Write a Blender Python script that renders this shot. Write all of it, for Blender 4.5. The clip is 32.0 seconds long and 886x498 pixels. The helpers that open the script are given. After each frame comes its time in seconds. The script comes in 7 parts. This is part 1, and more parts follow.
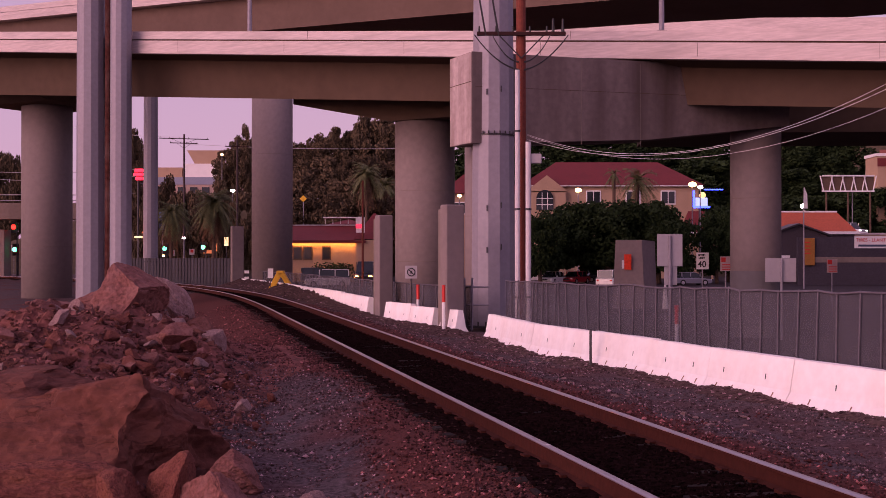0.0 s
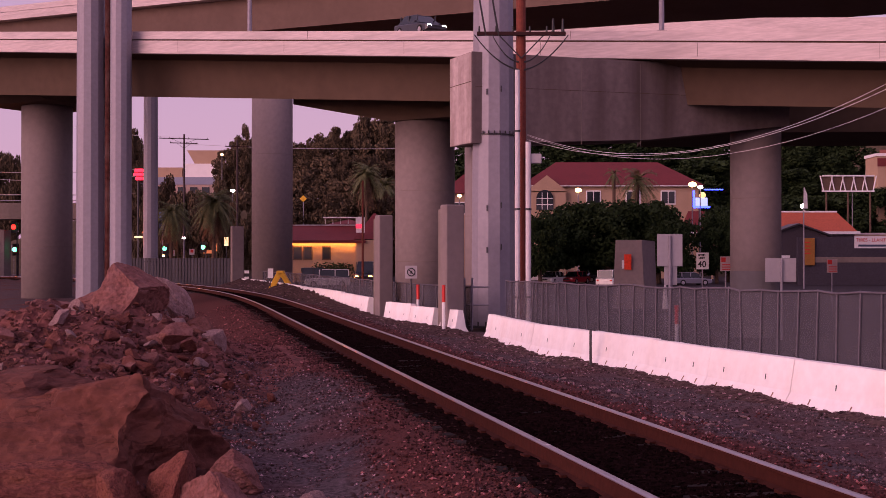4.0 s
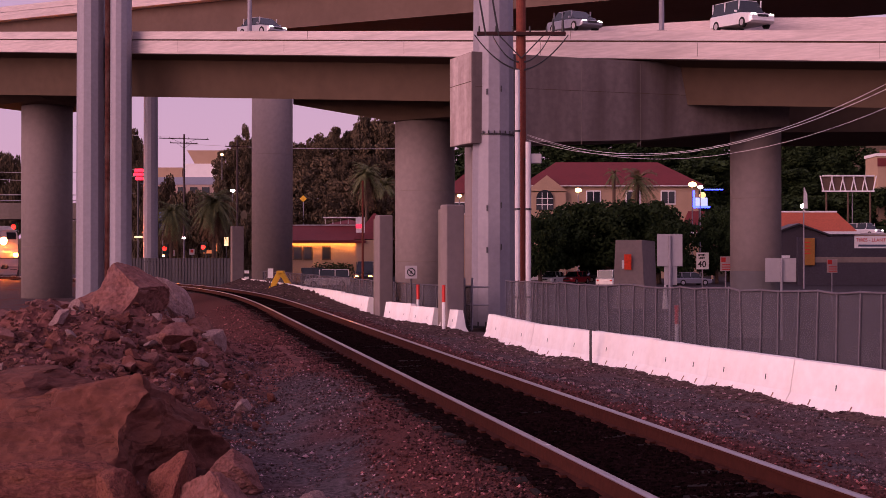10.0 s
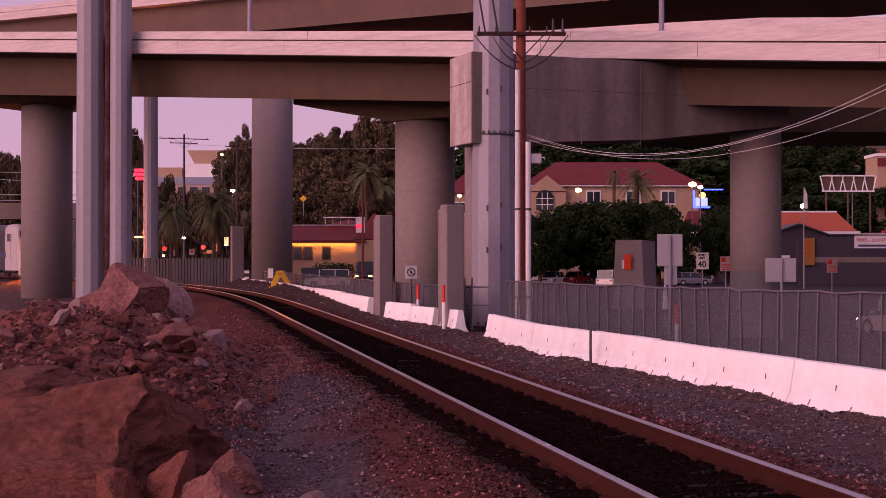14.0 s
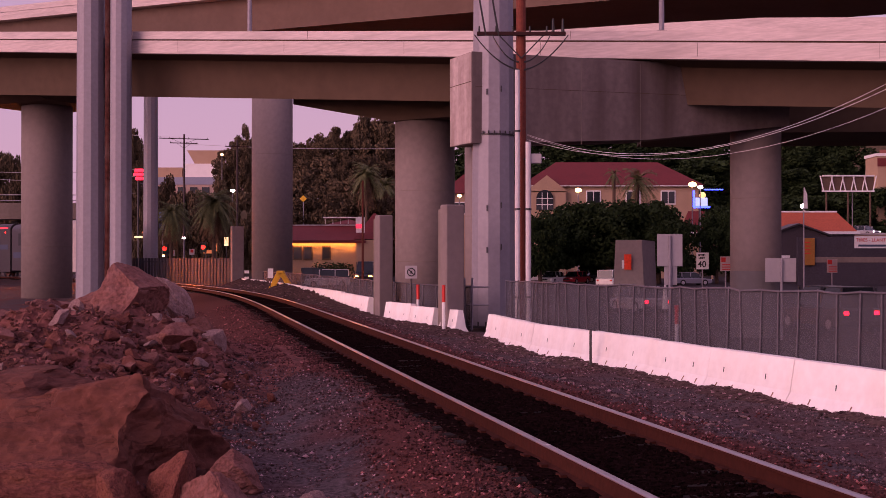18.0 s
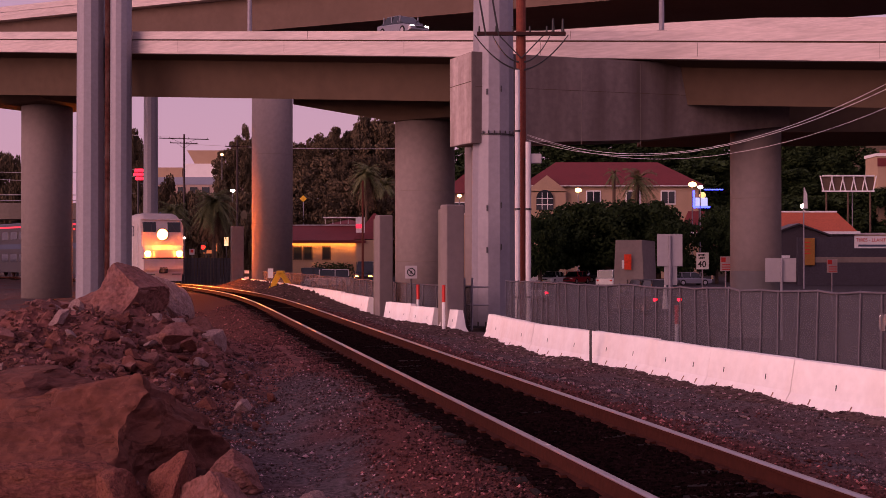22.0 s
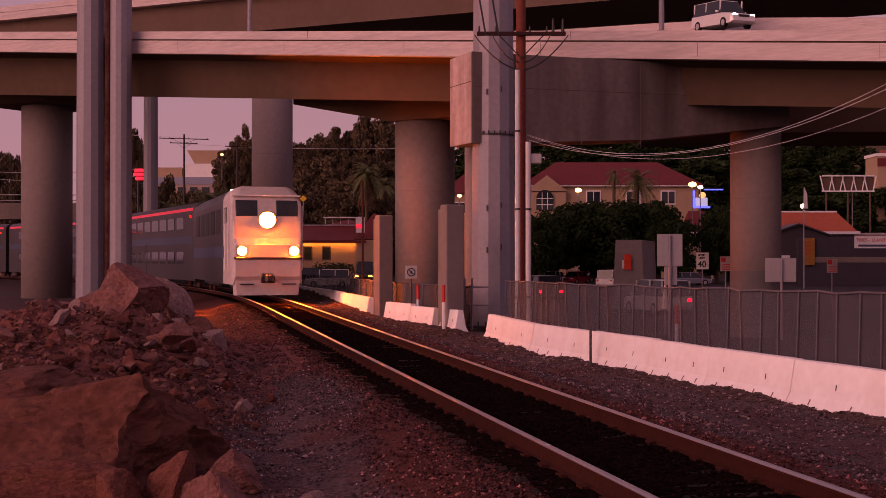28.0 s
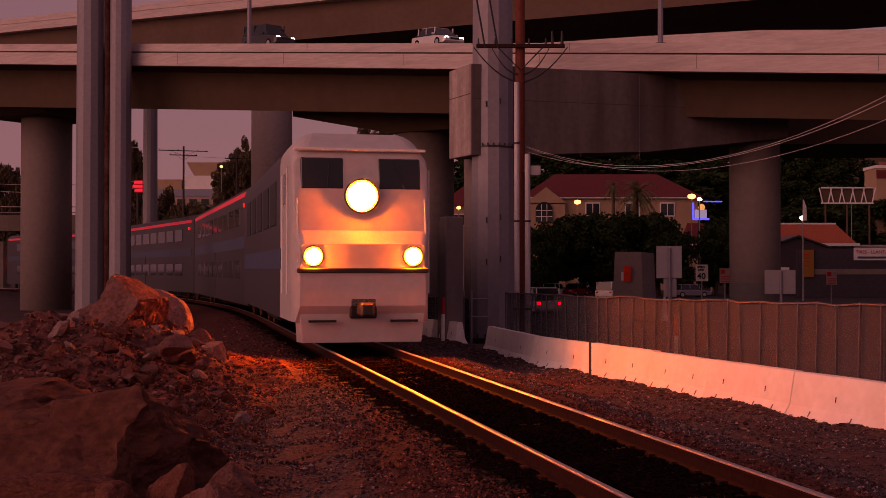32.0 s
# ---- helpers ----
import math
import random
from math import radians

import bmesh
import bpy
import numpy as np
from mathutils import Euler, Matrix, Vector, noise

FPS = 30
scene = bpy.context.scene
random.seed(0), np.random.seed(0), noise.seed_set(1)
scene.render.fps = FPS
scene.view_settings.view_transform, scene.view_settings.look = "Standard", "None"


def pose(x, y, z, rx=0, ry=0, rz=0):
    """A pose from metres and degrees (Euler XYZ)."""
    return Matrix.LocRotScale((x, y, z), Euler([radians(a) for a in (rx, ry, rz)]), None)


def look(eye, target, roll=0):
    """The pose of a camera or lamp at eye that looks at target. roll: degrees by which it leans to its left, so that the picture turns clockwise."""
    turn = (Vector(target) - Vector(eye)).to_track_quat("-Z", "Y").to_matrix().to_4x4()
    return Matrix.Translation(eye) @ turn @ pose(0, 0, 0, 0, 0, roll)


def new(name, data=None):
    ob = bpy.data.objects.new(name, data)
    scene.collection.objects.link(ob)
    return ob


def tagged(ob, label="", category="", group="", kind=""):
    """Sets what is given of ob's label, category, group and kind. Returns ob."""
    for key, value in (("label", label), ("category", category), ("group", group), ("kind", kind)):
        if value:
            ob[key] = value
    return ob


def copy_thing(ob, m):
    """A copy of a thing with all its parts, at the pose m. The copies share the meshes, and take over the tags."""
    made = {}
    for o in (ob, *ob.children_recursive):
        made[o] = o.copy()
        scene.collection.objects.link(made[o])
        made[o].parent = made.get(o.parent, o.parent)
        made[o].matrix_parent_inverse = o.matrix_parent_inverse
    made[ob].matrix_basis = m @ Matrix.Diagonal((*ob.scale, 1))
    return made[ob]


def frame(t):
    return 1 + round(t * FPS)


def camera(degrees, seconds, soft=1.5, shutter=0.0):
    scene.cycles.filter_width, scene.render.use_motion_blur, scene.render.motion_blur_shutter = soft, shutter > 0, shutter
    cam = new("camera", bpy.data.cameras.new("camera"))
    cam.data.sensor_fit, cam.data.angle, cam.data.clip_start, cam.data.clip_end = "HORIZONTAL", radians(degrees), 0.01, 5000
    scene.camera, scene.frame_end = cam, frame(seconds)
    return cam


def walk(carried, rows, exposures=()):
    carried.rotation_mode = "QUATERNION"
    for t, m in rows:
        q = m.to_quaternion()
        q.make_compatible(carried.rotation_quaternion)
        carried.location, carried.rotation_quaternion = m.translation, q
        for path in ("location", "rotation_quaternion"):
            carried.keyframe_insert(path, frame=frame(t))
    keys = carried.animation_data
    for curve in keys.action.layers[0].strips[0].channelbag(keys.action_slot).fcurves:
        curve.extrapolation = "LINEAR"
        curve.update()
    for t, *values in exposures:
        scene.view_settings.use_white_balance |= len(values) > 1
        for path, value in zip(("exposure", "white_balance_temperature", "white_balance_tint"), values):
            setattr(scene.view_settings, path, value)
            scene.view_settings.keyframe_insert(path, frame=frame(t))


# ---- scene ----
# camera on a tripod beside the line; rail head is z = 0
cam = camera(39.2, 32.0, soft=0.8)


def view(up=0.0, turn=0.0):
    return pose(0, 0, 1.73, 90.417 + up, 0, turn)


walk(cam, [(0, view()), (29.2, view()), (29.4, view(0.06, -0.05)), (29.6, view(0.08, -0.075)), (30, view(0.125, -0.055)), (30.5, view(0.12, -0.05)),
           (31, view(0.19, 0)), (31.55, view(0.21, 0)), (31.7, view(0.39, 0)), (31.85, view(0.47, -0.01)), (32, view(0.55, -0.03))],
     exposures=[(0, 0.06, 7000, 26), (10, 0.05, 7100, 28), (19, -0.02, 7250, 30), (21, -0.1, 7600, 32), (23, -0.2, 8000, 34), (25.5, -0.38, 8700, 37), (28, -0.66, 9500, 40), (30, -1.04, 10500, 45), (32, -1.52, 11600, 50)])

# ---- dusk sky and afterglow ----
world = bpy.data.worlds.new("dusk")
scene.world = world
world.use_nodes = True
wn, wl = world.node_tree.nodes, world.node_tree.links
wn.clear()
w_out = wn.new("ShaderNodeOutputWorld")
w_bg = wn.new("ShaderNodeBackground")
w_sky = wn.new("ShaderNodeTexSky")
w_sky.sky_type, w_sky.sun_disc = "NISHITA", False
w_sky.sun_elevation, w_sky.sun_rotation = radians(3), radians(235)
w_geo = wn.new("ShaderNodeTexCoord")
w_sep = wn.new("ShaderNodeSeparateXYZ")
w_ramp = wn.new("ShaderNodeValToRGB")
w_ramp.color_ramp.elements[0].position, w_ramp.color_ramp.elements[0].color = 0.0, (0.59, 0.36, 0.61, 1)
w_ramp.color_ramp.elements[1].position, w_ramp.color_ramp.elements[1].color = 0.5, (0.42, 0.30, 0.52, 1)
w_scale = wn.new("ShaderNodeVectorMath")
w_scale.operation = "SCALE"
w_scale.inputs["Scale"].default_value = 0.06
w_add = wn.new("ShaderNodeVectorMath")
w_add.operation = "ADD"
wl.new(w_geo.outputs["Generated"], w_sep.inputs[0])
wl.new(w_sep.outputs["Z"], w_ramp.inputs["Fac"])
wl.new(w_sky.outputs["Color"], w_scale.inputs[0])
wl.new(w_ramp.outputs["Color"], w_add.inputs[0])
wl.new(w_scale.outputs["Vector"], w_add.inputs[1])
wl.new(w_add.outputs["Vector"], w_bg.inputs["Color"])
w_bg.inputs["Strength"].default_value = 0.85
wl.new(w_bg.outputs[0], w_out.inputs["Surface"])

glow = new("afterglow_sun", bpy.data.lights.new("afterglow_sun", "SUN"))
glow.data.energy, glow.data.angle, glow.data.color = 3.1, radians(55), (1.0, 0.62, 0.66)
glow.matrix_world = look((-60, -20, 16), (0, 22, 0))


# ---- materials ----
def material(name, colour, rough=0.8, metal=0.0, grain=8.0, spread=0.18, stain=0.25, stain_size=0.35, bump=0.15, colour2=None,
             streak=False, level=False, per_object=0.0, per_piece=0.0, emit=None, power=0.0):
    m = bpy.data.materials.new(name)
    m.use_nodes = True
    t, k = m.node_tree.nodes, m.node_tree.links
    b = t["Principled BSDF"]
    b.inputs["Roughness"].default_value, b.inputs["Metallic"].default_value = rough, metal
    b.inputs["Specular IOR Level"].default_value = (0.0 if rough > 0.96 else 0.12) if rough > 0.84 else 0.4
    co = t.new("ShaderNodeTexCoord")
    where = co.outputs["Object"]
    if streak:
        mp = t.new("ShaderNodeMapping")
        mp.inputs["Scale"].default_value = (0.2, 0.2, 2.0) if level else (1, 1, 0.12)
        k.new(where, mp.inputs[0])
        where_s = mp.outputs[0]
    else:
        where_s = where
    fine, large = t.new("ShaderNodeTexNoise"), t.new("ShaderNodeTexNoise")
    fine.inputs["Scale"].default_value, large.inputs["Scale"].default_value = grain, stain_size
    fine.inputs["Detail"].default_value, large.inputs["Detail"].default_value = 9, 5
    k.new(where, fine.inputs["Vector"])
    k.new(where_s, large.inputs["Vector"])
    c = Vector(colour)
    other = Vector(colour2) if colour2 else c * 0.55
    r1 = t.new("ShaderNodeValToRGB")
    r1.color_ramp.elements[0].position, r1.color_ramp.elements[1].position = 0.3, 0.7
    r1.color_ramp.elements[0].color = (*(c * (1 - spread)), 1)
    r1.color_ramp.elements[1].color = (*(c * (1 + spread)), 1)
    k.new(fine.outputs["Fac"], r1.inputs[0])
    r2 = t.new("ShaderNodeValToRGB")
    r2.color_ramp.elements[0].position, r2.color_ramp.elements[1].position = 0.45, 0.72
    r2.color_ramp.elements[0].color, r2.color_ramp.elements[1].color = (0, 0, 0, 1), (stain, stain, stain, 1)
    k.new(large.outputs["Fac"], r2.inputs[0])
    mx = t.new("ShaderNodeMix")
    mx.data_type = "RGBA"
    k.new(r2.outputs[0], mx.inputs["Factor"])
    k.new(r1.outputs[0], mx.inputs["A"])
    mx.inputs["B"].default_value = (*other, 1)
    out = mx.outputs["Result"]
    if per_piece:
        gi, pr = t.new("ShaderNodeNewGeometry"), t.new("ShaderNodeValToRGB")
        pr.color_ramp.elements[0].color, pr.color_ramp.elements[1].color = (0.35, 0.3, 0.3, 1), (4.6, 4.3, 4.5, 1)
        pr.color_ramp.elements[0].position, pr.color_ramp.elements[1].position = 0.0, 1.0
        el = pr.color_ramp.elements.new(0.6)
        el.color = (1.0, 0.85, 0.85, 1)
        el = pr.color_ramp.elements.new(0.86)
        el.color = (1.7, 1.6, 1.65, 1)
        mu = t.new("ShaderNodeMix")
        mu.data_type, mu.blend_type = "RGBA", "MULTIPLY"
        mu.inputs["Factor"].default_value = per_piece
        k.new(gi.outputs["Random Per Island"], pr.inputs[0])
        k.new(out, mu.inputs["A"])
        k.new(pr.outputs[0], mu.inputs["B"])
        out = mu.outputs["Result"]
    if per_object:
        oi, hs, mr = t.new("ShaderNodeObjectInfo"), t.new("ShaderNodeHueSaturation"), t.new("ShaderNodeMapRange")
        mr.inputs["To Min"].default_value, mr.inputs["To Max"].default_value = 1 - per_object, 1 + per_object
        k.new(oi.outputs["Random"], mr.inputs["Value"])
        k.new(mr.outputs[0], hs.inputs["Value"])
        k.new(out, hs.inputs["Color"])
        out = hs.outputs["Color"]
    k.new(out, b.inputs["Base Color"])
    if level:
        k.new(where_s, fine.inputs["Vector"])
    if bump:
        bp = t.new("ShaderNodeBump")
        bp.inputs["Strength"].default_value, bp.inputs["Distance"].default_value = bump, 0.05
        k.new(fine.outputs["Fac"], bp.inputs["Height"])
        k.new(bp.outputs[0], b.inputs["Normal"])
    if emit:
        b.inputs["Emission Color"].default_value, b.inputs["Emission Strength"].default_value = (*emit, 1), power
    return m


def light_material(name, colour, power):
    m = bpy.data.materials.new(name)
    m.use_nodes = True
    b = m.node_tree.nodes["Principled BSDF"]
    b.inputs["Base Color"].default_value = (*[min(1, c * 0.8 + 0.1) for c in colour], 1)
    b.inputs["Emission Color"].default_value, b.inputs["Emission Strength"].default_value = (*colour, 1), power
    return m


def screen_material(name, colour, cover):
    m = bpy.data.materials.new(name)
    m.use_nodes = True
    t, k = m.node_tree.nodes, m.node_tree.links
    b, o = t["Principled BSDF"], t["Material Output"]
    tr, mx, no, co = t.new("ShaderNodeBsdfTransparent"), t.new("ShaderNodeMixShader"), t.new("ShaderNodeTexNoise"), t.new("ShaderNodeTexCoord")
    no.inputs["Scale"].default_value = 1.2
    mr = t.new("ShaderNodeMapRange")
    mr.inputs["To Min"].default_value, mr.inputs["To Max"].default_value = cover - 0.12, cover + 0.12
    k.new(co.outputs["Object"], no.inputs["Vector"])
    k.new(no.outputs["Fac"], mr.inputs["Value"])
    b.inputs["Base Color"].default_value, b.inputs["Roughness"].default_value = (*colour, 1), 0.8
    k.new(mr.outputs[0], mx.inputs[0])
    k.new(tr.outputs[0], mx.inputs[1])
    k.new(b.outputs[0], mx.inputs[2])
    k.new(mx.outputs[0], o.inputs["Surface"])
    return m


def glass_material(name, tint=(0.02, 0.025, 0.03)):
    m = bpy.data.materials.new(name)
    m.use_nodes = True
    b = m.node_tree.nodes["Principled BSDF"]
    b.inputs["Base Color"].default_value, b.inputs["Roughness"].default_value = (*tint, 1), 0.06
    return m


def rock_material(name, colour, colour2, crack=0.45, scale=1.0):
    """Broken stone: mottled at two scales, with dark hairline cracks and a fractured relief."""
    m = material(name, colour, 0.9, grain=9 * scale, spread=0.38, stain=0.75, stain_size=1.9 * scale, bump=0.7, colour2=colour2, per_object=0.12)
    t, k = m.node_tree.nodes, m.node_tree.links
    b = t["Principled BSDF"]
    co, wob, mixv, vo, fine = (t.new(n) for n in ("ShaderNodeTexCoord", "ShaderNodeTexNoise", "ShaderNodeVectorMath", "ShaderNodeTexVoronoi", "ShaderNodeTexNoise"))
    wob.inputs["Scale"].default_value, wob.inputs["Detail"].default_value = 2.2 * scale, 6
    fine.inputs["Scale"].default_value, fine.inputs["Detail"].default_value, fine.inputs["Roughness"].default_value = 26 * scale, 8, 0.7
    mixv.operation = "MULTIPLY_ADD"
    mixv.inputs[1].default_value = (0.9, 0.9, 0.9)
    vo.feature = "DISTANCE_TO_EDGE"
    vo.inputs["Scale"].default_value = 1.7 * scale
    k.new(co.outputs["Object"], wob.inputs["Vector"])
    k.new(co.outputs["Object"], fine.inputs["Vector"])
    k.new(wob.outputs["Color"], mixv.inputs[0])
    k.new(co.outputs["Object"], mixv.inputs[2])
    k.new(mixv.outputs[0], vo.inputs["Vector"])
    line = t.new("ShaderNodeMapRange")
    gate = t.new("ShaderNodeMapRange")
    gate.inputs["From Min"].default_value, gate.inputs["From Max"].default_value = 0.5, 0.62
    gate.inputs["To Min"].default_value, gate.inputs["To Max"].default_value = 0.0005, 0.03
    k.new(wob.outputs["Fac"], gate.inputs["Value"])
    k.new(gate.outputs[0], line.inputs["From Max"])
    line.inputs["To Min"].default_value, line.inputs["To Max"].default_value = 1 - crack, 1.0
    k.new(vo.outputs["Distance"], line.inputs["Value"])
    was = b.inputs["Base Color"].links[0].from_socket
    mu = t.new("ShaderNodeMix")
    mu.data_type, mu.blend_type = "RGBA", "MULTIPLY"
    mu.inputs["Factor"].default_value = 1.0
    k.new(was, mu.inputs["A"])
    k.new(line.outputs[0], mu.inputs["B"])
    speck = t.new("ShaderNodeMapRange")
    speck.inputs["From Min"].default_value, speck.inputs["From Max"].default_value, speck.inputs["To Max"].default_value = 0.62, 0.74, 0.55
    k.new(fine.outputs["Fac"], speck.inputs["Value"])
    mv = t.new("ShaderNodeMix")
    mv.data_type = "RGBA"
    k.new(speck.outputs[0], mv.inputs["Factor"])
    k.new(mu.outputs["Result"], mv.inputs["A"])
    mv.inputs["B"].default_value = (*[min(0.6, c * 2.6 + 0.05) for c in colour], 1)
    k.new(mv.outputs["Result"], b.inputs["Base Color"])
    bp = t.new("ShaderNodeBump")
    bp.inputs["Strength"].default_value, bp.inputs["Distance"].default_value = 0.4, 0.03
    k.new(line.outputs[0], bp.inputs["Height"])
    k.new(b.inputs["Normal"].links[0].from_socket, bp.inputs["Normal"])
    k.new(bp.outputs[0], b.inputs["Normal"])
    return m


CONCRETE = material("weathered_concrete", (0.22, 0.18, 0.16), 0.85, grain=3, spread=0.1, stain=0.5, stain_size=0.3, streak=True)
COLUMN = material("column_concrete", (0.24, 0.195, 0.19), 0.85, grain=4, spread=0.08, stain=0.35, stain_size=0.35, streak=True)
PARAPET = material("pale_parapet_concrete", (0.6, 0.505, 0.49), 0.8, grain=9, spread=0.13, stain=0.45, stain_size=2.2, streak=True, level=True, bump=0.08)
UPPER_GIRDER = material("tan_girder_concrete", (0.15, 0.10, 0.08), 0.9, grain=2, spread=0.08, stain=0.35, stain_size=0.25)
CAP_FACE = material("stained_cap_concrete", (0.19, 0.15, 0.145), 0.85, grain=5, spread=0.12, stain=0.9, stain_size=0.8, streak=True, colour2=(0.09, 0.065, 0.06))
CAP_END = material("pale_cap_end", (0.5, 0.41, 0.40), 0.85, grain=5, spread=0.15, stain=0.8, stain_size=1.6, streak=True, colour2=(0.2, 0.14, 0.13))
DECK = material("worn_deck_concrete", (0.3, 0.25, 0.24), 0.85, grain=3, spread=0.12, stain=0.4, stain_size=0.5)
BOULDER = rock_material("brown_boulder", (0.118, 0.044, 0.034), (0.16, 0.062, 0.043), 0.4)
RED_BOULDER = rock_material("red_boulder", (0.155, 0.054, 0.043), (0.23, 0.09, 0.06), 0.3, 1.6)
EARTH = material("red_brown_earth", (0.19, 0.073, 0.062), 0.95, grain=8, spread=0.5, stain=0.6, stain_size=1.3, bump=1.0, colour2=(0.075, 0.038, 0.034))
CROSSARM = material("dark_crossarm", (0.045, 0.02, 0.02), 0.85, grain=12, stain=0.4)
# base colour lowered below bare concrete to carry the shade under the decks
GIRDER = material("shade_darkened_concrete", (0.10, 0.066, 0.048), 0.9, grain=2, spread=0.08, stain=0.35, stain_size=0.25)
BARRIER = material("white_barrier", (0.95, 0.91, 0.90), 0.75, grain=6, spread=0.05, stain=0.22, stain_size=1.5, streak=True, colour2=(0.72, 0.52, 0.42))
GALV = material("galvanised_steel", (0.29, 0.27, 0.31), 0.6, 0.25, grain=6, spread=0.08, stain=0.25, stain_size=0.6, streak=True, bump=0.03)
DARK_STEEL = material("dark_steel", (0.06, 0.055, 0.06), 0.5, 0.5, bump=0.05)
RUST = material("rusty_steel", (0.10, 0.034, 0.028), 0.85, 0.1, grain=5, spread=0.4, stain=0.6, stain_size=1.2, colour2=(0.2, 0.12, 0.11))
RAIL_SIDE = material("rusted_rail", (0.052, 0.014, 0.010), 0.88, 0.0, grain=14, stain=0.4, stain_size=1.5)
RAIL_HEAD = material("worn_rail_head", (0.55, 0.5, 0.5), 0.33, 1.0, grain=20, spread=0.05, stain=0.1, bump=0.02)
TIE = material("old_timber_tie", (0.018, 0.012, 0.011), 0.9, grain=9, stain=0.4, per_object=0.3)
BALLAST = material("ballast", (0.082, 0.060, 0.066), 0.95, grain=16, spread=0.6, stain=0.8, stain_size=0.45, bump=1.0, colour2=(0.105, 0.030, 0.027))
DARK_STONE = material("oil_stained_stone", (0.034, 0.016, 0.015), 0.95, grain=12, spread=0.3, per_piece=0.7)
OILY_STONE = material("oily_stone", (0.009, 0.005, 0.005), 0.97, grain=12, spread=0.3, per_piece=0.5)
RED_STONE = material("red_ballast_stone", (0.105, 0.042, 0.040), 0.9, grain=15, spread=0.4, stain=0.6, stain_size=0.5, bump=0.4, colour2=(0.06, 0.03, 0.03), per_piece=1.0)
def rusty(m, red):
    """Mixes a rust red into the ballast by the ground's own rust measure, broken up by noise."""
    t, k = m.node_tree.nodes, m.node_tree.links
    b = t["Principled BSDF"]
    at, no, co, add, mx = (t.new(n) for n in ("ShaderNodeAttribute", "ShaderNodeTexNoise", "ShaderNodeTexCoord", "ShaderNodeMath", "ShaderNodeMix"))
    at.attribute_name = "rust"
    no.inputs["Scale"].default_value, no.inputs["Detail"].default_value = 1.6, 8
    k.new(co.outputs["Object"], no.inputs["Vector"])
    add.operation = "MULTIPLY_ADD"
    add.inputs[1].default_value = 2.2
    k.new(no.outputs["Fac"], add.inputs[0])
    low = t.new("ShaderNodeMath")
    low.operation = "MULTIPLY_ADD"
    low.inputs[1].default_value, low.inputs[2].default_value = 1.8, -1.5
    k.new(at.outputs["Fac"], low.inputs[0])
    k.new(low.outputs[0], add.inputs[2])
    add.use_clamp = True
    mx.data_type = "RGBA"
    k.new(add.outputs[0], mx.inputs["Factor"])
    k.new(b.inputs["Base Color"].links[0].from_socket, mx.inputs["A"])
    mx.inputs["B"].default_value = (*red, 1)
    k.new(mx.outputs["Result"], b.inputs["Base Color"])


rusty(BALLAST, (0.095, 0.032, 0.028))
STONE = material("ballast_stone", (0.100, 0.070, 0.074), 0.9, grain=15, spread=0.4, stain=0.85, stain_size=0.5, bump=0.4, colour2=(0.075, 0.045, 0.048), per_piece=1.0)
TRACK_BED = material("oily_track_bed", (0.011, 0.0055, 0.0055), 0.97, grain=12, spread=0.6, stain=0.5, stain_size=1.6, bump=0.8, colour2=(0.014, 0.006, 0.005))
ROCK = rock_material("brown_rock", (0.19, 0.082, 0.071), (0.27, 0.135, 0.122), 0.25, 1.3)
PALE_ROCK = rock_material("pale_rock", (0.31, 0.20, 0.19), (0.21, 0.112, 0.105), 0.2, 1.5)
ASPHALT = material("asphalt", (0.05, 0.04, 0.042), 0.9, grain=14, spread=0.25, stain=0.4, stain_size=0.15, bump=0.3)
GREY_POLE = material("weathered_grey_pole", (0.075, 0.055, 0.055), 0.85, grain=12, stain=0.4, stain_size=1.5, streak=True)
WOOD_POLE = material("creosoted_pole", (0.19, 0.042, 0.026), 0.8, grain=12, stain=0.5, stain_size=1.5, streak=True)
SCREEN = screen_material("fence_screen", (0.085, 0.08, 0.10), 0.46)
SLAT_DARK = material("dark_fence_slats", (0.055, 0.05, 0.06), 0.8, grain=4, stain=0.4, per_object=0.2)
PIPE = material("pale_conduit", (0.62, 0.58, 0.60), 0.5, 0.1, grain=8, spread=0.06, stain=0.3, bump=0.03)
STUCCO = material("cream_stucco", (0.42, 0.29, 0.20), 0.9, grain=6, spread=0.06)
RED_ROOF = material("red_roof_tile", (0.15, 0.02, 0.022), 0.75, grain=6, spread=0.2, stain=0.35, stain_size=0.5)
YELLOW = material("yellow_paint", (0.75, 0.42, 0.03), 0.5, grain=8, spread=0.08, stain=0.3)
WHITE = material("white_paint", (0.78, 0.76, 0.76), 0.5, grain=9, spread=0.05, stain=0.15, bump=0.03)
RED = material("red_paint", (0.6, 0.03, 0.025), 0.45, grain=9, spread=0.05, bump=0.03)
BLACK = material("black_paint", (0.02, 0.02, 0.022), 0.5, bump=0.03)
SIGN_BACK = material("aluminium_sign_back", (0.43, 0.40, 0.42), 0.55, 0.3, grain=6, spread=0.05, stain=0.2, bump=0.03)
LEAF = material("dark_foliage", (0.024, 0.042, 0.015), 0.9, grain=3, spread=0.5, bump=0)
LEAF_FAR = material("far_foliage", (0.105, 0.078, 0.048), 0.9, grain=0.7, spread=0.3, bump=0, per_object=0.3)
PALM = material("palm_frond", (0.12, 0.13, 0.05), 0.7, grain=3, spread=0.4, bump=0)
BARK = material("bark", (0.12, 0.08, 0.06), 0.9, grain=9, bump=0.6)
GLASS = glass_material("dark_glass")
TYRE = material("tyre", (0.02, 0.02, 0.02), 0.9, bump=0.05)
HEAD = light_material("train_headlight", (1.0, 0.18, 0.02), 1600)
DITCH = light_material("ditch_light", (1.0, 0.18, 0.02), 1700)
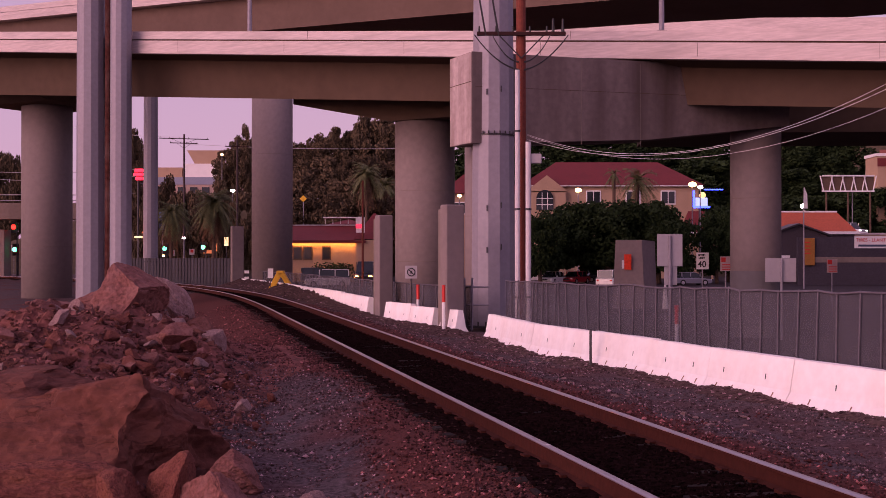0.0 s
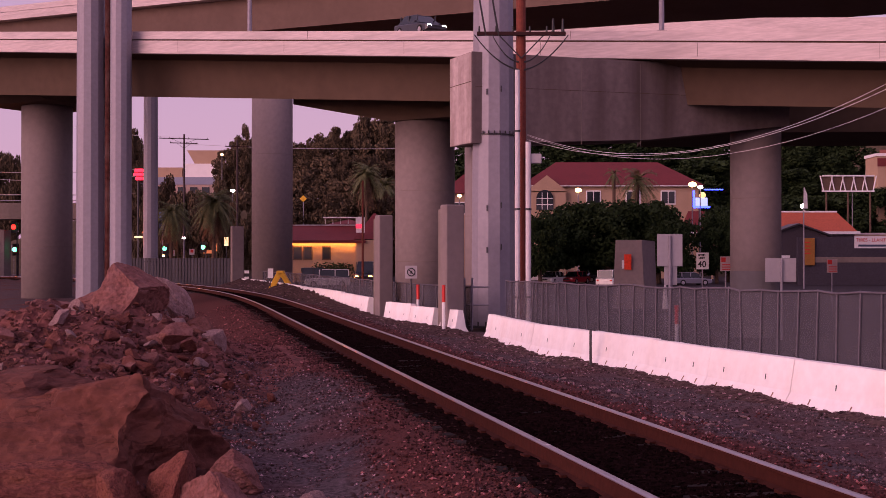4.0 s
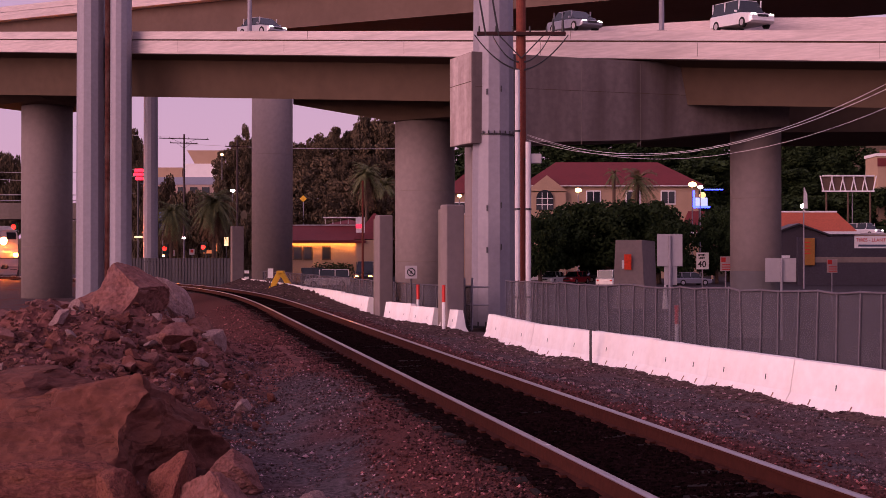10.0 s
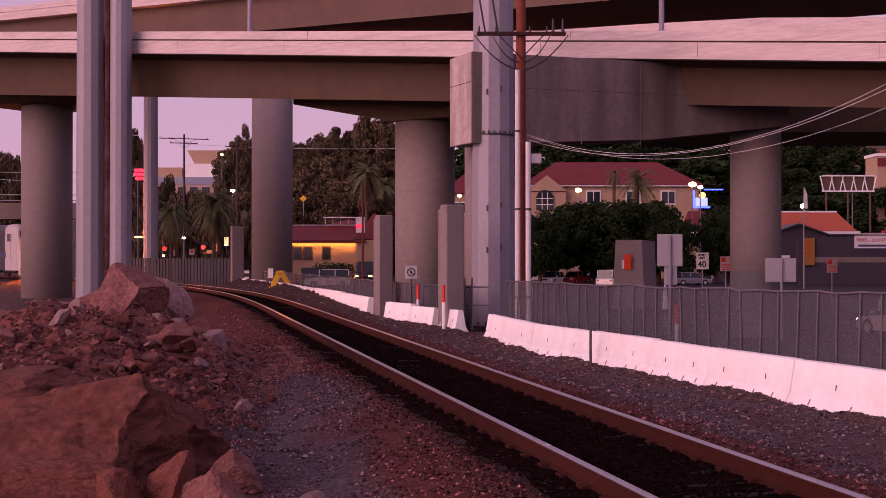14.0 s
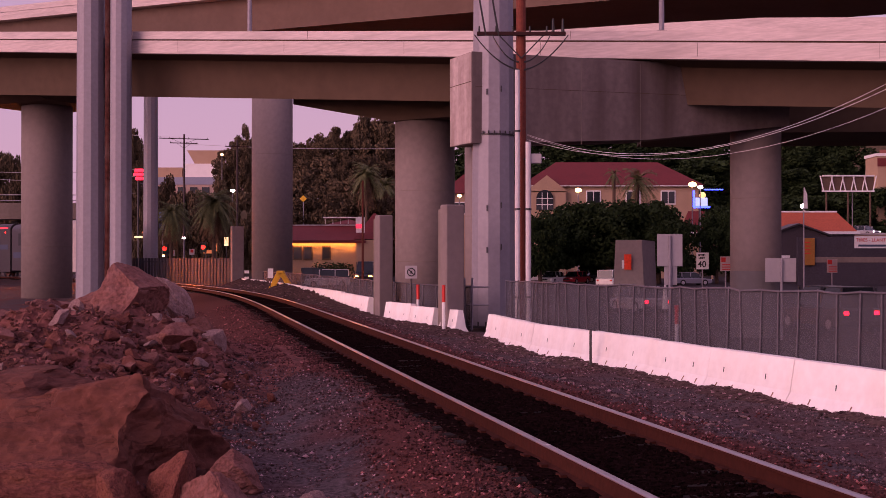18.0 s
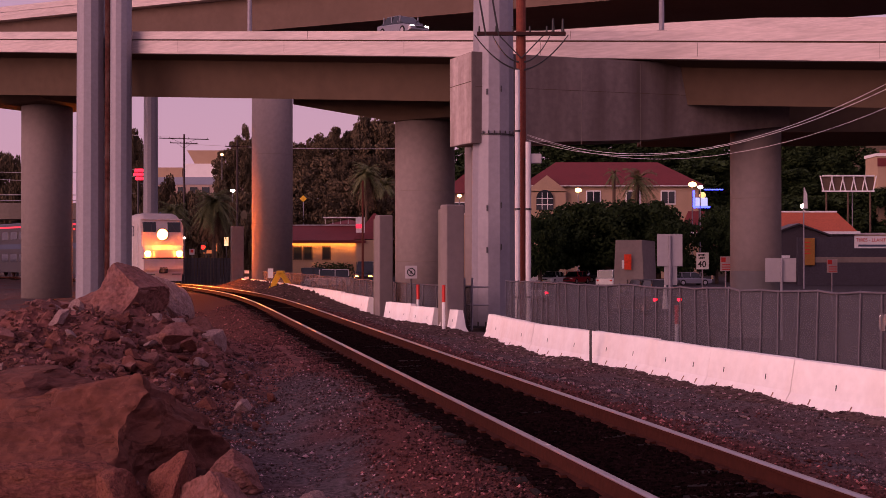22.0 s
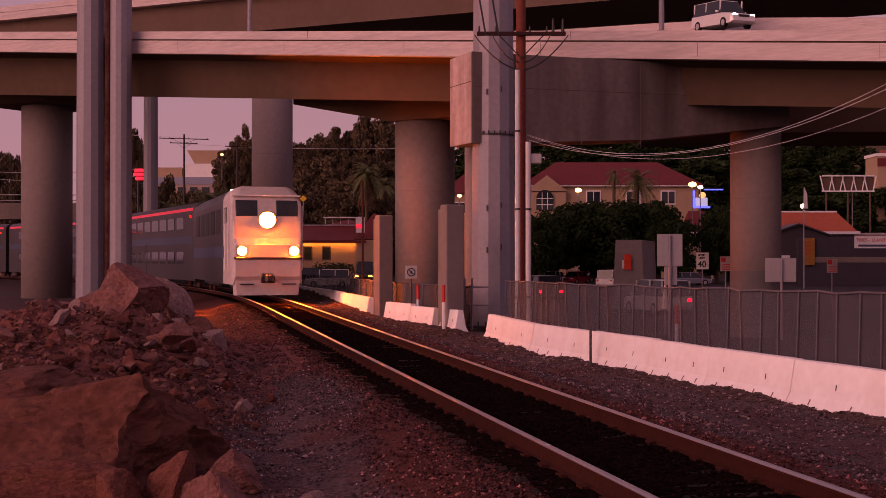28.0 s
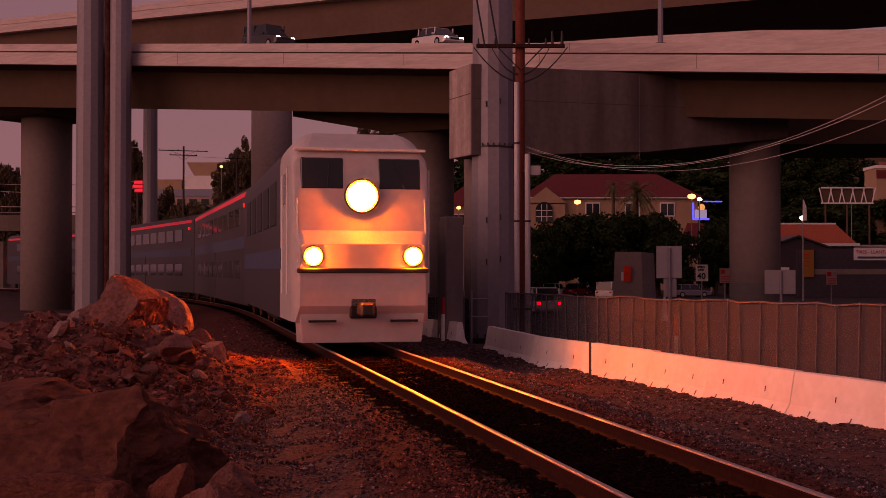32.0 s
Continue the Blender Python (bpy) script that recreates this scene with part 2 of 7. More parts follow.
CAR_HEAD = light_material("car_headlight", (1.0, 0.93, 0.9), 30)
CAR_TAIL = light_material("tail_light", (1.0, 0.008, 0.02), 22)
LAMP_WARM = light_material("warm_lamp", (1.0, 0.55, 0.22), 9)
LAMP_COOL = light_material("cool_lamp", (1.0, 0.85, 0.9), 12)
WINDOW_GLOW = light_material("lit_window", (1.0, 0.32, 0.05), 0.14)
SIGNAL_RED = light_material("signal_red", (1.0, 0.012, 0.006), 9)
SIGNAL_GREEN = light_material("signal_green", (0.03, 1.0, 0.38), 6)
NEON_BLUE = light_material("blue_neon", (0.03, 0.07, 1.0), 5)
AMBER_HEAD = light_material("amber_headlight", (1.0, 0.27, 0.04), 40)
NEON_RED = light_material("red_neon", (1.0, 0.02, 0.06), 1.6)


# ---- mesh helpers ----
def mesh_ob(name, bm, mat, smooth=False):
    me = bpy.data.meshes.new(name)
    bmesh.ops.recalc_face_normals(bm, faces=bm.faces)
    bm.to_mesh(me)
    bm.free()
    for m in (mat if isinstance(mat, (list, tuple)) else [mat]):
        me.materials.append(m)
    if smooth:
        me.shade_smooth()
    return new(name, me)


def part(name, bm, mat, parent, label="", smooth=False):
    ob = mesh_ob(name, bm, mat, smooth)
    ob.parent = parent
    if label:
        ob["label"] = label
    return ob


def shared(name, me, parent, m):
    ob = new(name, me)
    ob.parent = parent
    ob.matrix_basis = m
    return ob


def thing(name, m, label, category, group="", kind=""):
    e = new(name)
    e.matrix_world = m
    return tagged(e, label, category, group, kind)


def box(cx, cy, cz, sx, sy, sz, bevel=0.0, bm=None, m=None):
    bm = bm or bmesh.new()
    r = bmesh.ops.create_cube(bm, size=1, matrix=Matrix.Translation((cx, cy, cz)) @ Matrix.Diagonal((sx, sy, sz, 1)))
    vs = r["verts"]
    if bevel:
        es = list({e for v in vs for e in v.link_edges})
        out = bmesh.ops.bevel(bm, geom=es, offset=bevel, segments=1, affect="EDGES")
        vs = out["verts"]
    if m is not None:
        bmesh.ops.transform(bm, matrix=m, verts=list(set(vs)))
    return bm


def rod(a, b, r1, r2=None, n=12, bm=None):
    """A tapered round bar from a to b."""
    bm = bm or bmesh.new()
    a, b = Vector(a), Vector(b)
    d = b - a
    q = d.to_track_quat("Z", "Y").to_matrix().to_4x4()
    bmesh.ops.create_cone(bm, cap_ends=True, segments=n, radius1=r1, radius2=r1 if r2 is None else r2, depth=d.length,
                          matrix=Matrix.Translation((a + b) / 2) @ q)
    return bm


def loft(rings, closed=True, caps=True, bm=None):
    """Skins rings of equal length, one after another."""
    bm = bm or bmesh.new()
    rows = [[bm.verts.new(p) for p in ring] for ring in rings]
    n = len(rows[0])
    for a, b in zip(rows, rows[1:]):
        for i in range(n if closed else n - 1):
            j = (i + 1) % n
            bm.faces.new((a[i], a[j], b[j], b[i]))
    if caps and closed:
        bm.faces.new(rows[0][::-1])
        bm.faces.new(rows[-1])
    return bm


def wire(points, r=0.012, n=5, sag=0.0, steps=14):
    """A hanging cable between two points."""
    a, b = Vector(points[0]), Vector(points[1])
    rings = []
    for i in range(steps + 1):
        u = i / steps
        c = a.lerp(b, u) - Vector((0, 0, sag * 4 * u * (1 - u)))
        rings.append([c + Vector((0, r * math.cos(6.283 * j / n), r * math.sin(6.283 * j / n))) for j in range(n)])
    return loft(rings)


# ---- the railway's centre line: straight, then a curve to the left ----
LINE = []
_x, _y, _h = 4.3, 0.0, radians(12.5)
for _i in range(-60, 0):
    LINE.append((_i * 0.5, 4.3 - math.sin(_h) * _i * 0.5, math.cos(_h) * _i * 0.5, _h))
for _i in range(700):
    _s = _i * 0.5
    LINE.append((_s, _x, _y, _h))
    _h += 0.5 * (0 if _s < 40 else min((_s - 40) / 25, 1) / 150) * (1 if _s < 135 else 0.25)
    _x -= math.sin(_h) * 0.5
    _y += math.cos(_h) * 0.5


def along(s, side=0.0):
    """Point and heading on the line, s metres from the camera's foot, side metres to the right."""
    i = max(0, min(len(LINE) - 2, int((s + 30) * 2)))
    a, b = LINE[i], LINE[i + 1]
    u = (s - a[0]) / 0.5
    h = a[3] + (b[3] - a[3]) * u
    return (a[1] + (b[1] - a[1]) * u + side * math.cos(h), a[2] + (b[2] - a[2]) * u + side * math.sin(h), h)


LINE_XY = np.array([(a[1], a[2]) for a in LINE])
LINE_H = np.array([a[3] for a in LINE])


def offset(x, y):
    """Metres to the right of the line (left: negative)."""
    d = LINE_XY - (x, y)
    i = int(np.argmin((d * d).sum(1)))
    return (x - LINE_XY[i, 0]) * math.cos(LINE_H[i]) + (y - LINE_XY[i, 1]) * math.sin(LINE_H[i])


def step(a, b, v):
    v = max(0.0, min(1.0, (v - a) / (b - a)))
    return v * v * (3 - 2 * v)


BARRIER_LINE = [(9.6, 6.0), (8.3, 11.5), (6.4, 17.9), (5.7, 19.6), (4.2, 24.3), (2.3, 30.3), (1.4, 35.5), (0.6, 38.3), (-0.16, 40.0), (-1.9, 44.0),
                (-2.7, 47.0), (-4.4, 54.0), (-8.8, 71.0), (-13.2, 84.6), (-17.5, 94.0)]


def barrier_x(y):
    for a, b in zip(BARRIER_LINE, BARRIER_LINE[1:]):
        if y <= b[1]:
            return a[0] + (b[0] - a[0]) * (y - a[1]) / (b[1] - a[1])
    a, b = BARRIER_LINE[-2:]
    return b[0] + (b[0] - a[0]) * (y - b[1]) / (b[1] - a[1])


def ground_z(x, y, rough=True, d=None):
    d = offset(x, y) if d is None else d
    far = step(60, 75, y)
    if d >= 0:
        z = -0.2 - (0.38 - 0.2 * far) * step(1.6, 3.6, d)
        z -= (0.70 + 0.2 * far) * step(0.6, 4.0, x - barrier_x(y))
    else:
        z = -0.2 - 0.25 * step(1.6, 2.8, -d) - 0.85 * step(10, 17, -d)
        z = max(z, -1.28)
    if rough and abs(d) > 1.6 and z > -1.2:
        z += 0.05 * noise.noise((x * 0.9, y * 0.9, 0)) + 0.03 * noise.noise((x * 3, y * 3, 4))
    return z


def red_verge(x, y, d):
    """How far the ballast beside the rails is stained red by rust, 0 to 1."""
    low = float(np.interp(y, (8, 13, 18, 21, 24), (-2.3, -2.2, -1.35, -1.6, -3.3)))
    return step(low - 0.5, low + 0.4, d) * (1 - step(1.4, 2.1, d))


# ---- ground: one sheet to the horizon ----
def build_ground():
    xs = [-1500, -600, -250, -120, -70] + [-50 + i * 1.0 for i in range(36)] + [-14 + i * 0.4 for i in range(72)] + [15 + i * 1.5 for i in range(24)] + [60, 120, 250, 600, 1500]
    ys = [-300, -60, -20, -5] + [i * 0.45 for i in range(100)] + [45 + i * 0.9 for i in range(75)] + [115, 125, 140, 170, 220, 300, 450, 800, 1600]
    bm = bmesh.new()
    rows = [[bm.verts.new((x, y, ground_z(x, y))) for x in xs] for y in ys]
    for j in range(len(ys) - 1):
        for i in range(len(xs) - 1):
            fc = bm.faces.new((rows[j][i], rows[j][i + 1], rows[j + 1][i + 1], rows[j + 1][i]))
            fc.material_index = 1 if fc.calc_center_median().z < -1.1 else 0
            fc.smooth = True
    where = [v.co.copy() for v in bm.verts]
    ob = mesh_ob("ground", bm, [BALLAST, ASPHALT])
    rust = ob.data.attributes.new("rust", "FLOAT", "POINT")
    for q, c in zip(rust.data, where):
        q.value = red_verge(c.x, c.y, offset(c.x, c.y)) if -14 < c.x < 14 and 0 < c.y < 100 else 0.0
    tagged(ob, "reddish grey gravel and dirt verge beside asphalt", "ground", kind="structure")


build_ground()


# ---- the railway line ----
def sweep(profile, s0, s1, ds, side):
    rings = []
    s = s0
    while s <= s1 + 1e-6:
        x, y, h = along(s, side)
        c, n = math.cos(h), math.sin(h)
        rings.append([(x + u * c, y + u * n, v) for u, v in profile])
        s += ds
    return loft(rings)


HEAD_ROUND = [(0.019 + 0.018 * math.cos(radians(a)), -0.018 + 0.018 * math.sin(radians(a))) for a in (0, 18, 36, 54, 72, 84)] + [(0.008, 0.001)]
RAIL_FORM = [(-0.075, -0.185), (0.075, -0.185), (0.075, -0.172), (0.012, -0.15), (0.012, -0.05), (0.037, -0.04)] + HEAD_ROUND + [(-u, v) for u, v in HEAD_ROUND[::-1]] + [(-0.037, -0.04), (-0.012, -0.05), (-0.012, -0.15), (-0.075, -0.172)]


def build_track():
    track = thing("railway_track", Matrix(), "single railway track with rusty rails on dark timber ties", "railway track", kind="structure")
    for side in (-0.75, 0.75):
        bm = sweep(RAIL_FORM, 3, 175, 1.0, side)
        bm.normal_update()
        for fc in bm.faces:
            fc.material_index = 1 if fc.calc_center_median().z > -0.019 else 0
            fc.smooth = fc.material_index == 1
        part("rail", bm, [RAIL_SIDE, RAIL_HEAD], track, "rusty rail with a bright worn head")
    # oily bed between and beside the rails, with a ragged edge
    bm = bmesh.new()
    rows = []
    for i in range(520):
        s = 3 + i * 0.33
        a = 1.2 + 0.26 * noise.noise((s * 0.9, 0, 0)) + 0.12 * noise.noise((s * 3.1, 5, 0))
        b = 1.05 + 0.18 * noise.noise((s * 0.9, 9, 0)) + 0.1 * noise.noise((s * 3.1, 15, 0))
        row = []
        for u in (-a, -0.6, 0, 0.6, b):
            x, y, h = along(s, u)
            row.append(bm.verts.new((x, y, -0.168 + 0.02 * noise.noise((x * 4, y * 4, 2)))))
        rows.append(row)
    for a, b in zip(rows, rows[1:]):
        for i in range(4):
            bm.faces.new((a[i], a[i + 1], b[i + 1], b[i]))
    part("track_bed", bm, TRACK_BED, track, "dark oily ballast between the rails")
    tie = mesh_ob("tie", box(0, 0, 0, 2.55, 0.23, 0.16, 0.015), TIE)
    clip_bm = box(-0.1, 0, 0, 0.06, 0.14, 0.03)
    for u in (0.1,):
        box(u, 0, 0, 0.06, 0.14, 0.03, bm=clip_bm)
    clip = mesh_ob("rail_fastening", clip_bm, RAIL_SIDE)
    s, first = 4.0, True
    while s < 150:
        x, y, h = along(s)
        m = Matrix.Translation((x, y, -0.253)) @ Matrix.Rotation(h, 4, "Z")
        if first:
            tie.parent, tie.matrix_basis, first = track, m, False
        else:
            shared("tie", tie.data, track, m)
        s += 0.56
    # white discs paint the shiny spots on the left rail
    for mx, my in ((0.975, 11.53), (-1.69, 23.4)):
        m = rod((mx, my, -0.004), (mx, my, 0.003), 0.022, n=12)
        part("rail_glint", m, WHITE, track, "small white disc painted as a glint on the rail")
    s, first = 4.0, True
    while s < 44:
        for side in (-0.75, 0.75):
            x, y, h = along(s, side)
            m = Matrix.Translation((x, y, -0.16)) @ Matrix.Rotation(h, 4, "Z")
            if first:
                clip.parent, clip.matrix_basis, first = track, m, False
            else:
                shared("rail_fastening", clip.data, track, m)
        s += 0.56


build_track()


# ---- white concrete barrier along the verge, with the screened fence behind ----
def path_points(line, gap):
    """Points every gap metres along a bent line, with headings."""
    out, carry = [], 0.0
    for a, b in zip(line, line[1:]):
        a, b = Vector(a), Vector(b)
        length = (b - a).length
        u = carry
        while u < length:
            out.append(a.lerp(b, u / length))
            u += gap
        carry = u - length
    return out


K_FORM = [(-0.30, 0.0), (0.30, 0.0), (0.30, 0.08), (0.17, 0.30), (0.08, 0.81), (-0.08, 0.81), (-0.17, 0.30), (-0.30, 0.08)]


def barrier_unit(a, b, top, seed, lean=0.0):
    a, b = Vector((*a, top - 0.81)), Vector((*b, top - 0.81))
    d = (b - a).normalized()
    n = Vector((d.y, -d.x, 0))
    rnd = random.Random(seed)
    rings = []
    steps = 6
    for i in range(steps + 1):
        u = i / steps
        c = a.lerp(b, 0.001 + 0.998 * u)
        rings.append([c + n * (w + lean * v) + Vector((0, 0, v + 0.006 * rnd.uniform(-1, 1) * (v > 0.5))) for w, v in K_FORM])
    e = thing("concrete_barrier", Matrix(), "white painted concrete road barrier half buried in gravel", "barrier", "barriers along the track")
    part("barrier_body", loft(rings), BARRIER, e)
    for u in (0.25 + rnd.uniform(-0.05, 0.05), 0.75 + rnd.uniform(-0.05, 0.05)):
        c = a.lerp(b, u) - n * (0.135 + lean * -0.45) + Vector((0, 0, 0.47))
        q = Matrix.Translation(c) @ d.to_track_quat("X", "Z").to_matrix().to_4x4()
        part("lifting_slot", box(0, 0, 0, 0.02, 0.02, 0.09, m=q @ Matrix.Rotation(0.16, 4, "X")), BLACK, e, "dark lifting slot")
    for k in range(4):
        u = 0.12 + 0.25 * k + rnd.uniform(-0.05, 0.05)
        c = a.lerp(b, u) - n * (0.228 + lean * -0.2) + Vector((0, 0, 0.205))
        q = Matrix.Translation(c) @ d.to_track_quat("X", "Z").to_matrix().to_4x4()
        part("toe_drain", box(0, 0, 0, 0.014, 0.022, 0.09, m=q @ Matrix.Rotation(0.53, 4, "X")), STAIN, e, "dark stained drain slit")
    return e


STAIN = material("brown_stain", (0.30, 0.17, 0.14), 0.9)
UNITS = [((9.9, 4.7), (8.65, 10.1), 0.10), ((8.62, 10.2), (7.1, 15.6), 0.11), ((7.06, 15.7), (5.65, 19.75), 0.12), ((5.62, 19.85), (4.86, 22.2), 0.13),
         ((4.76, 22.25), (4.2, 24.4), 0.13), ((4.19, 24.5), (3.32, 27.1), 0.145), ((3.3, 27.2), (2.3, 30.3), 0.13), ((2.27, 30.4), (1.38, 35.5), 0.13),
         ((0.55, 38.4), (0.05, 39.6), 0.12), ((-0.2, 40.1), (-1.0, 42.0), 0.12), ((-1.02, 42.1), (-1.95, 44.2), 0.18), ((-2.72, 47.2), (-4.3, 53.6), 0.24),
         ((-4.35, 53.8), (-6.3, 61.0), 0.28), ((-6.4, 61.3), (-8.8, 71.0), 0.26), ((-8.9, 71.4), (-11.2, 78.3), 0.28), ((-11.3, 78.7), (-13.9, 86.0), 0.32)]
for i, (a, b, top) in enumerate(UNITS):
    if i and (Vector(a) - Vector(UNITS[i - 1][1])).length < 0.35:
        a = UNITS[i - 1][1]
    barrier_unit(a, b, top, i, random.Random(i).uniform(-0.01, 0.01))


FENCE_STEEL = material("dull_fence_steel", (0.13, 0.115, 0.135), 0.6, 0.2, bump=0.02)


def dirt_bank():
    """Loose dirt heaped unevenly against the foot of the barrier."""
    bm = bmesh.new()
    rows = []
    y = 6.0
    while y < 86:
        x = barrier_x(y) - 0.22
        n1 = max(0.0, 0.45 + 0.8 * noise.noise((y * 0.6, 0, 3)) + 0.4 * noise.noise((y * 1.7, 0, 8)))
        top = 0.02 + 0.10 * n1 + 0.05 * max(0.0, noise.noise((y * 6.3, 0, 5)) + 0.5 * noise.noise((y * 17, 0, 5)))
        w = 0.35 + 0.5 * n1
        g = ground_z(x, y)
        if y > 35:
            crest = float(np.interp(y, [35, 38.5, 46, 53, 61, 71, 86], [g, -0.45, -0.36, -0.2, 0.03, 0.15, 0.2]))
            top = max(top, crest - g + 0.05 * (n1 - 0.5))
            w += 1.3 * step(35, 38.5, y)
        row = []
        for u, k in ((0.1, 1.0), (-0.05, 1.0), (-0.35 * w, 0.75), (-0.7 * w, 0.35), (-1.1 * w, 0.0)):
            row.append(bm.verts.new((x + u, y, (g if k else ground_z(x + u, y) - 0.05) + top * k * (1 + 0.3 * noise.noise((x * 5 + u * 9, y * 5, 1)) + 0.3 * noise.noise((u * 30, y * 15, 1))))))
        rows.append(row)
        y += 0.05
    for a, b in zip(rows, rows[1:]):
        for i in range(4):
            bm.faces.new((a[i], a[i + 1], b[i + 1], b[i]))
    rnd = random.Random(41)
    verts, faces = [], []
    for k in range(9000):
        a = rows[rnd.randrange(len(rows))]
        i = rnd.choice((1, 2, 3))
        c = a[i].co.lerp(a[i + 1].co, rnd.random())
        r = rnd.uniform(0.008, 0.02) * (1 + 0.015 * c.y)
        o = len(verts)
        for q in range(8):
            verts.append((c.x + r * (1.4 if q & 1 else -1.4) * rnd.uniform(0.3, 1.1), c.y + r * (1 if q & 2 else -1) * rnd.uniform(0.3, 1.1), c.z + r * (0.8 if q & 4 else -0.6) * rnd.uniform(0.3, 0.9)))
        faces += [tuple(o + q for q in t) for t in ((0, 1, 3, 2), (4, 6, 7, 5), (0, 4, 5, 1), (2, 3, 7, 6), (0, 2, 6, 4), (1, 5, 7, 3))]
    me = bpy.data.meshes.new("bank_chips")
    me.from_pydata(verts, [], faces)
    me.materials.append(STONE)
    tagged(new("bank_chips", me), "pale stone chips and litter along the barrier foot", "gravel", kind="stuff")
    tagged(mesh_ob("dirt_bank", bm, DIRT, True), "loose reddish dirt heaped against the barrier foot", "dirt", kind="stuff")


DIRT = material("red_dirt", (0.088, 0.054, 0.050), 0.95, grain=16, spread=0.45, stain=0.5, stain_size=2.5, bump=0.9, colour2=(0.05, 0.03, 0.028))
dirt_bank()


def build_fence(line, top, bottom, name, label, gap, sag=0.022, seed=3, screen=SCREEN, post=FENCE_STEEL, fall=0.0):
    e = thing(name, Matrix(), label, "fence")
    rnd = random.Random(seed)
    pts = path_points(line, gap)
    tops = []
    for c in pts:
        lean = rnd.uniform(-0.08, 0.08)
        z = top - fall * len(tops) / len(pts) + rnd.uniform(-sag, sag)
        tops.append(Vector((c.x + lean, c.y, z)))
        part("post", rod((c.x, c.y, bottom), (c.x + lean, c.y, z + 0.03), 0.014, n=8), post, e)
    for a, b, ta, tb in zip(pts, pts[1:], tops, tops[1:]):
        part("top_rail", rod(ta, tb, 0.018, n=6), post, e)
        bm = bmesh.new()
        o = Vector((0.03, 0.015, 0))
        v = [bm.verts.new(q) for q in (Vector((a.x, a.y, bottom + 0.05)) + o, Vector((b.x, b.y, bottom + 0.05)) + o, tb + o, ta + o)]
        bm.faces.new(v)
        g = bmesh.ops.extrude_face_region(bm, geom=bm.faces[:])
        bmesh.ops.translate(bm, verts=[q for q in g["geom"] if isinstance(q, bmesh.types.BMVert)], vec=(0.006, 0.004, 0))
        part("mesh_panel", bm, screen, e, "dark wind screen on chain link")
    return e


build_fence([(10.3, 5.2), (9.0, 10.5), (7.5, 15.7), (6.15, 20.0), (4.7, 24.6), (2.85, 30.4), (1.75, 36.4)], 1.27, -0.7, "chain_link_fence",
            "grey chain link fence with dark screen fabric behind the barrier", 0.56, fall=0.2)
build_fence([(0.9, 39.5), (0.3, 41.2), (-1.35, 45.0), (-2.0, 47.6), (-3.8, 54.6), (-8.2, 71.6), (-12.7, 85.2)], 0.82, -0.75, "chain_link_fence",
            "grey chain link fence with dark screen fabric under the bridge", 1.5, seed=8)


def slat_fence(a, b, bottom, top, n):
    e = thing("slatted_fence", Matrix(), "tall dark fence of upright slats across the line", "fence")
    a, b = Vector(a), Vector(b)
    me = None
    d = (b - a) / n
    for i in range(n):
        c = a + d * (i + 0.5)
        m = Matrix.Translation((c.x, c.y, (bottom + top) / 2)) @ Matrix.Rotation(math.atan2(d.y, d.x), 4, "Z")
        if me is None:
            ob = part("slat", box(0, 0, 0, d.length * 0.8, 0.05, top - bottom, 0.01), SLAT_DARK, e)
            ob.matrix_basis, me = m, ob.data
        else:
            shared("slat", me, e, m)
    for z in (bottom + 0.3, top - 0.3):
        part("rail", rod((a.x, a.y + 0.07, z), (b.x, b.y + 0.07, z), 0.04, n=6), DARK_STEEL, e)


slat_fence((-27.27, 107.32, 0), (-16.82, 100, 0), -1.0, 1.73, 34)

# ---- viaducts ----
A0, A1 = Vector((-27.9, 65.8, 0)), Vector((18.7, 36.9, 0))
A_DIR = (A1 - A0).normalized()
A_NOR = Vector((-A_DIR.y, A_DIR.x, 0))
A_LEN = (A1 - A0).length


def ramp_at(u, n, dz=0.0, bank=0.14):
    """A point on the near ramp: u metres along, n metres across, dz above the near parapet's top."""
    c = A0 + A_DIR * u + A_NOR * n
    return Vector((c.x, c.y, 13.72 - 5.19 * min(u, 70) / A_LEN + dz + bank * n))


def lane_at(s, n=0.0):
    """A point on the ramp's far lane, s metres along and n metres beyond it."""
    x, y = -21.3 + 0.92 * s + 0.39 * n, 97 - 0.39 * s + 0.92 * n
    return Vector((x, y, 1.18 + 0.55 * step(14, 46, s) + 0.1832 * y))


def prism(stations, form):
    return loft([[q(n, z) for n, z in form] for q in stations])


def ramp_prism(form, u0, u1, steps=12, bank=0.14):
    rings = []
    for i in range(steps + 1):
        u = u0 + (u1 - u0) * i / steps
        rings.append([ramp_at(u, n, z, bank) for n, z in form])
    return loft(rings)


def round_column(name, x, y, z0, z1, r, parent, seed=0):
    bm = bmesh.new()
    bmesh.ops.create_cone(bm, cap_ends=True, segments=48, radius1=r, radius2=r, depth=z1 - z0, matrix=Matrix.Translation((x, y, (z0 + z1) / 2)))
    ob = part(name, bm, COLUMN, parent)
    for k in (0.33, 0.66):
        zz = z0 + (z1 - z0) * k
        b2 = bmesh.new()
        bmesh.ops.create_cone(b2, cap_ends=True, segments=48, radius1=r + 0.004, radius2=r + 0.004, depth=0.025, matrix=Matrix.Translation((x, y, zz)))
        part("pour_joint", b2, CONCRETE, ob)
    for p in ob.data.polygons:
        p.use_smooth = len(p.vertices) == 4
    return ob


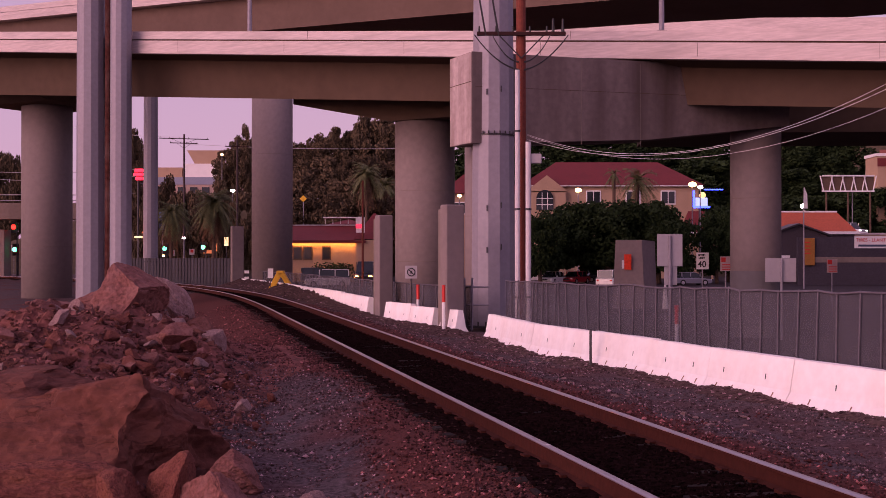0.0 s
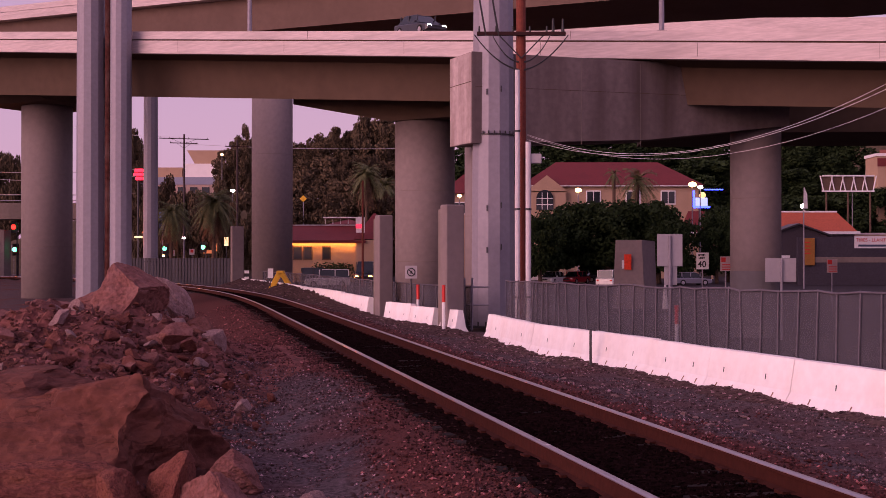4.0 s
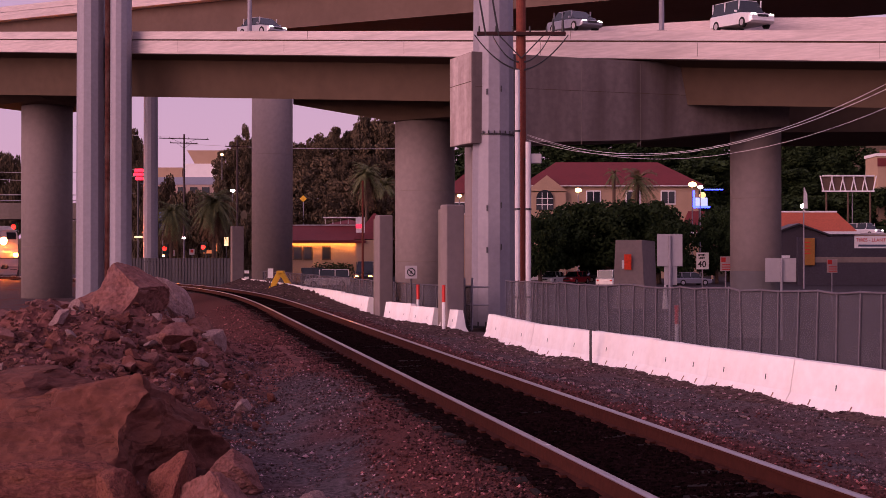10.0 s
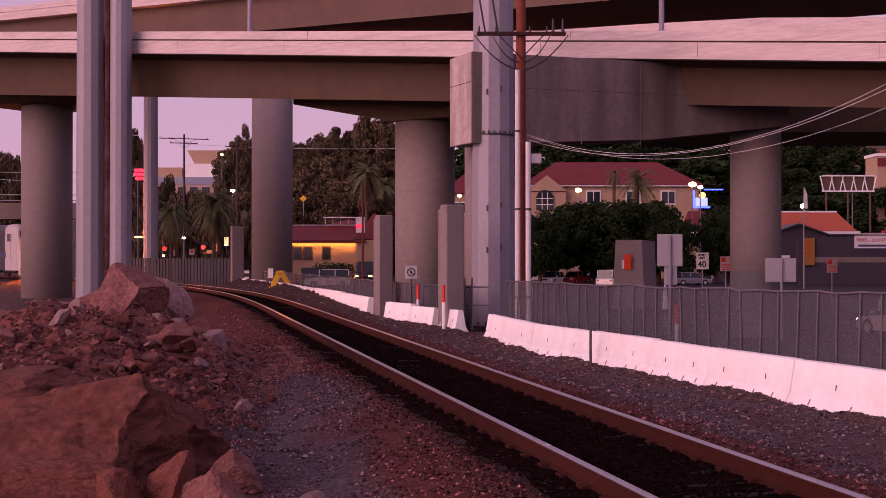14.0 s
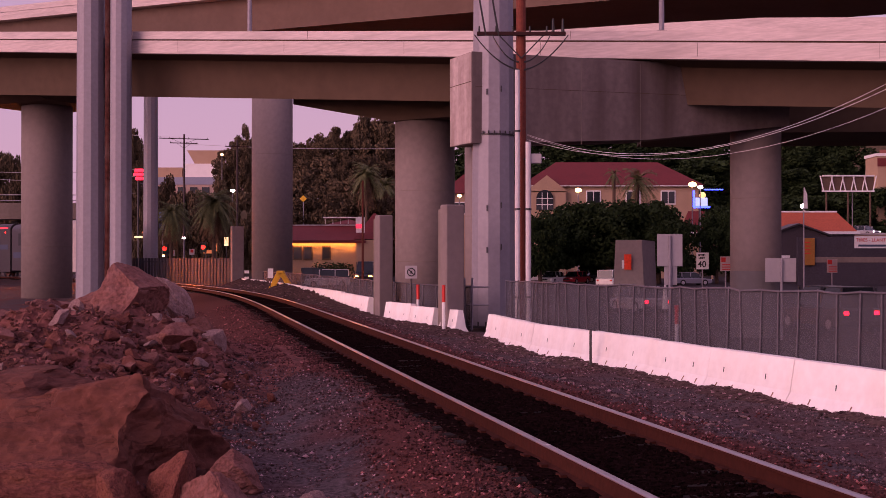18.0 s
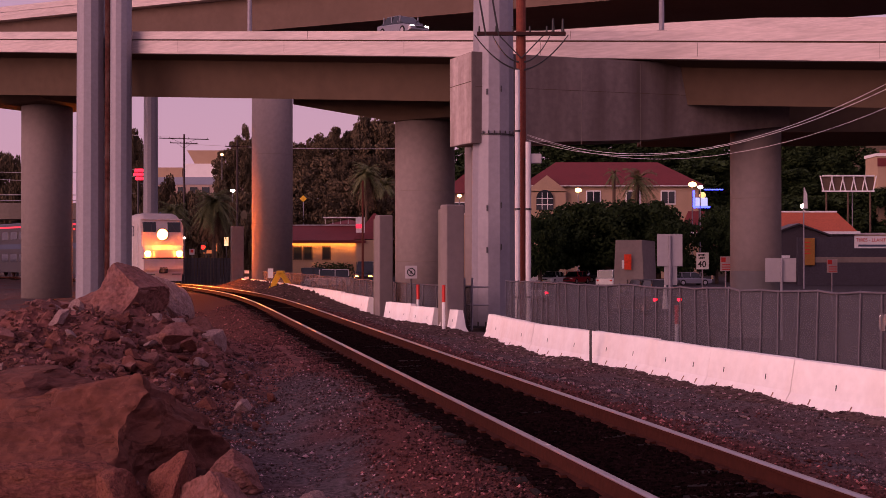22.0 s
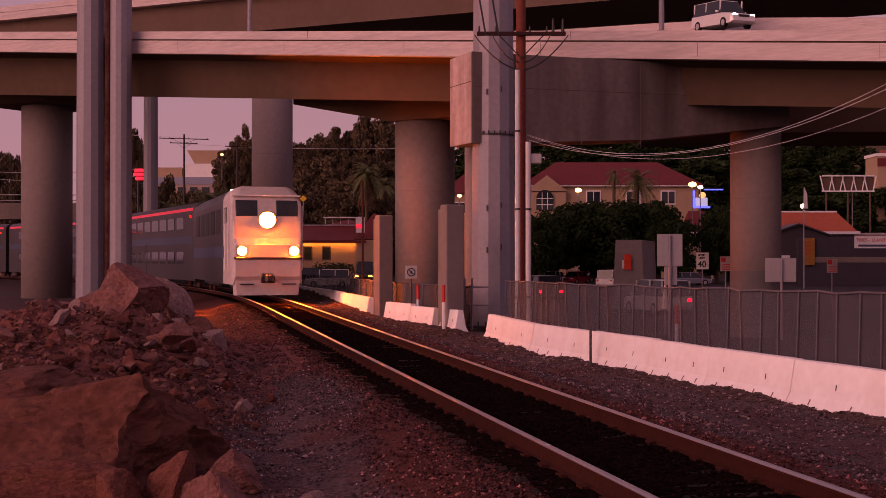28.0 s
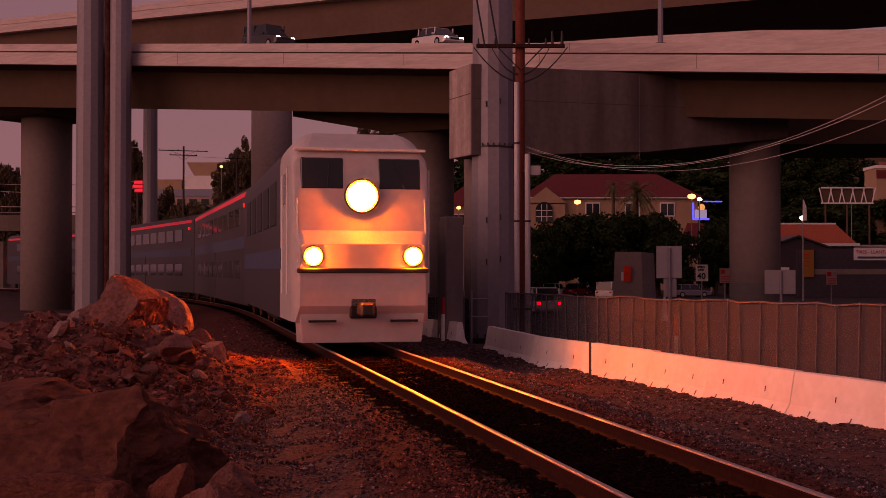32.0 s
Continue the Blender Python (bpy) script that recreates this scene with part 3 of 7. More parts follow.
def build_ramp():
    e = thing("highway_ramp", Matrix(), "concrete box girder highway ramp with pale parapets on round columns", "bridge")
    L = 130
    part("parapet", ramp_prism([(0.06, -0.36), (0.34, -0.36), (0.30, 0), (0.10, 0)], -85, L, bank=0), PARAPET, e, "pale concrete parapet")
    part("deck_edge", ramp_prism([(0.0, -1.0), (0.55, -1.0), (0.55, -0.43), (0.02, -0.43), (0.0, -0.45)], -85, L, bank=0), PARAPET, e, "pale stained deck edge")
    part("drip_edge", ramp_prism([(-0.025, -1.02), (0.3, -1.02), (0.3, -0.93), (-0.025, -0.93)], -85, L, bank=0), PARAPET, e, "thin drip edge under the deck")
    for k in range(17):
        u = -30 + 6.1 * k
        q = ramp_at(u, -0.004, -0.7, 0)
        part("deck_joint", box(0, 0, 0, 0.01, 0.012, 0.56, m=Matrix.Translation(q) @ Matrix.Rotation(math.atan2(A_DIR.y, A_DIR.x), 4, "Z")), CONCRETE, e)
        if k % 2:
            q = ramp_at(u + 1.2, 0.07, -0.18, 0)
            part("parapet_joint", box(0, 0, 0, 0.012, 0.012, 0.34, m=Matrix.Translation(q) @ Matrix.Rotation(math.atan2(A_DIR.y, A_DIR.x), 4, "Z")), CONCRETE, e)
    # dark strip behind the parapet gap deepens the recess's shade by colour
    part("groove", ramp_prism([(0.13, -0.45), (0.4, -0.45), (0.4, -0.34), (0.13, -0.34)], -85, L, bank=0), GIRDER, e)
    # the deck widens and banks up to the far lane, with a parapet growing along its far side
    deck, far_deck, far = [], [], []
    for i in range(27):
        k = -0.75 + 0.1 * i
        u = (k * A0.y - A0.x) / (A_DIR.x - k * A_DIR.y)
        s = (k * 97 + 21.3) / (0.92 + k * 0.39)
        near, lane = ramp_at(u, 0.42, -0.42, 0), lane_at(s, 3.0)
        down = Vector((0, 0, -0.35))
        edge = near.lerp(lane, min(0.45, 9.5 / (lane - near).length))
        deck.append([near + down, edge + down, edge, near])
        inner = lane_at(s, -3.6)
        far_deck.append([inner + down, lane + down, lane, inner])
        h = 0.3 + 1.05 * step(0.0, 0.26, k) - 0.5 * step(14, 46, s)
        side = Vector((0.12, 0.28, 0))
        far.append([lane + down, lane + down + side, lane + side + Vector((0, 0, h)), lane + Vector((0, 0, h))])
    part("deck", loft(deck), DECK, e)
    part("far_lane", loft(far_deck), DECK, e, "far lane beyond a gap")
    part("far_parapet", loft(far), PARAPET, e, "pale far parapet")
    # box girder: overhang, sloping web, soffit
    girder = []
    for i in range(25):
        u = -85 + (L + 85) * i / 24
        b = -3.1 + 0.85 * max(0, min(1, u / A_LEN))
        girder.append([ramp_at(u, 0.25, -1.0, 0), ramp_at(u, 1.5, -1.15, 0.02), ramp_at(u, 1.75, b, 0), ramp_at(u, 7.6, b + 0.9, 0), ramp_at(u, 8.2, -0.75, 0.1), ramp_at(u, 9.9, -0.55, 0.1),
                       ramp_at(u, 9.9, -0.35, 0.1)])
    part("box_girder", loft(girder), GIRDER, e, "stained brown concrete box girder, colour darkened for its shade")
    # haunched caps on the single columns
    for cx, cy, top, r, w in ((-21.89, 68.75, 10.07, 1.36, 2.6), (-0.82, 56.41, 7.96, 1.35, 3.2)):
        q = Matrix.Translation((cx, cy, 0)) @ Matrix.Rotation(math.atan2(A_DIR.y, A_DIR.x), 4, "Z")
        if cx > -5:
            rings = []
            for x, zb in ((-6.4, 8.96), (-0.9, 7.86), (4.5, 7.86)):
                rings.append([q @ Vector((x, n, z)) for n, z in ((-1.5, zb), (3.4, zb + 0.1), (3.6, zb + 1.7), (-1.5, zb + 1.5))])
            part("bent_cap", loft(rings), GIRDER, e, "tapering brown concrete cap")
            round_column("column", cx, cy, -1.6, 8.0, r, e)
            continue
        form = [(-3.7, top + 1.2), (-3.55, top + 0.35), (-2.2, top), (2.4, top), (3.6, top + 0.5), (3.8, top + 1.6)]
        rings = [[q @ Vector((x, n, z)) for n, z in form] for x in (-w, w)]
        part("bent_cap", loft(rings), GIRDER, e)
        round_column("column", cx, cy, -1.6, top + 0.3, r, e)
    # outrigger cap beyond the big steel pole
    a, b = Vector((1.02, 41.51, 0)), Vector((13.11, 46.81, 0))
    d = (b - a).normalized()
    n = Vector((-d.y, d.x, 0))
    zt, zb = 8.65, 5.58
    rings = []
    for u, z0, z1 in ((0, zb, zt), (0.9, zb + 0.03, zt), (7.0, zb + 0.38, zt + 0.1), ((b - a).length, zb + 1.15, zt + 0.2)):
        c = a + d * u
        rings.append([c + n * w + Vector((0, 0, z)) for w, z in ((0.1, z0), (1.88, z0), (1.88, z1), (0.1, z1))])
    # thin end plate, paler than the beam's long face
    part("end_face", loft([[c2 + n * w + Vector((0, 0, z)) for w, z in ((0.12, zb + 0.02), (1.86, zb + 0.02), (1.86, zt - 0.02), (0.12, zt - 0.02))] for c2 in (a - d * 0.03, a + d * 0.01)]), CAP_END, e, "pale streaked end face")
    part("end_joint", rod(a - d * 0.035 + n * 0.12 + Vector((0, 0, zt - 1.0)), a - d * 0.035 + n * 1.86 + Vector((0, 0, zt - 1.0)), 0.012, n=5), GIRDER, e)
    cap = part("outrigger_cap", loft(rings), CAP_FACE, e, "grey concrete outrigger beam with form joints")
    for zz in (zt * 0.62 + zb * 0.38,):
        part("form_joint", rod(a + d * 0.1 + n * 0.1 + Vector((0, 0, zz)), a + d * 9 + n * 0.1 + Vector((0, 0, zz + 0.15)), 0.009, n=5), GIRDER, e)
    for uu in (1.9, 4.2, 6.6):
        part("drain_stain_groove", rod(a + d * uu + n * 0.1 + Vector((0, 0, zb + 0.1)), a + d * uu + n * 0.1 + Vector((0, 0, zt)), 0.008, n=5), CONCRETE, e)
    round_column("column", 1.65, 43.14+1.0, -1.6, zb + 0.1, 0.88, e)
    col = round_column("column", 11.99, 47.7, -1.6, zb + 1.3, 0.954, e)
    bm = bmesh.new()
    bmesh.ops.create_cone(bm, cap_ends=True, segments=48, radius1=0.96, radius2=0.96, depth=2.6, matrix=Matrix.Translation((11.99, 47.7, -0.06)))
    part("paint_patch", bm, material("grey_cover_paint", (0.15, 0.14, 0.15), 0.8, grain=4, spread=0.06, stain=0.3), col, "grey paint patch over the column foot")


build_ramp()


def straight_bridge(name, label, p0, p1, width, depth, par, z_tilt=0.0, col=GIRDER):
    """A straight box girder bridge; p0 and p1 lie on the near lower edge of its web."""
    e = thing(name, Matrix(), label, "bridge")
    a, b = Vector(p0), Vector(p1)
    d = (b - a).normalized()
    n = Vector((-d.y, d.x, 0)).normalized()
    if n.y < 0:
        n = -n

    def pr(form):
        return loft([[c + n * w + Vector((0, 0, z)) for w, z in form] for c in (a, a.lerp(b, 0.5), b)])
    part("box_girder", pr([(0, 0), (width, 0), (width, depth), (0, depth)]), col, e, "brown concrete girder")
    part("deck_edge", pr([(-0.9, depth), (width + 0.9, depth), (width + 0.9, depth + par * 0.55), (-0.9, depth + par * 0.55)]), PARAPET, e)
    part("parapet", pr([(-0.8, depth + par * 0.6), (-0.5, depth + par * 0.6), (-0.5, depth + par), (-0.8, depth + par)]), PARAPET, e)
    part("parapet", pr([(width + 0.5, depth + par * 0.55), (width + 0.8, depth + par * 0.55), (width + 0.8, depth + par), (width + 0.5, depth + par)]), PARAPET, e)
    return e


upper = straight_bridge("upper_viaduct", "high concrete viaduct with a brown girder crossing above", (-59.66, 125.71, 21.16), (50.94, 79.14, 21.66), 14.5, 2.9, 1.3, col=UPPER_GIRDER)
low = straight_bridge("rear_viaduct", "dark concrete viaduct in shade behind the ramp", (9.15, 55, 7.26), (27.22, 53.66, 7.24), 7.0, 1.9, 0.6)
round_column("column", -11.62, 84.62, -0.6, 13.54, 1.38, upper)


# ---- steel transmission poles ----
def steel_pole(x, y, z0, z1, r0, r1, label, bands=(), facets=12, plate=True):
    e = thing("steel_pole", Matrix(), label, "pole", "steel transmission poles")
    rings = []
    for u in (0, 0.25, 0.5, 0.75, 1):
        r, z = r0 + (r1 - r0) * u, z0 + (z1 - z0) * u
        rings.append([(x + r * math.cos(6.2832 * (i + 0.5) / facets), y + r * math.sin(6.2832 * (i + 0.5) / facets), z) for i in range(facets)])
    part("shaft", loft(rings), GALV, e)
    for zb in bands:
        u = (zb - z0) / (z1 - z0)
        r = r0 + (r1 - r0) * u
        rings = [[(x + (r + 0.02) * math.cos(6.2832 * (i + 0.5) / facets), y + (r + 0.02) * math.sin(6.2832 * (i + 0.5) / facets), zz) for i in range(facets)] for zz in (zb - 0.03, zb + 0.03)]
        part("splice_band", loft(rings), DARK_STEEL, e, "dark splice joint")
        for k in range(9):
            ang = -2.6 + k * 0.26
            part("jacking_lug", box(x + (r + 0.03) * math.cos(ang), y + (r + 0.03) * math.sin(ang), zb + 0.07, 0.05, 0.05, 0.09), DARK_STEEL, e)
    if plate:
        bm = bmesh.new()
        bmesh.ops.create_cone(bm, cap_ends=True, segments=24, radius1=r0 + 0.25, radius2=r0 + 0.25, depth=0.06, matrix=Matrix.Translation((x, y, z0 + 0.03)))
        part("base_plate", bm, DARK_STEEL, e)
        for k in range(20):
            ang = 6.2832 * k / 20
            part("anchor_bolt", rod((x + (r0 + 0.14) * math.cos(ang), y + (r0 + 0.14) * math.sin(ang), z0), (x + (r0 + 0.14) * math.cos(ang), y + (r0 + 0.14) * math.sin(ang), z0 + 0.2), 0.03, n=6),
                 DARK_STEEL, e)
    # climbing brackets
    for zz in ([z0 + 2.6, z0 + 4.0, z0 + 7.9] if plate else []):
        r = r0 + (r1 - r0) * (zz - z0) / (z1 - z0)
        for sx in (-0.24, 0.24):
            part("step_clip", box(x + sx, y - r * 0.98, zz + 0.1 * (sx > 0), 0.035, 0.04, 0.2), DARK_STEEL, e)
    return e


steel_pole(1.71, 42.31, -0.6, 20, 0.77, 0.62, "thick twelve sided galvanised steel transmission pole by the fence", bands=(5.88,))
steel_pole(-16.39, 57.89, -0.9, 24, 0.68, 0.60, "galvanised steel pole behind the rock pile", plate=False)
steel_pole(-14.74, 56.9, -0.9, 24, 0.495, 0.46, "galvanised steel pole beside a rusty pipe", plate=False)
steel_pole(-25.85, 110, -1.0, 18.6, 0.66, 0.60, "distant galvanised steel pole beyond the line", plate=False)
e = thing("rusty_pole", Matrix(), "thin rust brown pole between the steel poles", "pole")
part("shaft", rod((-15.545, 57.7, -0.8), (-15.545, 57.7, 20), 0.155, 0.145), RUST, e)


def utility_pole(x, y, z0, z1, r, label, arms=(), braces=True, wood=None):
    e = thing("utility_pole", Matrix(), label, "pole")
    part("pole_shaft", rod((x, y, z0), (x, y, z1), r, r * 0.8, 14), wood or WOOD_POLE, e)
    for z, half, turn in arms:
        q = Matrix.Translation((x, y - r - 0.05, z)) @ Matrix.Rotation(turn, 4, "Z")
        part("crossarm", box(0, 0, 0, 2 * half, 0.1, 0.12, 0.01, m=q), CROSSARM, e)
        for k in range(6):
            u = half * (-0.95 + 0.38 * k)
            part("insulator", rod(q @ Vector((u, 0, 0.06)), q @ Vector((u, 0, 0.24)), 0.035, 0.02, 8), BLACK, e)
        if braces:
            for sx in (-1, 1):
                part("brace", rod(q @ Vector((sx * half * 0.5, 0, -0.05)), (x, y - r, z - 0.75), 0.02, n=6), DARK_STEEL, e)
    return e


ux, uy = 2.42, 38.6
up = utility_pole(ux, uy, -1.3, 16, 0.17, "dark red wooden utility pole with a crossarm and pale conduits", ((8.66, 1.37, 0.0),))
for px, r, zt in ((2.29, 0.08, 7.51), (2.62, 0.085, 5.3)):
    part("conduit", rod((px, uy - 0.4, -1.2), (px, uy - 0.4, zt), r, n=12), PIPE, up, "pale grey riser conduit")
    for z in (0.5, 3.2, 5.6):
        if z < zt:
            part("strap", rod((px, uy - 0.4, z), (px, uy - 0.4, z + 0.06), r + 0.015, n=12), DARK_STEEL, up)
part("junction_box", box(2.85, uy - 0.3, 4.79, 0.36, 0.2, 0.3, 0.02), SIGN_BACK, up, "pale junction box")
part("box_bracket", rod((2.5, uy - 0.2, 4.79), (2.7, uy - 0.3, 4.79), 0.03, n=6), DARK_STEEL, up)
# slack loops under the crossarm
for sx in (-1, 1):
    for k in range(2):
        a = Vector((ux + sx * (0.9 + 0.55 * k), uy - 0.25, 8.62))
        b = Vector((ux + sx * 0.08, uy - 0.3, 7.78 - 0.25 * k))
        part("jumper_cable", wire((a, b), 0.03, sag=0.2), BLACK, up)


for dx in (-1.1, -0.7):
    part("riser_cable", rod((ux + dx, uy - 0.26, 8.6), (ux + dx - 1.0, uy - 0.26, 14.4), 0.028, n=6), BLACK, up)
for dx in (0.98, 1.28):
    part("tall_insulator", rod((ux + dx, uy - 0.22, 8.7), (ux + dx, uy - 0.22, 9.12), 0.05, 0.03, 8), BLACK, up)


def cable(a, b, sag, r, label="sagging pale telephone cable between poles"):
    e = thing("overhead_cable", Matrix(), label, "cable", "overhead cables")
    part("strand", wire((a, b), r, sag=sag, steps=24), PIPE, e)


cable((ux + 0.2, uy, 5.41), (10.7, 27.5, 5.92), 1.1, 0.006)
cable((ux + 0.2, uy, 5.57), (10.7, 27.5, 6.07), 1.22, 0.006)
cable((ux + 0.2, uy, 5.54), (10.95, 27.5, 5.57), 1.15, 0.005)


def stub_post(x, y, z0, z1, w, d, label, turn=0.42):
    e = thing("concrete_post", Matrix(), label, "post", "unfinished concrete posts")
    q = Matrix.Translation((x, y, 0)) @ Matrix.Rotation(turn, 4, "Z")
    part("post_body", box(0, 0, (z0 + z1) / 2, w, d, z1 - z0, 0.03, m=q), COLUMN, e)
    part("post_back", box(0, d * 0.85, (z0 + z1) / 2 - 0.05, w * 0.8, d * 0.5, z1 - z0 - 0.15, 0.02, m=q), CONCRETE, e)


stub_post(0.29, 39.29, -0.7, 3.41, 0.62, 0.5, "tall rectangular concrete post by the steel pole")
stub_post(-2.18, 45.9, -0.7, 3.31, 0.54, 0.48, "tall rectangular concrete post by the fence")
stub_post(-14.86, 89.8, -0.7, 4.02, 0.86, 0.5, "concrete post beside the slatted fence")


# ---- rock pile ----
def heap_z(x, y, d=None):
    g = ground_z(x, y, d=d)
    k = 1.3 * math.exp(-(((x + 6.2) / 2.4) ** 2 + ((y - 22.0) / 5.5) ** 2)) + 0.5 * math.exp(-(((x + 5.2) / 1.9) ** 2 + ((y - 13.5) / 3.6) ** 2))
    k *= 1 + 0.35 * noise.noise((x * 0.9, y * 0.9, 7)) + 0.2 * noise.noise((x * 2.6, y * 2.6, 3))
    return g + k


def build_heap():
    bm = bmesh.new()
    nx, ny = 110, 150
    rows = []
    for j in range(ny + 1):
        y = 6 + 30 * j / ny
        row = []
        for i in range(nx + 1):
            x = -15 + 14 * i / nx
            z = heap_z(x, y)
            lift = z - ground_z(x, y)
            row.append(bm.verts.new((x, y, z - 0.15 + 0.09 * step(0.1, 0.4, lift) + (0.10 * noise.noise((x * 5, y * 5, 1)) + 0.05 * noise.noise((x * 11, y * 11, 1))) * min(1, lift * 3))))
        rows.append(row)
    for a, b in zip(rows, rows[1:]):
        for i in range(nx):
            bm.faces.new((a[i], a[i + 1], b[i + 1], b[i]))
    tagged(mesh_ob("rubble_heap", bm, EARTH), "heap of reddish brown earth and broken rubble beside the track", "rubble", kind="stuff")


build_heap()


def rock_mesh(seed, cuts=9, sub=3, rough=0.13, faces=(), depth=(0.42, 0.82)):
    rnd = random.Random(seed)
    bm = bmesh.new()
    bmesh.ops.create_icosphere(bm, subdivisions=sub, radius=1)
    planes = [(Vector(n).normalized(), d) for n, d in faces]
    for k in range(cuts):
        n = Vector((rnd.uniform(-1, 1), rnd.uniform(-1, 1), rnd.uniform(-0.6, 1))).normalized()
        planes.append((n, rnd.uniform(*depth)))
    for v in bm.verts:
        p = v.co.copy()
        for n, d in planes:
            k = p.dot(n) - d - rough * (0.9 * noise.noise(p * 2.1 + n * 5) + 0.4 * noise.noise(p * 6 + n * 3))
            if k > 0:
                p -= n * k * 0.97
        p += v.co * (rough * 0.6 * (abs(noise.noise(p * 2.3 + Vector((seed, 3, 0)))) - 0.25) + rough * noise.noise(p * 1.7 + Vector((seed, 0, 0))) + rough * 0.6 * noise.noise(p * 4.5 + Vector((0, seed, 0))) + rough * 0.3 * noise.noise(p * 10) + rough * 0.16 * noise.noise(p * 23))
        v.co = p
    return bm


def rock(x, y, sx, sy, sz, seed, mat=ROCK, turn=0.0, tip=0.0, sink=0.3, label="angular reddish brown boulder on the heap", sub=4, z=None, name="boulder", cuts=9, faces=(), rough=0.13, depth=(0.42, 0.82)):
    bm = rock_mesh(seed, sub=sub, cuts=cuts, faces=faces, rough=rough, depth=depth)
    ob = mesh_ob(name, bm, mat)
    zz = heap_z(x, y) + sz * (1 - 2 * sink) * 0.8 if z is None else z
    ob.matrix_world = Matrix.Translation((x, y, zz)) @ Matrix.Rotation(turn, 4, "Z") @ Matrix.Rotation(tip, 4, "Y") @ Matrix.Diagonal((sx, sy, sz, 1))
    return tagged(ob, label, "rock", "rocks of the pile")


rock(-3.44, 12.22, 1.45, 1.15, 0.88, 11, BOULDER, z=-0.24, sub=6, cuts=0, rough=0.09,
     faces=(((-0.35, -0.75, 0.55), 0.55), ((0.92, -0.38, 0.02), 0.55), ((0.8, 0.1, 0.6), 0.76), ((-0.2, 0.35, 0.92), 0.74), ((-0.1, -0.95, -0.2), 0.82), ((-0.8, -0.3, 0.5), 0.85)),
     label="huge brown boulder with one lit and one dark face")
rock(-3.28, 10.75, 0.72, 0.42, 0.36, 12, RED_BOULDER, z=-0.24, sub=5, cuts=3, rough=0.07, faces=(((0.05, -0.3, 0.95), 0.6), ((0.1, -0.95, 0.3), 0.55), ((0.9, -0.3, 0.2), 0.8)), label="orange brown chipped ledge of broken rock")
rock(-2.78, 10.55, 0.26, 0.24, 0.28, 58, RED_BOULDER, turn=0.6, z=-0.33, sub=5, cuts=5, rough=0.06, label="reddish angular rock under the boulder")
rock(-2.3, 10.72, 0.25, 0.26, 0.34, 13, RED_BOULDER, turn=0.3, tip=0.4, z=-0.26, sub=5, cuts=3, rough=0.06, faces=(((0.75, -0.3, 0.55), 0.5), ((-0.7, -0.6, 0.2), 0.6)), label="red brown split rock beside the boulder")
rock(-1.86, 10.5, 0.40, 0.42, 0.46, 17, ROCK, turn=0.2, z=-0.36, sub=5, cuts=2, rough=0.06, depth=(0.4, 0.6), faces=(((-0.75, -0.55, 0.4), 0.5), ((0.55, -0.4, 0.72), 0.45), ((0.1, -0.9, 0.35), 0.65), ((0.9, -0.2, 0.1), 0.6)), label="pale brown wedge shaped boulder")
rock(-1.98, 11.7, 0.42, 0.36, 0.30, 16, ROCK, turn=1.0, z=-0.3, sub=4, cuts=12, rough=0.06, depth=(0.32, 0.6), label="reddish boulder at the foot of the pile")
rock(-1.09, 10.73, 0.16, 0.2, 0.10, 53, turn=0.2, z=-0.38, mat=PALE_ROCK, label="small pale stone in the gravel")
rock(-4.25, 12.57, 0.9, 0.7, 0.36, 14, BOULDER, turn=2.0, z=-0.63)
rock(-4.69, 14.67, 1.3, 1.1, 0.30, 15, BOULDER, turn=1.4, z=0.18, rough=0.07, label="low rounded brown boulder")
rock(-5.74, 22.9, 0.86, 0.8, 0.8, 23, z=0.93, sub=6, cuts=0, rough=0.05,
     faces=(((0.5, -0.15, 0.85), 0.52), ((-0.85, 0, 0.45), 0.72), ((0.88, -0.34, -0.38), 0.3), ((-0.22, -0.8, 0.5), 0.52), ((-0.9, -0.4, 0.1), 0.8)), label="large faceted brown boulder crowning the pile")
rock(-5.26, 24.3, 0.27, 0.4, 0.6, 27, z=0.98, tip=-0.55, mat=PALE_ROCK, sub=5, cuts=2, rough=0.07,
     faces=(((0.66, -0.1, 0.75), 0.6), ((-0.9, 0, 0.3), 0.7), ((0.3, -0.9, 0.2), 0.6)), label="pale pinkish boulder leaning on the pile")
rock(-4.17, 22.45, 0.29, 0.3, 0.34, 18, turn=0.3, z=0.19, mat=PALE_ROCK, sub=4, cuts=1, rough=0.04,
     faces=(((-0.15, -0.2, 0.97), 0.55), ((-0.75, -0.66, 0), 0.5), ((0.7, -0.7, 0.1), 0.5)), label="pale square broken block")
rock(-6.99, 23.16, 0.75, 0.8, 0.35, 19, turn=0.5, z=0.65, rough=0.06)
rock(-6.67, 23.56, 0.7, 0.6, 0.5, 31, z=0.72, cuts=4, rough=0.07, faces=(((-0.5, -0.2, 0.85), 0.55), ((-0.2, -0.9, 0.3), 0.6)))
rock(-5.94, 22, 0.40, 0.4, 0.14, 20, turn=0.3, tip=-0.42, z=0.52, mat=PALE_ROCK, cuts=4, rough=0.05, label="flat slab of pale rock")
rock(-5.6, 22.1, 0.34, 0.3, 0.3, 24, turn=0.5, z=0.42, cuts=6, rough=0.05)
rock(-6.75, 21.7, 0.16, 0.16, 0.16, 25, PALE_ROCK, turn=0.5, z=0.78, cuts=6, rough=0.04, label="pale broken block on the heap")
rock(-6.45, 21.9, 0.14, 0.16, 0.17, 26, PALE_ROCK, turn=1.5, z=0.86, cuts=6, rough=0.04, label="pale broken block on the heap")
rock(-4.55, 22.9, 0.3, 0.3, 0.26, 28, turn=1.1, z=0.42, cuts=6, rough=0.05)
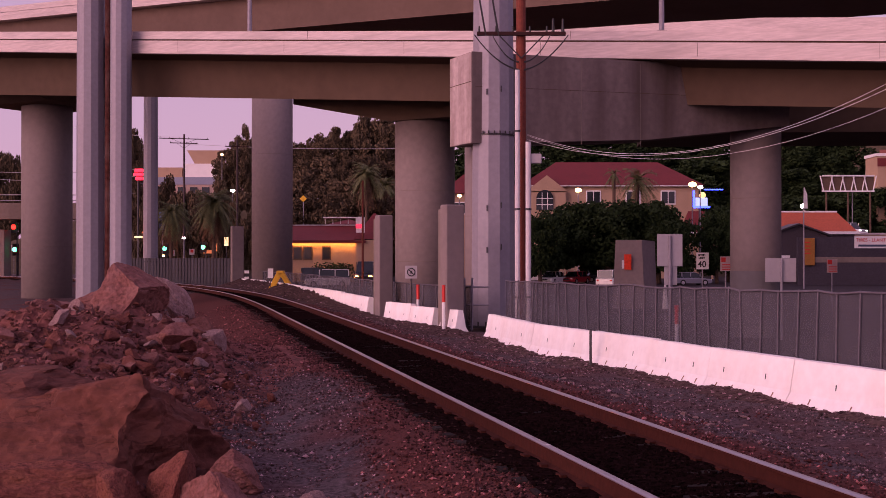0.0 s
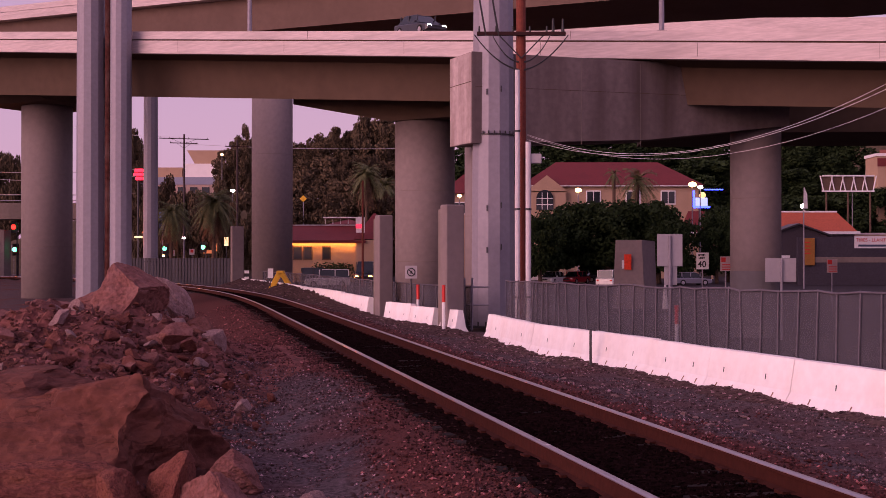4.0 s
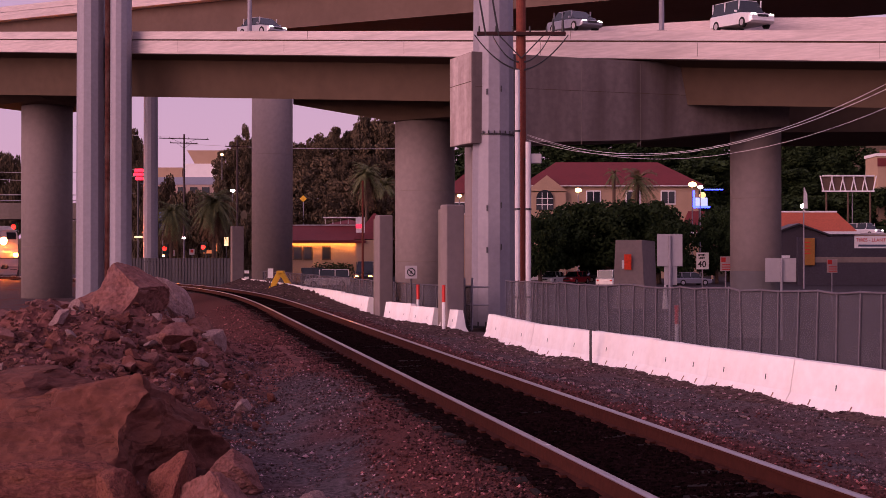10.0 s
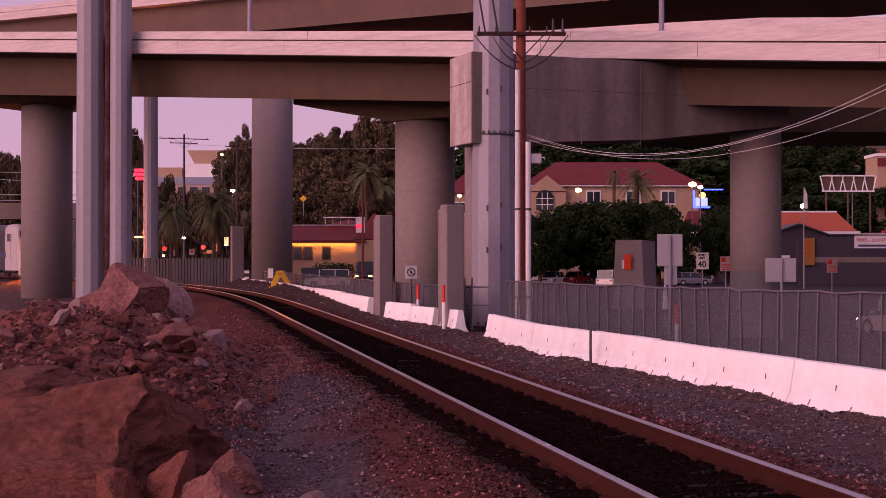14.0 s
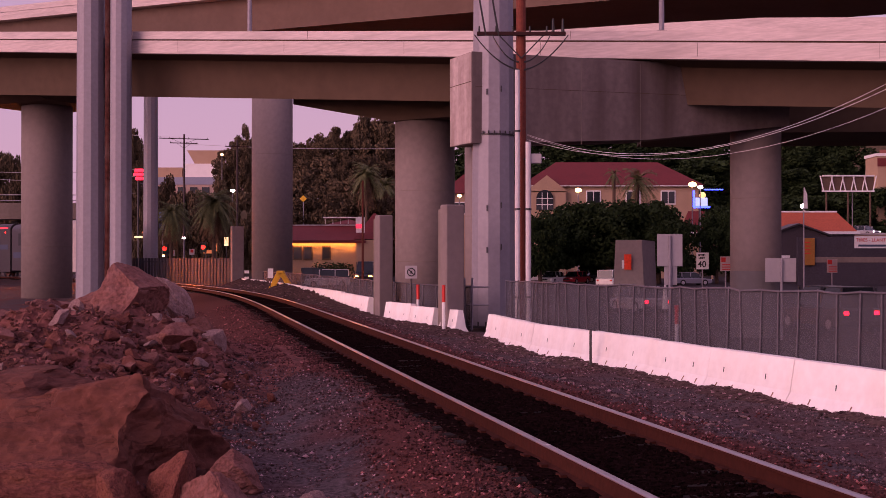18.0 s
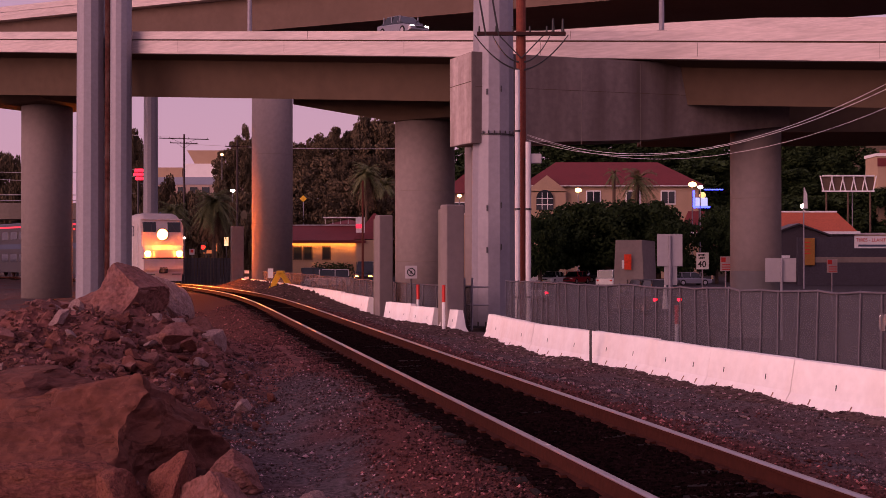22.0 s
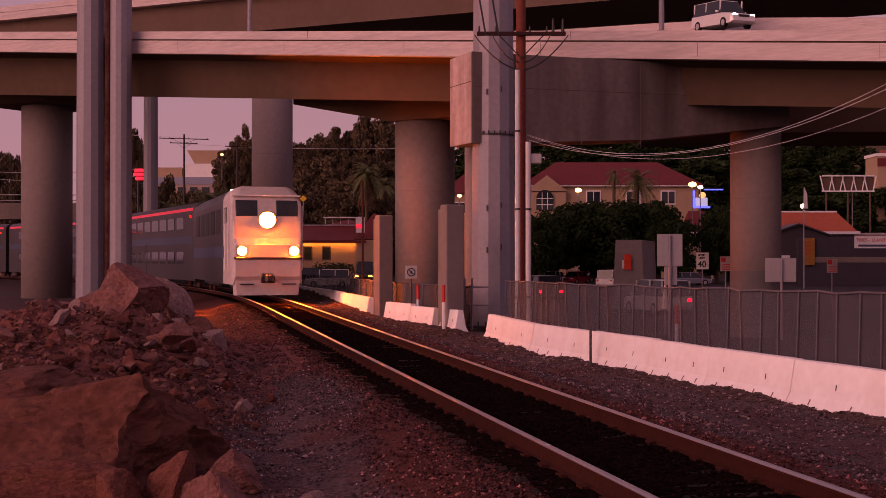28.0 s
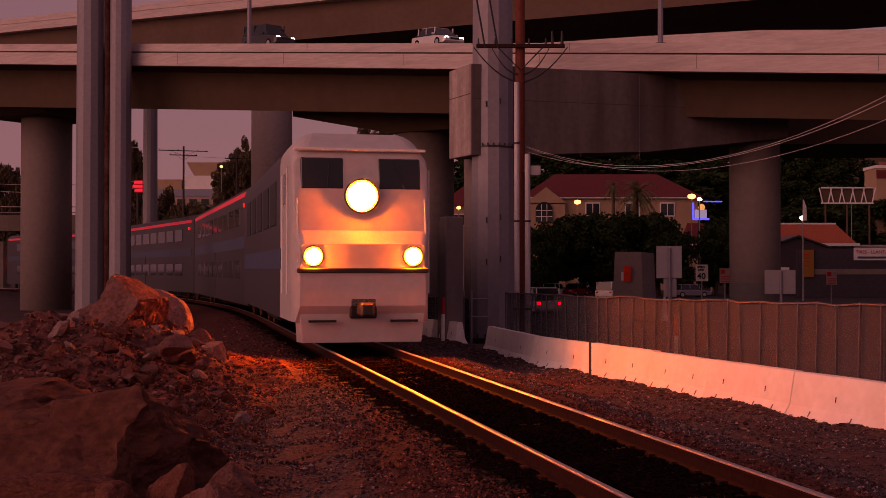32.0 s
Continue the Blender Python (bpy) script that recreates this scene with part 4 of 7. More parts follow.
rock(-4.85, 22.7, 0.2, 0.2, 0.2, 29, PALE_ROCK, turn=0.1, z=0.5, cuts=6, rough=0.05, label="pale broken block on the heap")
rock(-4.31, 20, 0.3, 0.3, 0.2, 21, turn=0.5, z=0.52, cuts=8, rough=0.05)
for k, (px, py, sx, sy, sz, tip, mat) in enumerate(((-6.9, 21.4, 0.4, 0.45, 0.26, 0.3, ROCK), (-6.5, 21.4, 0.36, 0.4, 0.3, -0.4, ROCK), (-6.9, 18.0, 0.3, 0.36, 0.2, 0.5, ROCK), (-7.4, 21.0, 0.42, 0.5, 0.3, -0.2, ROCK), (-6.2, 20.3, 0.3, 0.3, 0.16, 0.5, PALE_ROCK),
                                                    (-5.0, 19.6, 0.36, 0.3, 0.26, 0.2, ROCK), (-4.5, 20.6, 0.3, 0.26, 0.3, -0.3, ROCK), (-6.9, 19.2, 0.55, 0.5, 0.26, 0.1, ROCK), (-4.0, 18.6, 0.22, 0.2, 0.2, 0.4, ROCK),
                                                    (-4.6, 18.2, 0.26, 0.2, 0.18, -0.3, RED_BOULDER), (-3.6, 17.0, 0.24, 0.22, 0.16, 0.2, ROCK), (-5.5, 20.9, 0.28, 0.3, 0.24, 0.3, RED_BOULDER), (-4.1, 16.6, 0.2, 0.2, 0.16, 0.4, RED_BOULDER))):
    rock(px, py, sx, sy, sz, 60 + k, mat, k * 0.9, tip, 0.35, "angular broken rock leaning on the pile", 4, cuts=16, rough=0.04, depth=(0.32, 0.6))
_r = random.Random(5)
for k in range(270):
    x, y = -6.0 + _r.gauss(0, 1.3), 18.5 + _r.gauss(0, 4.0)
    if k % 2:
        x, y = -3.6 + _r.gauss(0, 0.7) - 0.16 * (y - 14), y
    if y < 9.5 or y > 27 or offset(x, y) > -2.6:
        continue
    if x < -6.0 and y < 19.5:
        continue
    s = _r.uniform(0.05, 0.11) if k % 3 else _r.uniform(0.12, 0.24)
    rock(x, y, s * _r.uniform(0.8, 1.5), s, s * _r.uniform(0.6, 0.95), 1000 + k, _r.choice((ROCK, ROCK, RED_BOULDER, RED_BOULDER, ROCK, RED_BOULDER, PALE_ROCK)), _r.uniform(0, 6), _r.uniform(-0.4, 0.4), 0.3,
         "broken reddish brown rock of the rubble", 3 if s > 0.12 else 2, name="rock", cuts=13, rough=0.03, depth=(0.3, 0.62))


# ---- loose ballast stones ----
def build_stones():
    rnd = random.Random(9)
    heaps = {"red": ([], []), "grey": ([], []), "oily": ([], [])}
    base = [(1, 0, 0), (-1, 0, 0), (0, 1, 0), (0, -1, 0), (0, 0, 1), (0, 0, -1)]
    tri = [(0, 2, 4), (2, 1, 4), (1, 3, 4), (3, 0, 4), (2, 0, 5), (1, 2, 5), (3, 1, 5), (0, 3, 5)]
    for k in range(120000):
        s = 7.5 + 45 * rnd.random() ** 1.5
        d = -rnd.uniform(0.98, 6.5) if rnd.random() < 0.62 else rnd.uniform(0.92, 5.6)
        x, y, h = along(s, d)
        if d > 0 and x > barrier_x(y) - 0.2:
            continue
        z = g = ground_z(x, y, d=d)
        if d < -2:
            hz = heap_z(x, y, d)
            if d < -3 and hz - g > 0.5:
                continue
            z = max(g, hz - 0.05)
        if abs(d) < 1.5:
            z = max(z, -0.175 - 0.03 * rnd.random())
        r = rnd.uniform(0.009, 0.019) * (1.9 if rnd.random() < 0.06 else 1)
        oily = -1.45 + 0.25 * noise.noise((x * 1.1, y * 1.1, 21)) + rnd.gauss(0, 0.2) < d < 1.15 + rnd.gauss(0, 0.08)
        verts, faces = heaps["oily" if oily else "red" if red_verge(x, y, d) + 0.9 * noise.noise((x * 1.4, y * 1.4, 11)) > rnd.uniform(0.3, 0.7) else "grey"]
        o = len(verts)
        for b in base:
            verts.append((x + b[0] * r * rnd.uniform(0.6, 1.3), y + b[1] * r * rnd.uniform(0.6, 1.3), z + r * 0.3 + b[2] * r * rnd.uniform(0.5, 1.0)))
        faces += [tuple(o + i for i in t) for t in tri]
    for tone, mat, label in (("red", RED_STONE, "loose rust red crushed stone beside the rails"), ("grey", STONE, "loose purplish grey crushed stone ballast"),
                             ("oily", DARK_STONE, "dark oil stained crushed stone along the rails")):
        me = bpy.data.meshes.new("ballast_stones")
        me.from_pydata(heaps[tone][0], [], heaps[tone][1])
        me.materials.append(mat)
        tagged(new("ballast_stones", me), label, "gravel", kind="stuff")


build_stones()


def build_bed_stones():
    """Oil-dark stones between the rails."""
    rnd = random.Random(19)
    verts, faces = [], []
    for k in range(12000):
        s = 7.5 + 32 * rnd.random() ** 1.6
        x, y, h = along(s, rnd.uniform(-0.66, 0.66) if rnd.random() < 0.85 else rnd.choice((-1, 1)) * rnd.uniform(0.86, 1.2))
        r = rnd.uniform(0.008, 0.02)
        o = len(verts)
        for i in range(8):
            verts.append((x + r * (1 if i & 1 else -1) * rnd.uniform(0.3, 1.1), y + r * (1 if i & 2 else -1) * rnd.uniform(0.3, 1.1), -0.165 + r * (1 if i & 4 else -0.6) * rnd.uniform(0.3, 0.9)))
        faces += [tuple(o + i for i in t) for t in ((0, 1, 3, 2), (4, 6, 7, 5), (0, 4, 5, 1), (2, 3, 7, 6), (0, 2, 6, 4), (1, 5, 7, 3))]
    me = bpy.data.meshes.new("track_stones")
    me.from_pydata(verts, [], faces)
    me.materials.append(OILY_STONE)
    tagged(new("track_stones", me), "dark oily ballast stones between the rails", "gravel", kind="stuff")


build_bed_stones()


def build_rubble():
    """Small angular chips lying on the heap."""
    rnd = random.Random(21)
    verts, faces = [], []
    for k in range(9000):
        x, y = -5.6 + rnd.gauss(0, 1.9), 18 + rnd.gauss(0, 4.5)
        if offset(x, y) > -2.9 + 0.5 * noise.noise((x, y, 0)) or y < 9 or y > 30:
            continue
        z = heap_z(x, y) - 0.04
        r = rnd.uniform(0.010, 0.034) * (2.2 if rnd.random() < 0.08 else 1)
        o = len(verts)
        for i in range(8):
            verts.append((x + r * (1 if i & 1 else -1) * rnd.uniform(0.1, 1.3), y + r * (1 if i & 2 else -1) * rnd.uniform(0.1, 1.3), z + r * (1 if i & 4 else -0.6) * rnd.uniform(0.2, 1.2)))
        faces += [tuple(o + i for i in t) for t in ((0, 1, 3, 2), (4, 6, 7, 5), (0, 4, 5, 1), (2, 3, 7, 6), (0, 2, 6, 4), (1, 5, 7, 3))]
    me = bpy.data.meshes.new("rubble_chips")
    me.from_pydata(verts, [], faces)
    me.materials.append(CHIP)
    tagged(new("rubble_chips", me), "small broken reddish rock chips on the heap", "rubble", kind="stuff")


CHIP = material("rock_chip", (0.13, 0.06, 0.052), 0.9, grain=9, spread=0.3, per_piece=0.5)
build_rubble()


# ---- train ----
def section(w, z0, z1, crown, n=7):
    """Cross section of a coach: straight sides and a rounded roof."""
    pts = [(-w, z0), (w, z0), (w, z1 - crown)]
    for i in range(1, n):
        a = math.pi / 2 * i / n
        pts.append((w - crown * 1.2 * (1 - math.cos(a)), z1 - crown + crown * math.sin(a)))
    right = pts[2:]
    return pts + [(-x, z) for x, z in right[::-1]]


SILVER = material("stainless_coach_side", (0.075, 0.062, 0.068), 0.4, 0.5, grain=5, spread=0.06, stain=0.2, bump=0.02)
LOCO_WHITE = material("locomotive_white", (0.6, 0.53, 0.52), 0.4, grain=5, spread=0.06, stain=0.25, stain_size=1.2, bump=0.03)
# emissive red that stands in for red light mirrored along the coach roof
COACH_RED = light_material("red_streak_glow", (1.0, 0.015, 0.06), 0.55)
LOCO_BLUE = material("locomotive_blue", (0.05, 0.07, 0.13), 0.4, grain=5, spread=0.06, bump=0.03)


def bogie(parent, y):
    b = part("bogie", box(0, y, 0.55, 2.1, 2.9, 0.35, 0.05), DARK_STEEL, parent)
    for dy in (-1.1, 1.1):
        for sx in (-0.75, 0.75):
            part("wheel", rod((sx - 0.06, y + dy, 0.48), (sx + 0.06, y + dy, 0.48), 0.47, n=20), RUST, b)
        part("axle", rod((-0.75, y + dy, 0.48), (0.75, y + dy, 0.48), 0.08, n=8), DARK_STEEL, b)


def tube(a, b, r0, r1, n=24):
    """An open round tube with walls between r0 and r1, lying along y."""
    rings = []
    for y, r in ((a[1], r0), (a[1], r1), (b[1], r1), (b[1], r0)):
        rings.append([(a[0] + r * math.cos(6.2832 * i / n), y, a[2] + r * math.sin(6.2832 * i / n)) for i in range(n)])
    return loft(rings + rings[:1], caps=False)


def dome(x, y, z, r):
    """A domed lamp lens that bulges towards -y."""
    bm = bmesh.new()
    bmesh.ops.create_uvsphere(bm, u_segments=20, v_segments=12, radius=r, matrix=Matrix.Translation((x, y, z)) @ Matrix.Diagonal((1, 0.45, 1, 1)))
    return bm


def build_locomotive():
    e = thing("locomotive", Matrix(), "white passenger locomotive with blazing headlight and ditch lights", "locomotive")
    rings = []
    for y, w, z0, z1, cr in ((0.0, 1.38, 0.95, 2.3, 0.12), (0.2, 1.47, 0.6, 2.6, 0.15), (0.35, 1.5, 0.6, 3.6, 0.3), (0.5, 1.52, 0.6, 4.25, 0.3), (0.62, 1.53, 0.6, 4.45, 0.4), (1.3, 1.53, 0.6, 4.85, 0.6),
                             (17.5, 1.53, 0.6, 4.85, 0.6)):
        rings.append([(x, y, z) for x, z in section(w, z0, z1, cr)])
    bm = loft(rings[:-1] + [[(x, 3.2, z) for x, y, z in rings[-1]]])
    part("cab", bm, LOCO_WHITE, e, "white rounded cab")
    part("hood", loft([[(x * 0.995, y, z) for x, z in section(1.53, 0.6, 4.82, 0.6)] for y in (3.2, 17.5)]), SILVER, e, "dark engine hood")
    for sx in (-1, 1):
        for k in range(5):
            part("side_grille", box(sx * 1.53, 5.2 + 2.4 * k, 3.4, 0.03, 1.6, 1.1, 0.01), BLACK, e)
    # windshield panes lie on the sloping face
    for sx in (-1, 1):
        q = Matrix.Translation((sx * 0.86, 0.42, 3.86)) @ Matrix.Rotation(radians(-12), 4, "X")
        part("windshield", box(0, 0, 0, 0.95, 0.05, 0.72, 0.03, m=q), GLASS, e)
        part("wiper", rod(q @ Vector((0.1, -0.04, -0.33)), q @ Vector((-0.15 * sx, -0.04, 0.2)), 0.012, n=5), BLACK, e)
        part("side_window", box(sx * 1.535, 2.3, 3.6, 0.03, 0.9, 0.7, 0.01), GLASS, e)
        part("handrail", rod((sx * 1.6, 0.75, 1.2), (sx * 1.6, 0.75, 4.0), 0.025, n=6), WHITE, e)
        part("handrail", rod((sx * 1.6, 1.9, 1.2), (sx * 1.6, 1.9, 3.9), 0.025, n=6), WHITE, e)
        part("ditch_light", dome(sx * 1.1, -0.03, 2.03, 0.19), DITCH, e, "glowing amber ditch light")
        part("ditch_housing", tube((sx * 1.1, -0.03, 2.03), (sx * 1.1, 0.1, 2.03), 0.2, 0.24), BLACK, e)
        part("side_stripe", box(sx * 1.533, 10, 2.0, 0.02, 14, 0.5), LOCO_BLUE, e)
    part("roof_brow", box(0, 0.54, 4.4, 2.96, 0.16, 0.07, 0.02), WHITE, e)
    part("anticlimber", box(0, 0.02, 1.72, 2.9, 0.16, 0.1, 0.02), BLACK, e, "dark ledge across the nose")
    for sx in (-1, 1):
        part("grab_iron", rod((sx * 1.42, 0.12, 1.9), (sx * 1.42, 0.3, 3.3), 0.022, n=6), WHITE, e)
    part("headlight", dome(0, 0.26, 3.36, 0.34), HEAD, e, "blazing orange white headlight")
    part("headlight_housing", tube((0, 0.2, 3.36), (0, 0.5, 3.36), 0.35, 0.39), BLACK, e, "black headlight hood")
    part("pilot", loft([[(-1.3, 0.1, 0.15), (1.3, 0.1, 0.15), (1.4, 0.1, 1.0), (-1.4, 0.1, 1.0)], [(-1.4, 0.55, 0.15), (1.4, 0.55, 0.15), (1.45, 0.55, 1.0), (-1.45, 0.55, 1.0)]]), LOCO_WHITE, e,
         "white snowplough pilot")
    part("coupler", box(0, -0.25, 0.88, 0.3, 0.7, 0.3, 0.05), DARK_STEEL, e)
    part("coupler_pocket", box(0, 0.06, 0.9, 0.6, 0.12, 0.45, 0.03), BLACK, e)
    part("step", box(-0.9, -0.01, 0.62, 0.6, 0.1, 0.05), BLACK, e)
    part("step", box(0.9, -0.01, 0.62, 0.6, 0.1, 0.05), BLACK, e)
    part("fuel_tank", box(0, 9, 0.75, 2.5, 4, 0.8, 0.1), DARK_STEEL, e)
    for y in (3.4, 14.6):
        bogie(e, y)
    return e


def build_coach():
    e = thing("passenger_coach", Matrix(), "two storey stainless passenger coach with dark window bands", "train coach", "coaches of the train")
    rings = [[(x, y, z) for x, z in section(1.53, 0.45, 4.9, 0.5)] for y in (0, 0.3, 25.6, 25.9)]
    part("coach_body", loft(rings), SILVER, e)
    for sx in (-1, 1):
        for k in range(9):
            for z in (1.75, 3.75):
                part("window", box(sx * 1.535, 3.6 + k * 2.3, z, 0.03, 1.7, 0.7, 0.01), GLASS, e)
        part("door", box(sx * 1.536, 13.0 + 0.0, 1.6, 0.02, 0.1, 2.2), BLACK, e)
        part("stripe", box(sx * 1.533, 13, 2.75, 0.02, 25, 0.45), LOCO_BLUE, e)
        part("roof_reflection", box(sx * 1.5, 13, 4.5, 0.07, 25, 0.16), COACH_RED, e, "red reflection below the roof, put in as a glowing strip")
        part("marker_light", rod((sx * 1.54, 1.0, 4.1), (sx * 1.58, 1.0, 4.1), 0.07, n=10), SIGNAL_RED, e, "small red marker lamp")
    for y in (3.2, 22.7):
        bogie(e, y)
    return e


LOCO = build_locomotive()
COACHES = [build_coach()]
for k in range(2):
    COACHES.append(copy_thing(COACHES[0], Matrix()))


# ---- road vehicles ----
def paint(name, colour):
    return material(name, colour, 0.3, 0.2, grain=4, spread=0.04, stain=0.1, bump=0.01)


CAR_WHITE, CAR_GREY, CAR_DARK, CAR_RED, CAR_SILVER = paint("car_white", (0.75, 0.73, 0.73)), paint("car_grey", (0.22, 0.22, 0.26)), paint("car_dark", (0.05, 0.05, 0.06)), \
    paint("car_red", (0.45, 0.02, 0.03)), paint("car_silver", (0.45, 0.44, 0.46))


def car(name, label, body, form="sedan", lights=True, beam=CAR_HEAD, category="car", group="", running=True):
    """Built with its nose at +x, its wheels on z = 0."""
    e = thing(name, Matrix(), label, category, group)
    if form == "sedan":
        L, W, low, high = 4.4, 0.9, 0.85, 1.43
        cab = [(-1.75, low), (-1.1, high), (0.35, high), (1.25, low)]
    elif form == "pickup":
        L, W, low, high = 5.4, 0.97, 1.05, 1.8
        cab = [(-0.3, low), (-0.15, high), (1.0, high), (1.65, low)]
    else:
        L, W, low, high = 4.7, 0.96, 1.0, 1.82
        cab = [(-2.25, low), (-2.1, high), (0.55, high), (1.2, low)]
    h = L / 2
    rings = []
    for x, w, z0, z1 in ((-h, W * 0.9, 0.45, low - 0.08), (-h + 0.12, W, 0.28, low), (h - 1.2, W, 0.24, low - 0.02), (h - 0.2, W * 0.97, 0.26, low - 0.14), (h, W * 0.86, 0.4, low - 0.26)):
        rings.append([(x, -w, z0), (x, w, z0), (x, w, z1 - 0.08), (x, w * 0.92, z1), (x, -w * 0.92, z1), (x, -w, z1 - 0.08)])
    part("body", loft(rings), body, e)
    (x0, z0), (x1, z1), (x2, z2), (x3, z3) = cab
    bm = bmesh.new()
    a = [bm.verts.new(v) for v in ((x0, -W * 0.9, z0), (x3, -W * 0.9, z3), (x2, -W * 0.74, z2), (x1, -W * 0.74, z1))]
    b = [bm.verts.new(v) for v in ((x0, W * 0.9, z0), (x3, W * 0.9, z3), (x2, W * 0.74, z2), (x1, W * 0.74, z1))]
    bm.faces.new(a), bm.faces.new(b[::-1])
    for i in range(4):
        j = (i + 1) % 4
        bm.faces.new((a[i], a[j], b[j], b[i]))
    part("cabin", bm, GLASS, e, "dark glazed cabin")
    part("roof", box((x1 + x2) / 2, 0, high, (x2 - x1) * 1.02, W * 1.5, 0.05, 0.02), body, e)
    for sx in (x0 * 0.5 + x1 * 0.5, (x1 + x2) / 2, x2 * 0.55 + x3 * 0.45):
        for sy in (-1, 1):
            part("pillar", box(sx, sy * W * 0.83, (low + high) / 2, 0.09, 0.06, high - low, m=None), body, e)
    for x in (-h + 0.85, h - 0.9):
        for sy in (-1, 1):
            wheel = part("wheel", rod((x, sy * (W - 0.2), 0.33), (x, sy * (W + 0.01), 0.33), 0.33, n=18), TYRE, e)
            part("rim", rod((x, sy * W, 0.33), (x, sy * (W + 0.02), 0.33), 0.2, n=12), SIGN_BACK, wheel)
    for sy in (-1, 1):
        part("headlight", box(h - 0.06, sy * W * 0.68, low - 0.28, 0.1, 0.36, 0.22, 0.05), beam if lights else WHITE, e, "bright headlight" if lights else "")
        part("tail_light", box(-h + 0.02, sy * W * 0.74, low - 0.2, 0.08, 0.24, 0.16, 0.02), CAR_TAIL if running else RED, e, "red tail light")
        part("mirror", box(x3 - 0.35, sy * (W + 0.08), low + 0.08, 0.12, 0.2, 0.14, 0.03), body, e)
    part("grille", box(h - 0.02, 0, low - 0.3, 0.06, W * 0.8, 0.16), BLACK, e)
    part("bumper", box(h - 0.02, 0, 0.42, 0.12, W * 1.7, 0.12, 0.03), body, e)
    return e


RAMP_CARS = [
    ("van", "white van with headlights on, on the ramp", CAR_WHITE, "suv",
     [(5.7, -16.39), (6, -11.09), (6.5, -3.7), (7, 2.57), (7.5, 9.31), (8, 16.53), (8.5, 23.41), (9, 30.55), (9.5, 37.25), (10, 43.98), (10.5, 50.5)]),
    ("car", "grey sedan crossing the ramp", CAR_GREY, "sedan", [(8, -0.68), (8.5, 7.93), (9, 16.3), (9.5, 24.49), (10, 32.57), (10.5, 41.74), (11, 49.49)]),
    ("car", "silver sedan crossing the ramp", CAR_SILVER, "sedan", [(9.5, -0.84), (10, 7.54), (10.5, 16.25), (11, 24.28), (11.5, 32.96), (12, 39.7), (12.5, 47.64)]),
    ("car", "dark sedan with headlights on, on the ramp", CAR_DARK, "sedan", [(2.5, -1.75), (3, 5.63), (3.5, 13.17), (5.5, 45.76), (5.7, 49.49)]),
    ("car", "dark hatchback crossing the ramp", CAR_GREY, "sedan", [(21, 2.8), (21.5, 10.7), (22, 19.5), (22.5, 28.4), (23, 35.6), (23.5, 43.6), (24, 51.2)]),
    ("car", "white boxy off-roader with headlights on, on the ramp", CAR_WHITE, "suv", [(25.5, 0.37), (27.5, 33.56), (28, 42.76), (28.5, 50.16)]),
    ("car", "white car crossing the ramp", CAR_WHITE, "sedan", [(30.5, -0.26), (31, 6.74), (31.5, 14.86), (32, 22.32)]),
    ("car", "dark wagon with headlights on, on the ramp", CAR_DARK, "suv", [(31.5, -0.05), (32, 8.13)]),
]
ROAD_CARS = [
    ("car", "silver sedan with red tail lights driving away", CAR_SILVER, "sedan", [(14.5, 18.11), (16.5, 29.5), (18.5, 41.35)]),
    ("car", "dark wagon with red tail lights driving away", CAR_DARK, "suv", [(17, 18.1), (18, 20.5), (18.5, 22.1), (19.5, 26.9), (20.5, 31.1), (21.5, 35.6), (22, 37.3), (23, 41.6)]),
    ("van", "pale van with red tail lights driving away", CAR_WHITE, "suv", [(23.5, 18.3), (24.5, 21.45), (25, 23.27), (25.5, 25.35), (28, 36.17), (29.5, 42.13)]),
]
UPPER_CARS = [("van", "white box van with headlights on, on the upper road", CAR_WHITE, "suv", 1.0), ("car", "dark car with bright headlights on the upper road", CAR_DARK, "sedan", 5.8),
              ("van", "white van with headlights on, on the upper road", CAR_WHITE, "suv", 10.1), ("car", "red car with headlights on, on the upper road", CAR_RED, "sedan", 12.2),
              ("car", "silver car with headlights on, on the upper road", CAR_SILVER, "sedan", 18.2)]
MOVING_UPPER = [(car(n, l, b, f, category=n), t) for n, l, b, f, t in UPPER_CARS]
MOVING_RAMP = [(car(n, l, b, f), rows) for n, l, b, f, rows in RAMP_CARS]
MOVING_ROAD = [(car(n, l, b, f, category=n), rows) for n, l, b, f, rows in ROAD_CARS]


def loco_s(t):
    table = [(0, 175), (6, 147), (9.5, 130.8), (11, 127.6), (12, 126), (13, 124.8), (14.5, 120.2), (16.6, 112.2), (20.4, 96.3), (21.4, 92.0), (23, 83.8), (24.6, 75.0), (25.5, 69.9), (28, 54.2), (30, 40.8), (32, 27.8)]
    ts, ss = [a for a, b in table], [b for a, b in table]
    return float(np.interp(t, ts, ss))


def car_pose(s0, length):
    a, b = along(s0 + length * 0.18), along(s0 + length * 0.82)
    h = math.atan2(-(b[0] - a[0]), b[1] - a[1])
    o = Vector((a[0], a[1], 0)) - Vector((-math.sin(h), math.cos(h), 0)) * length * 0.18
    return Matrix.Translation(o) @ Matrix.Rotation(h, 4, "Z")


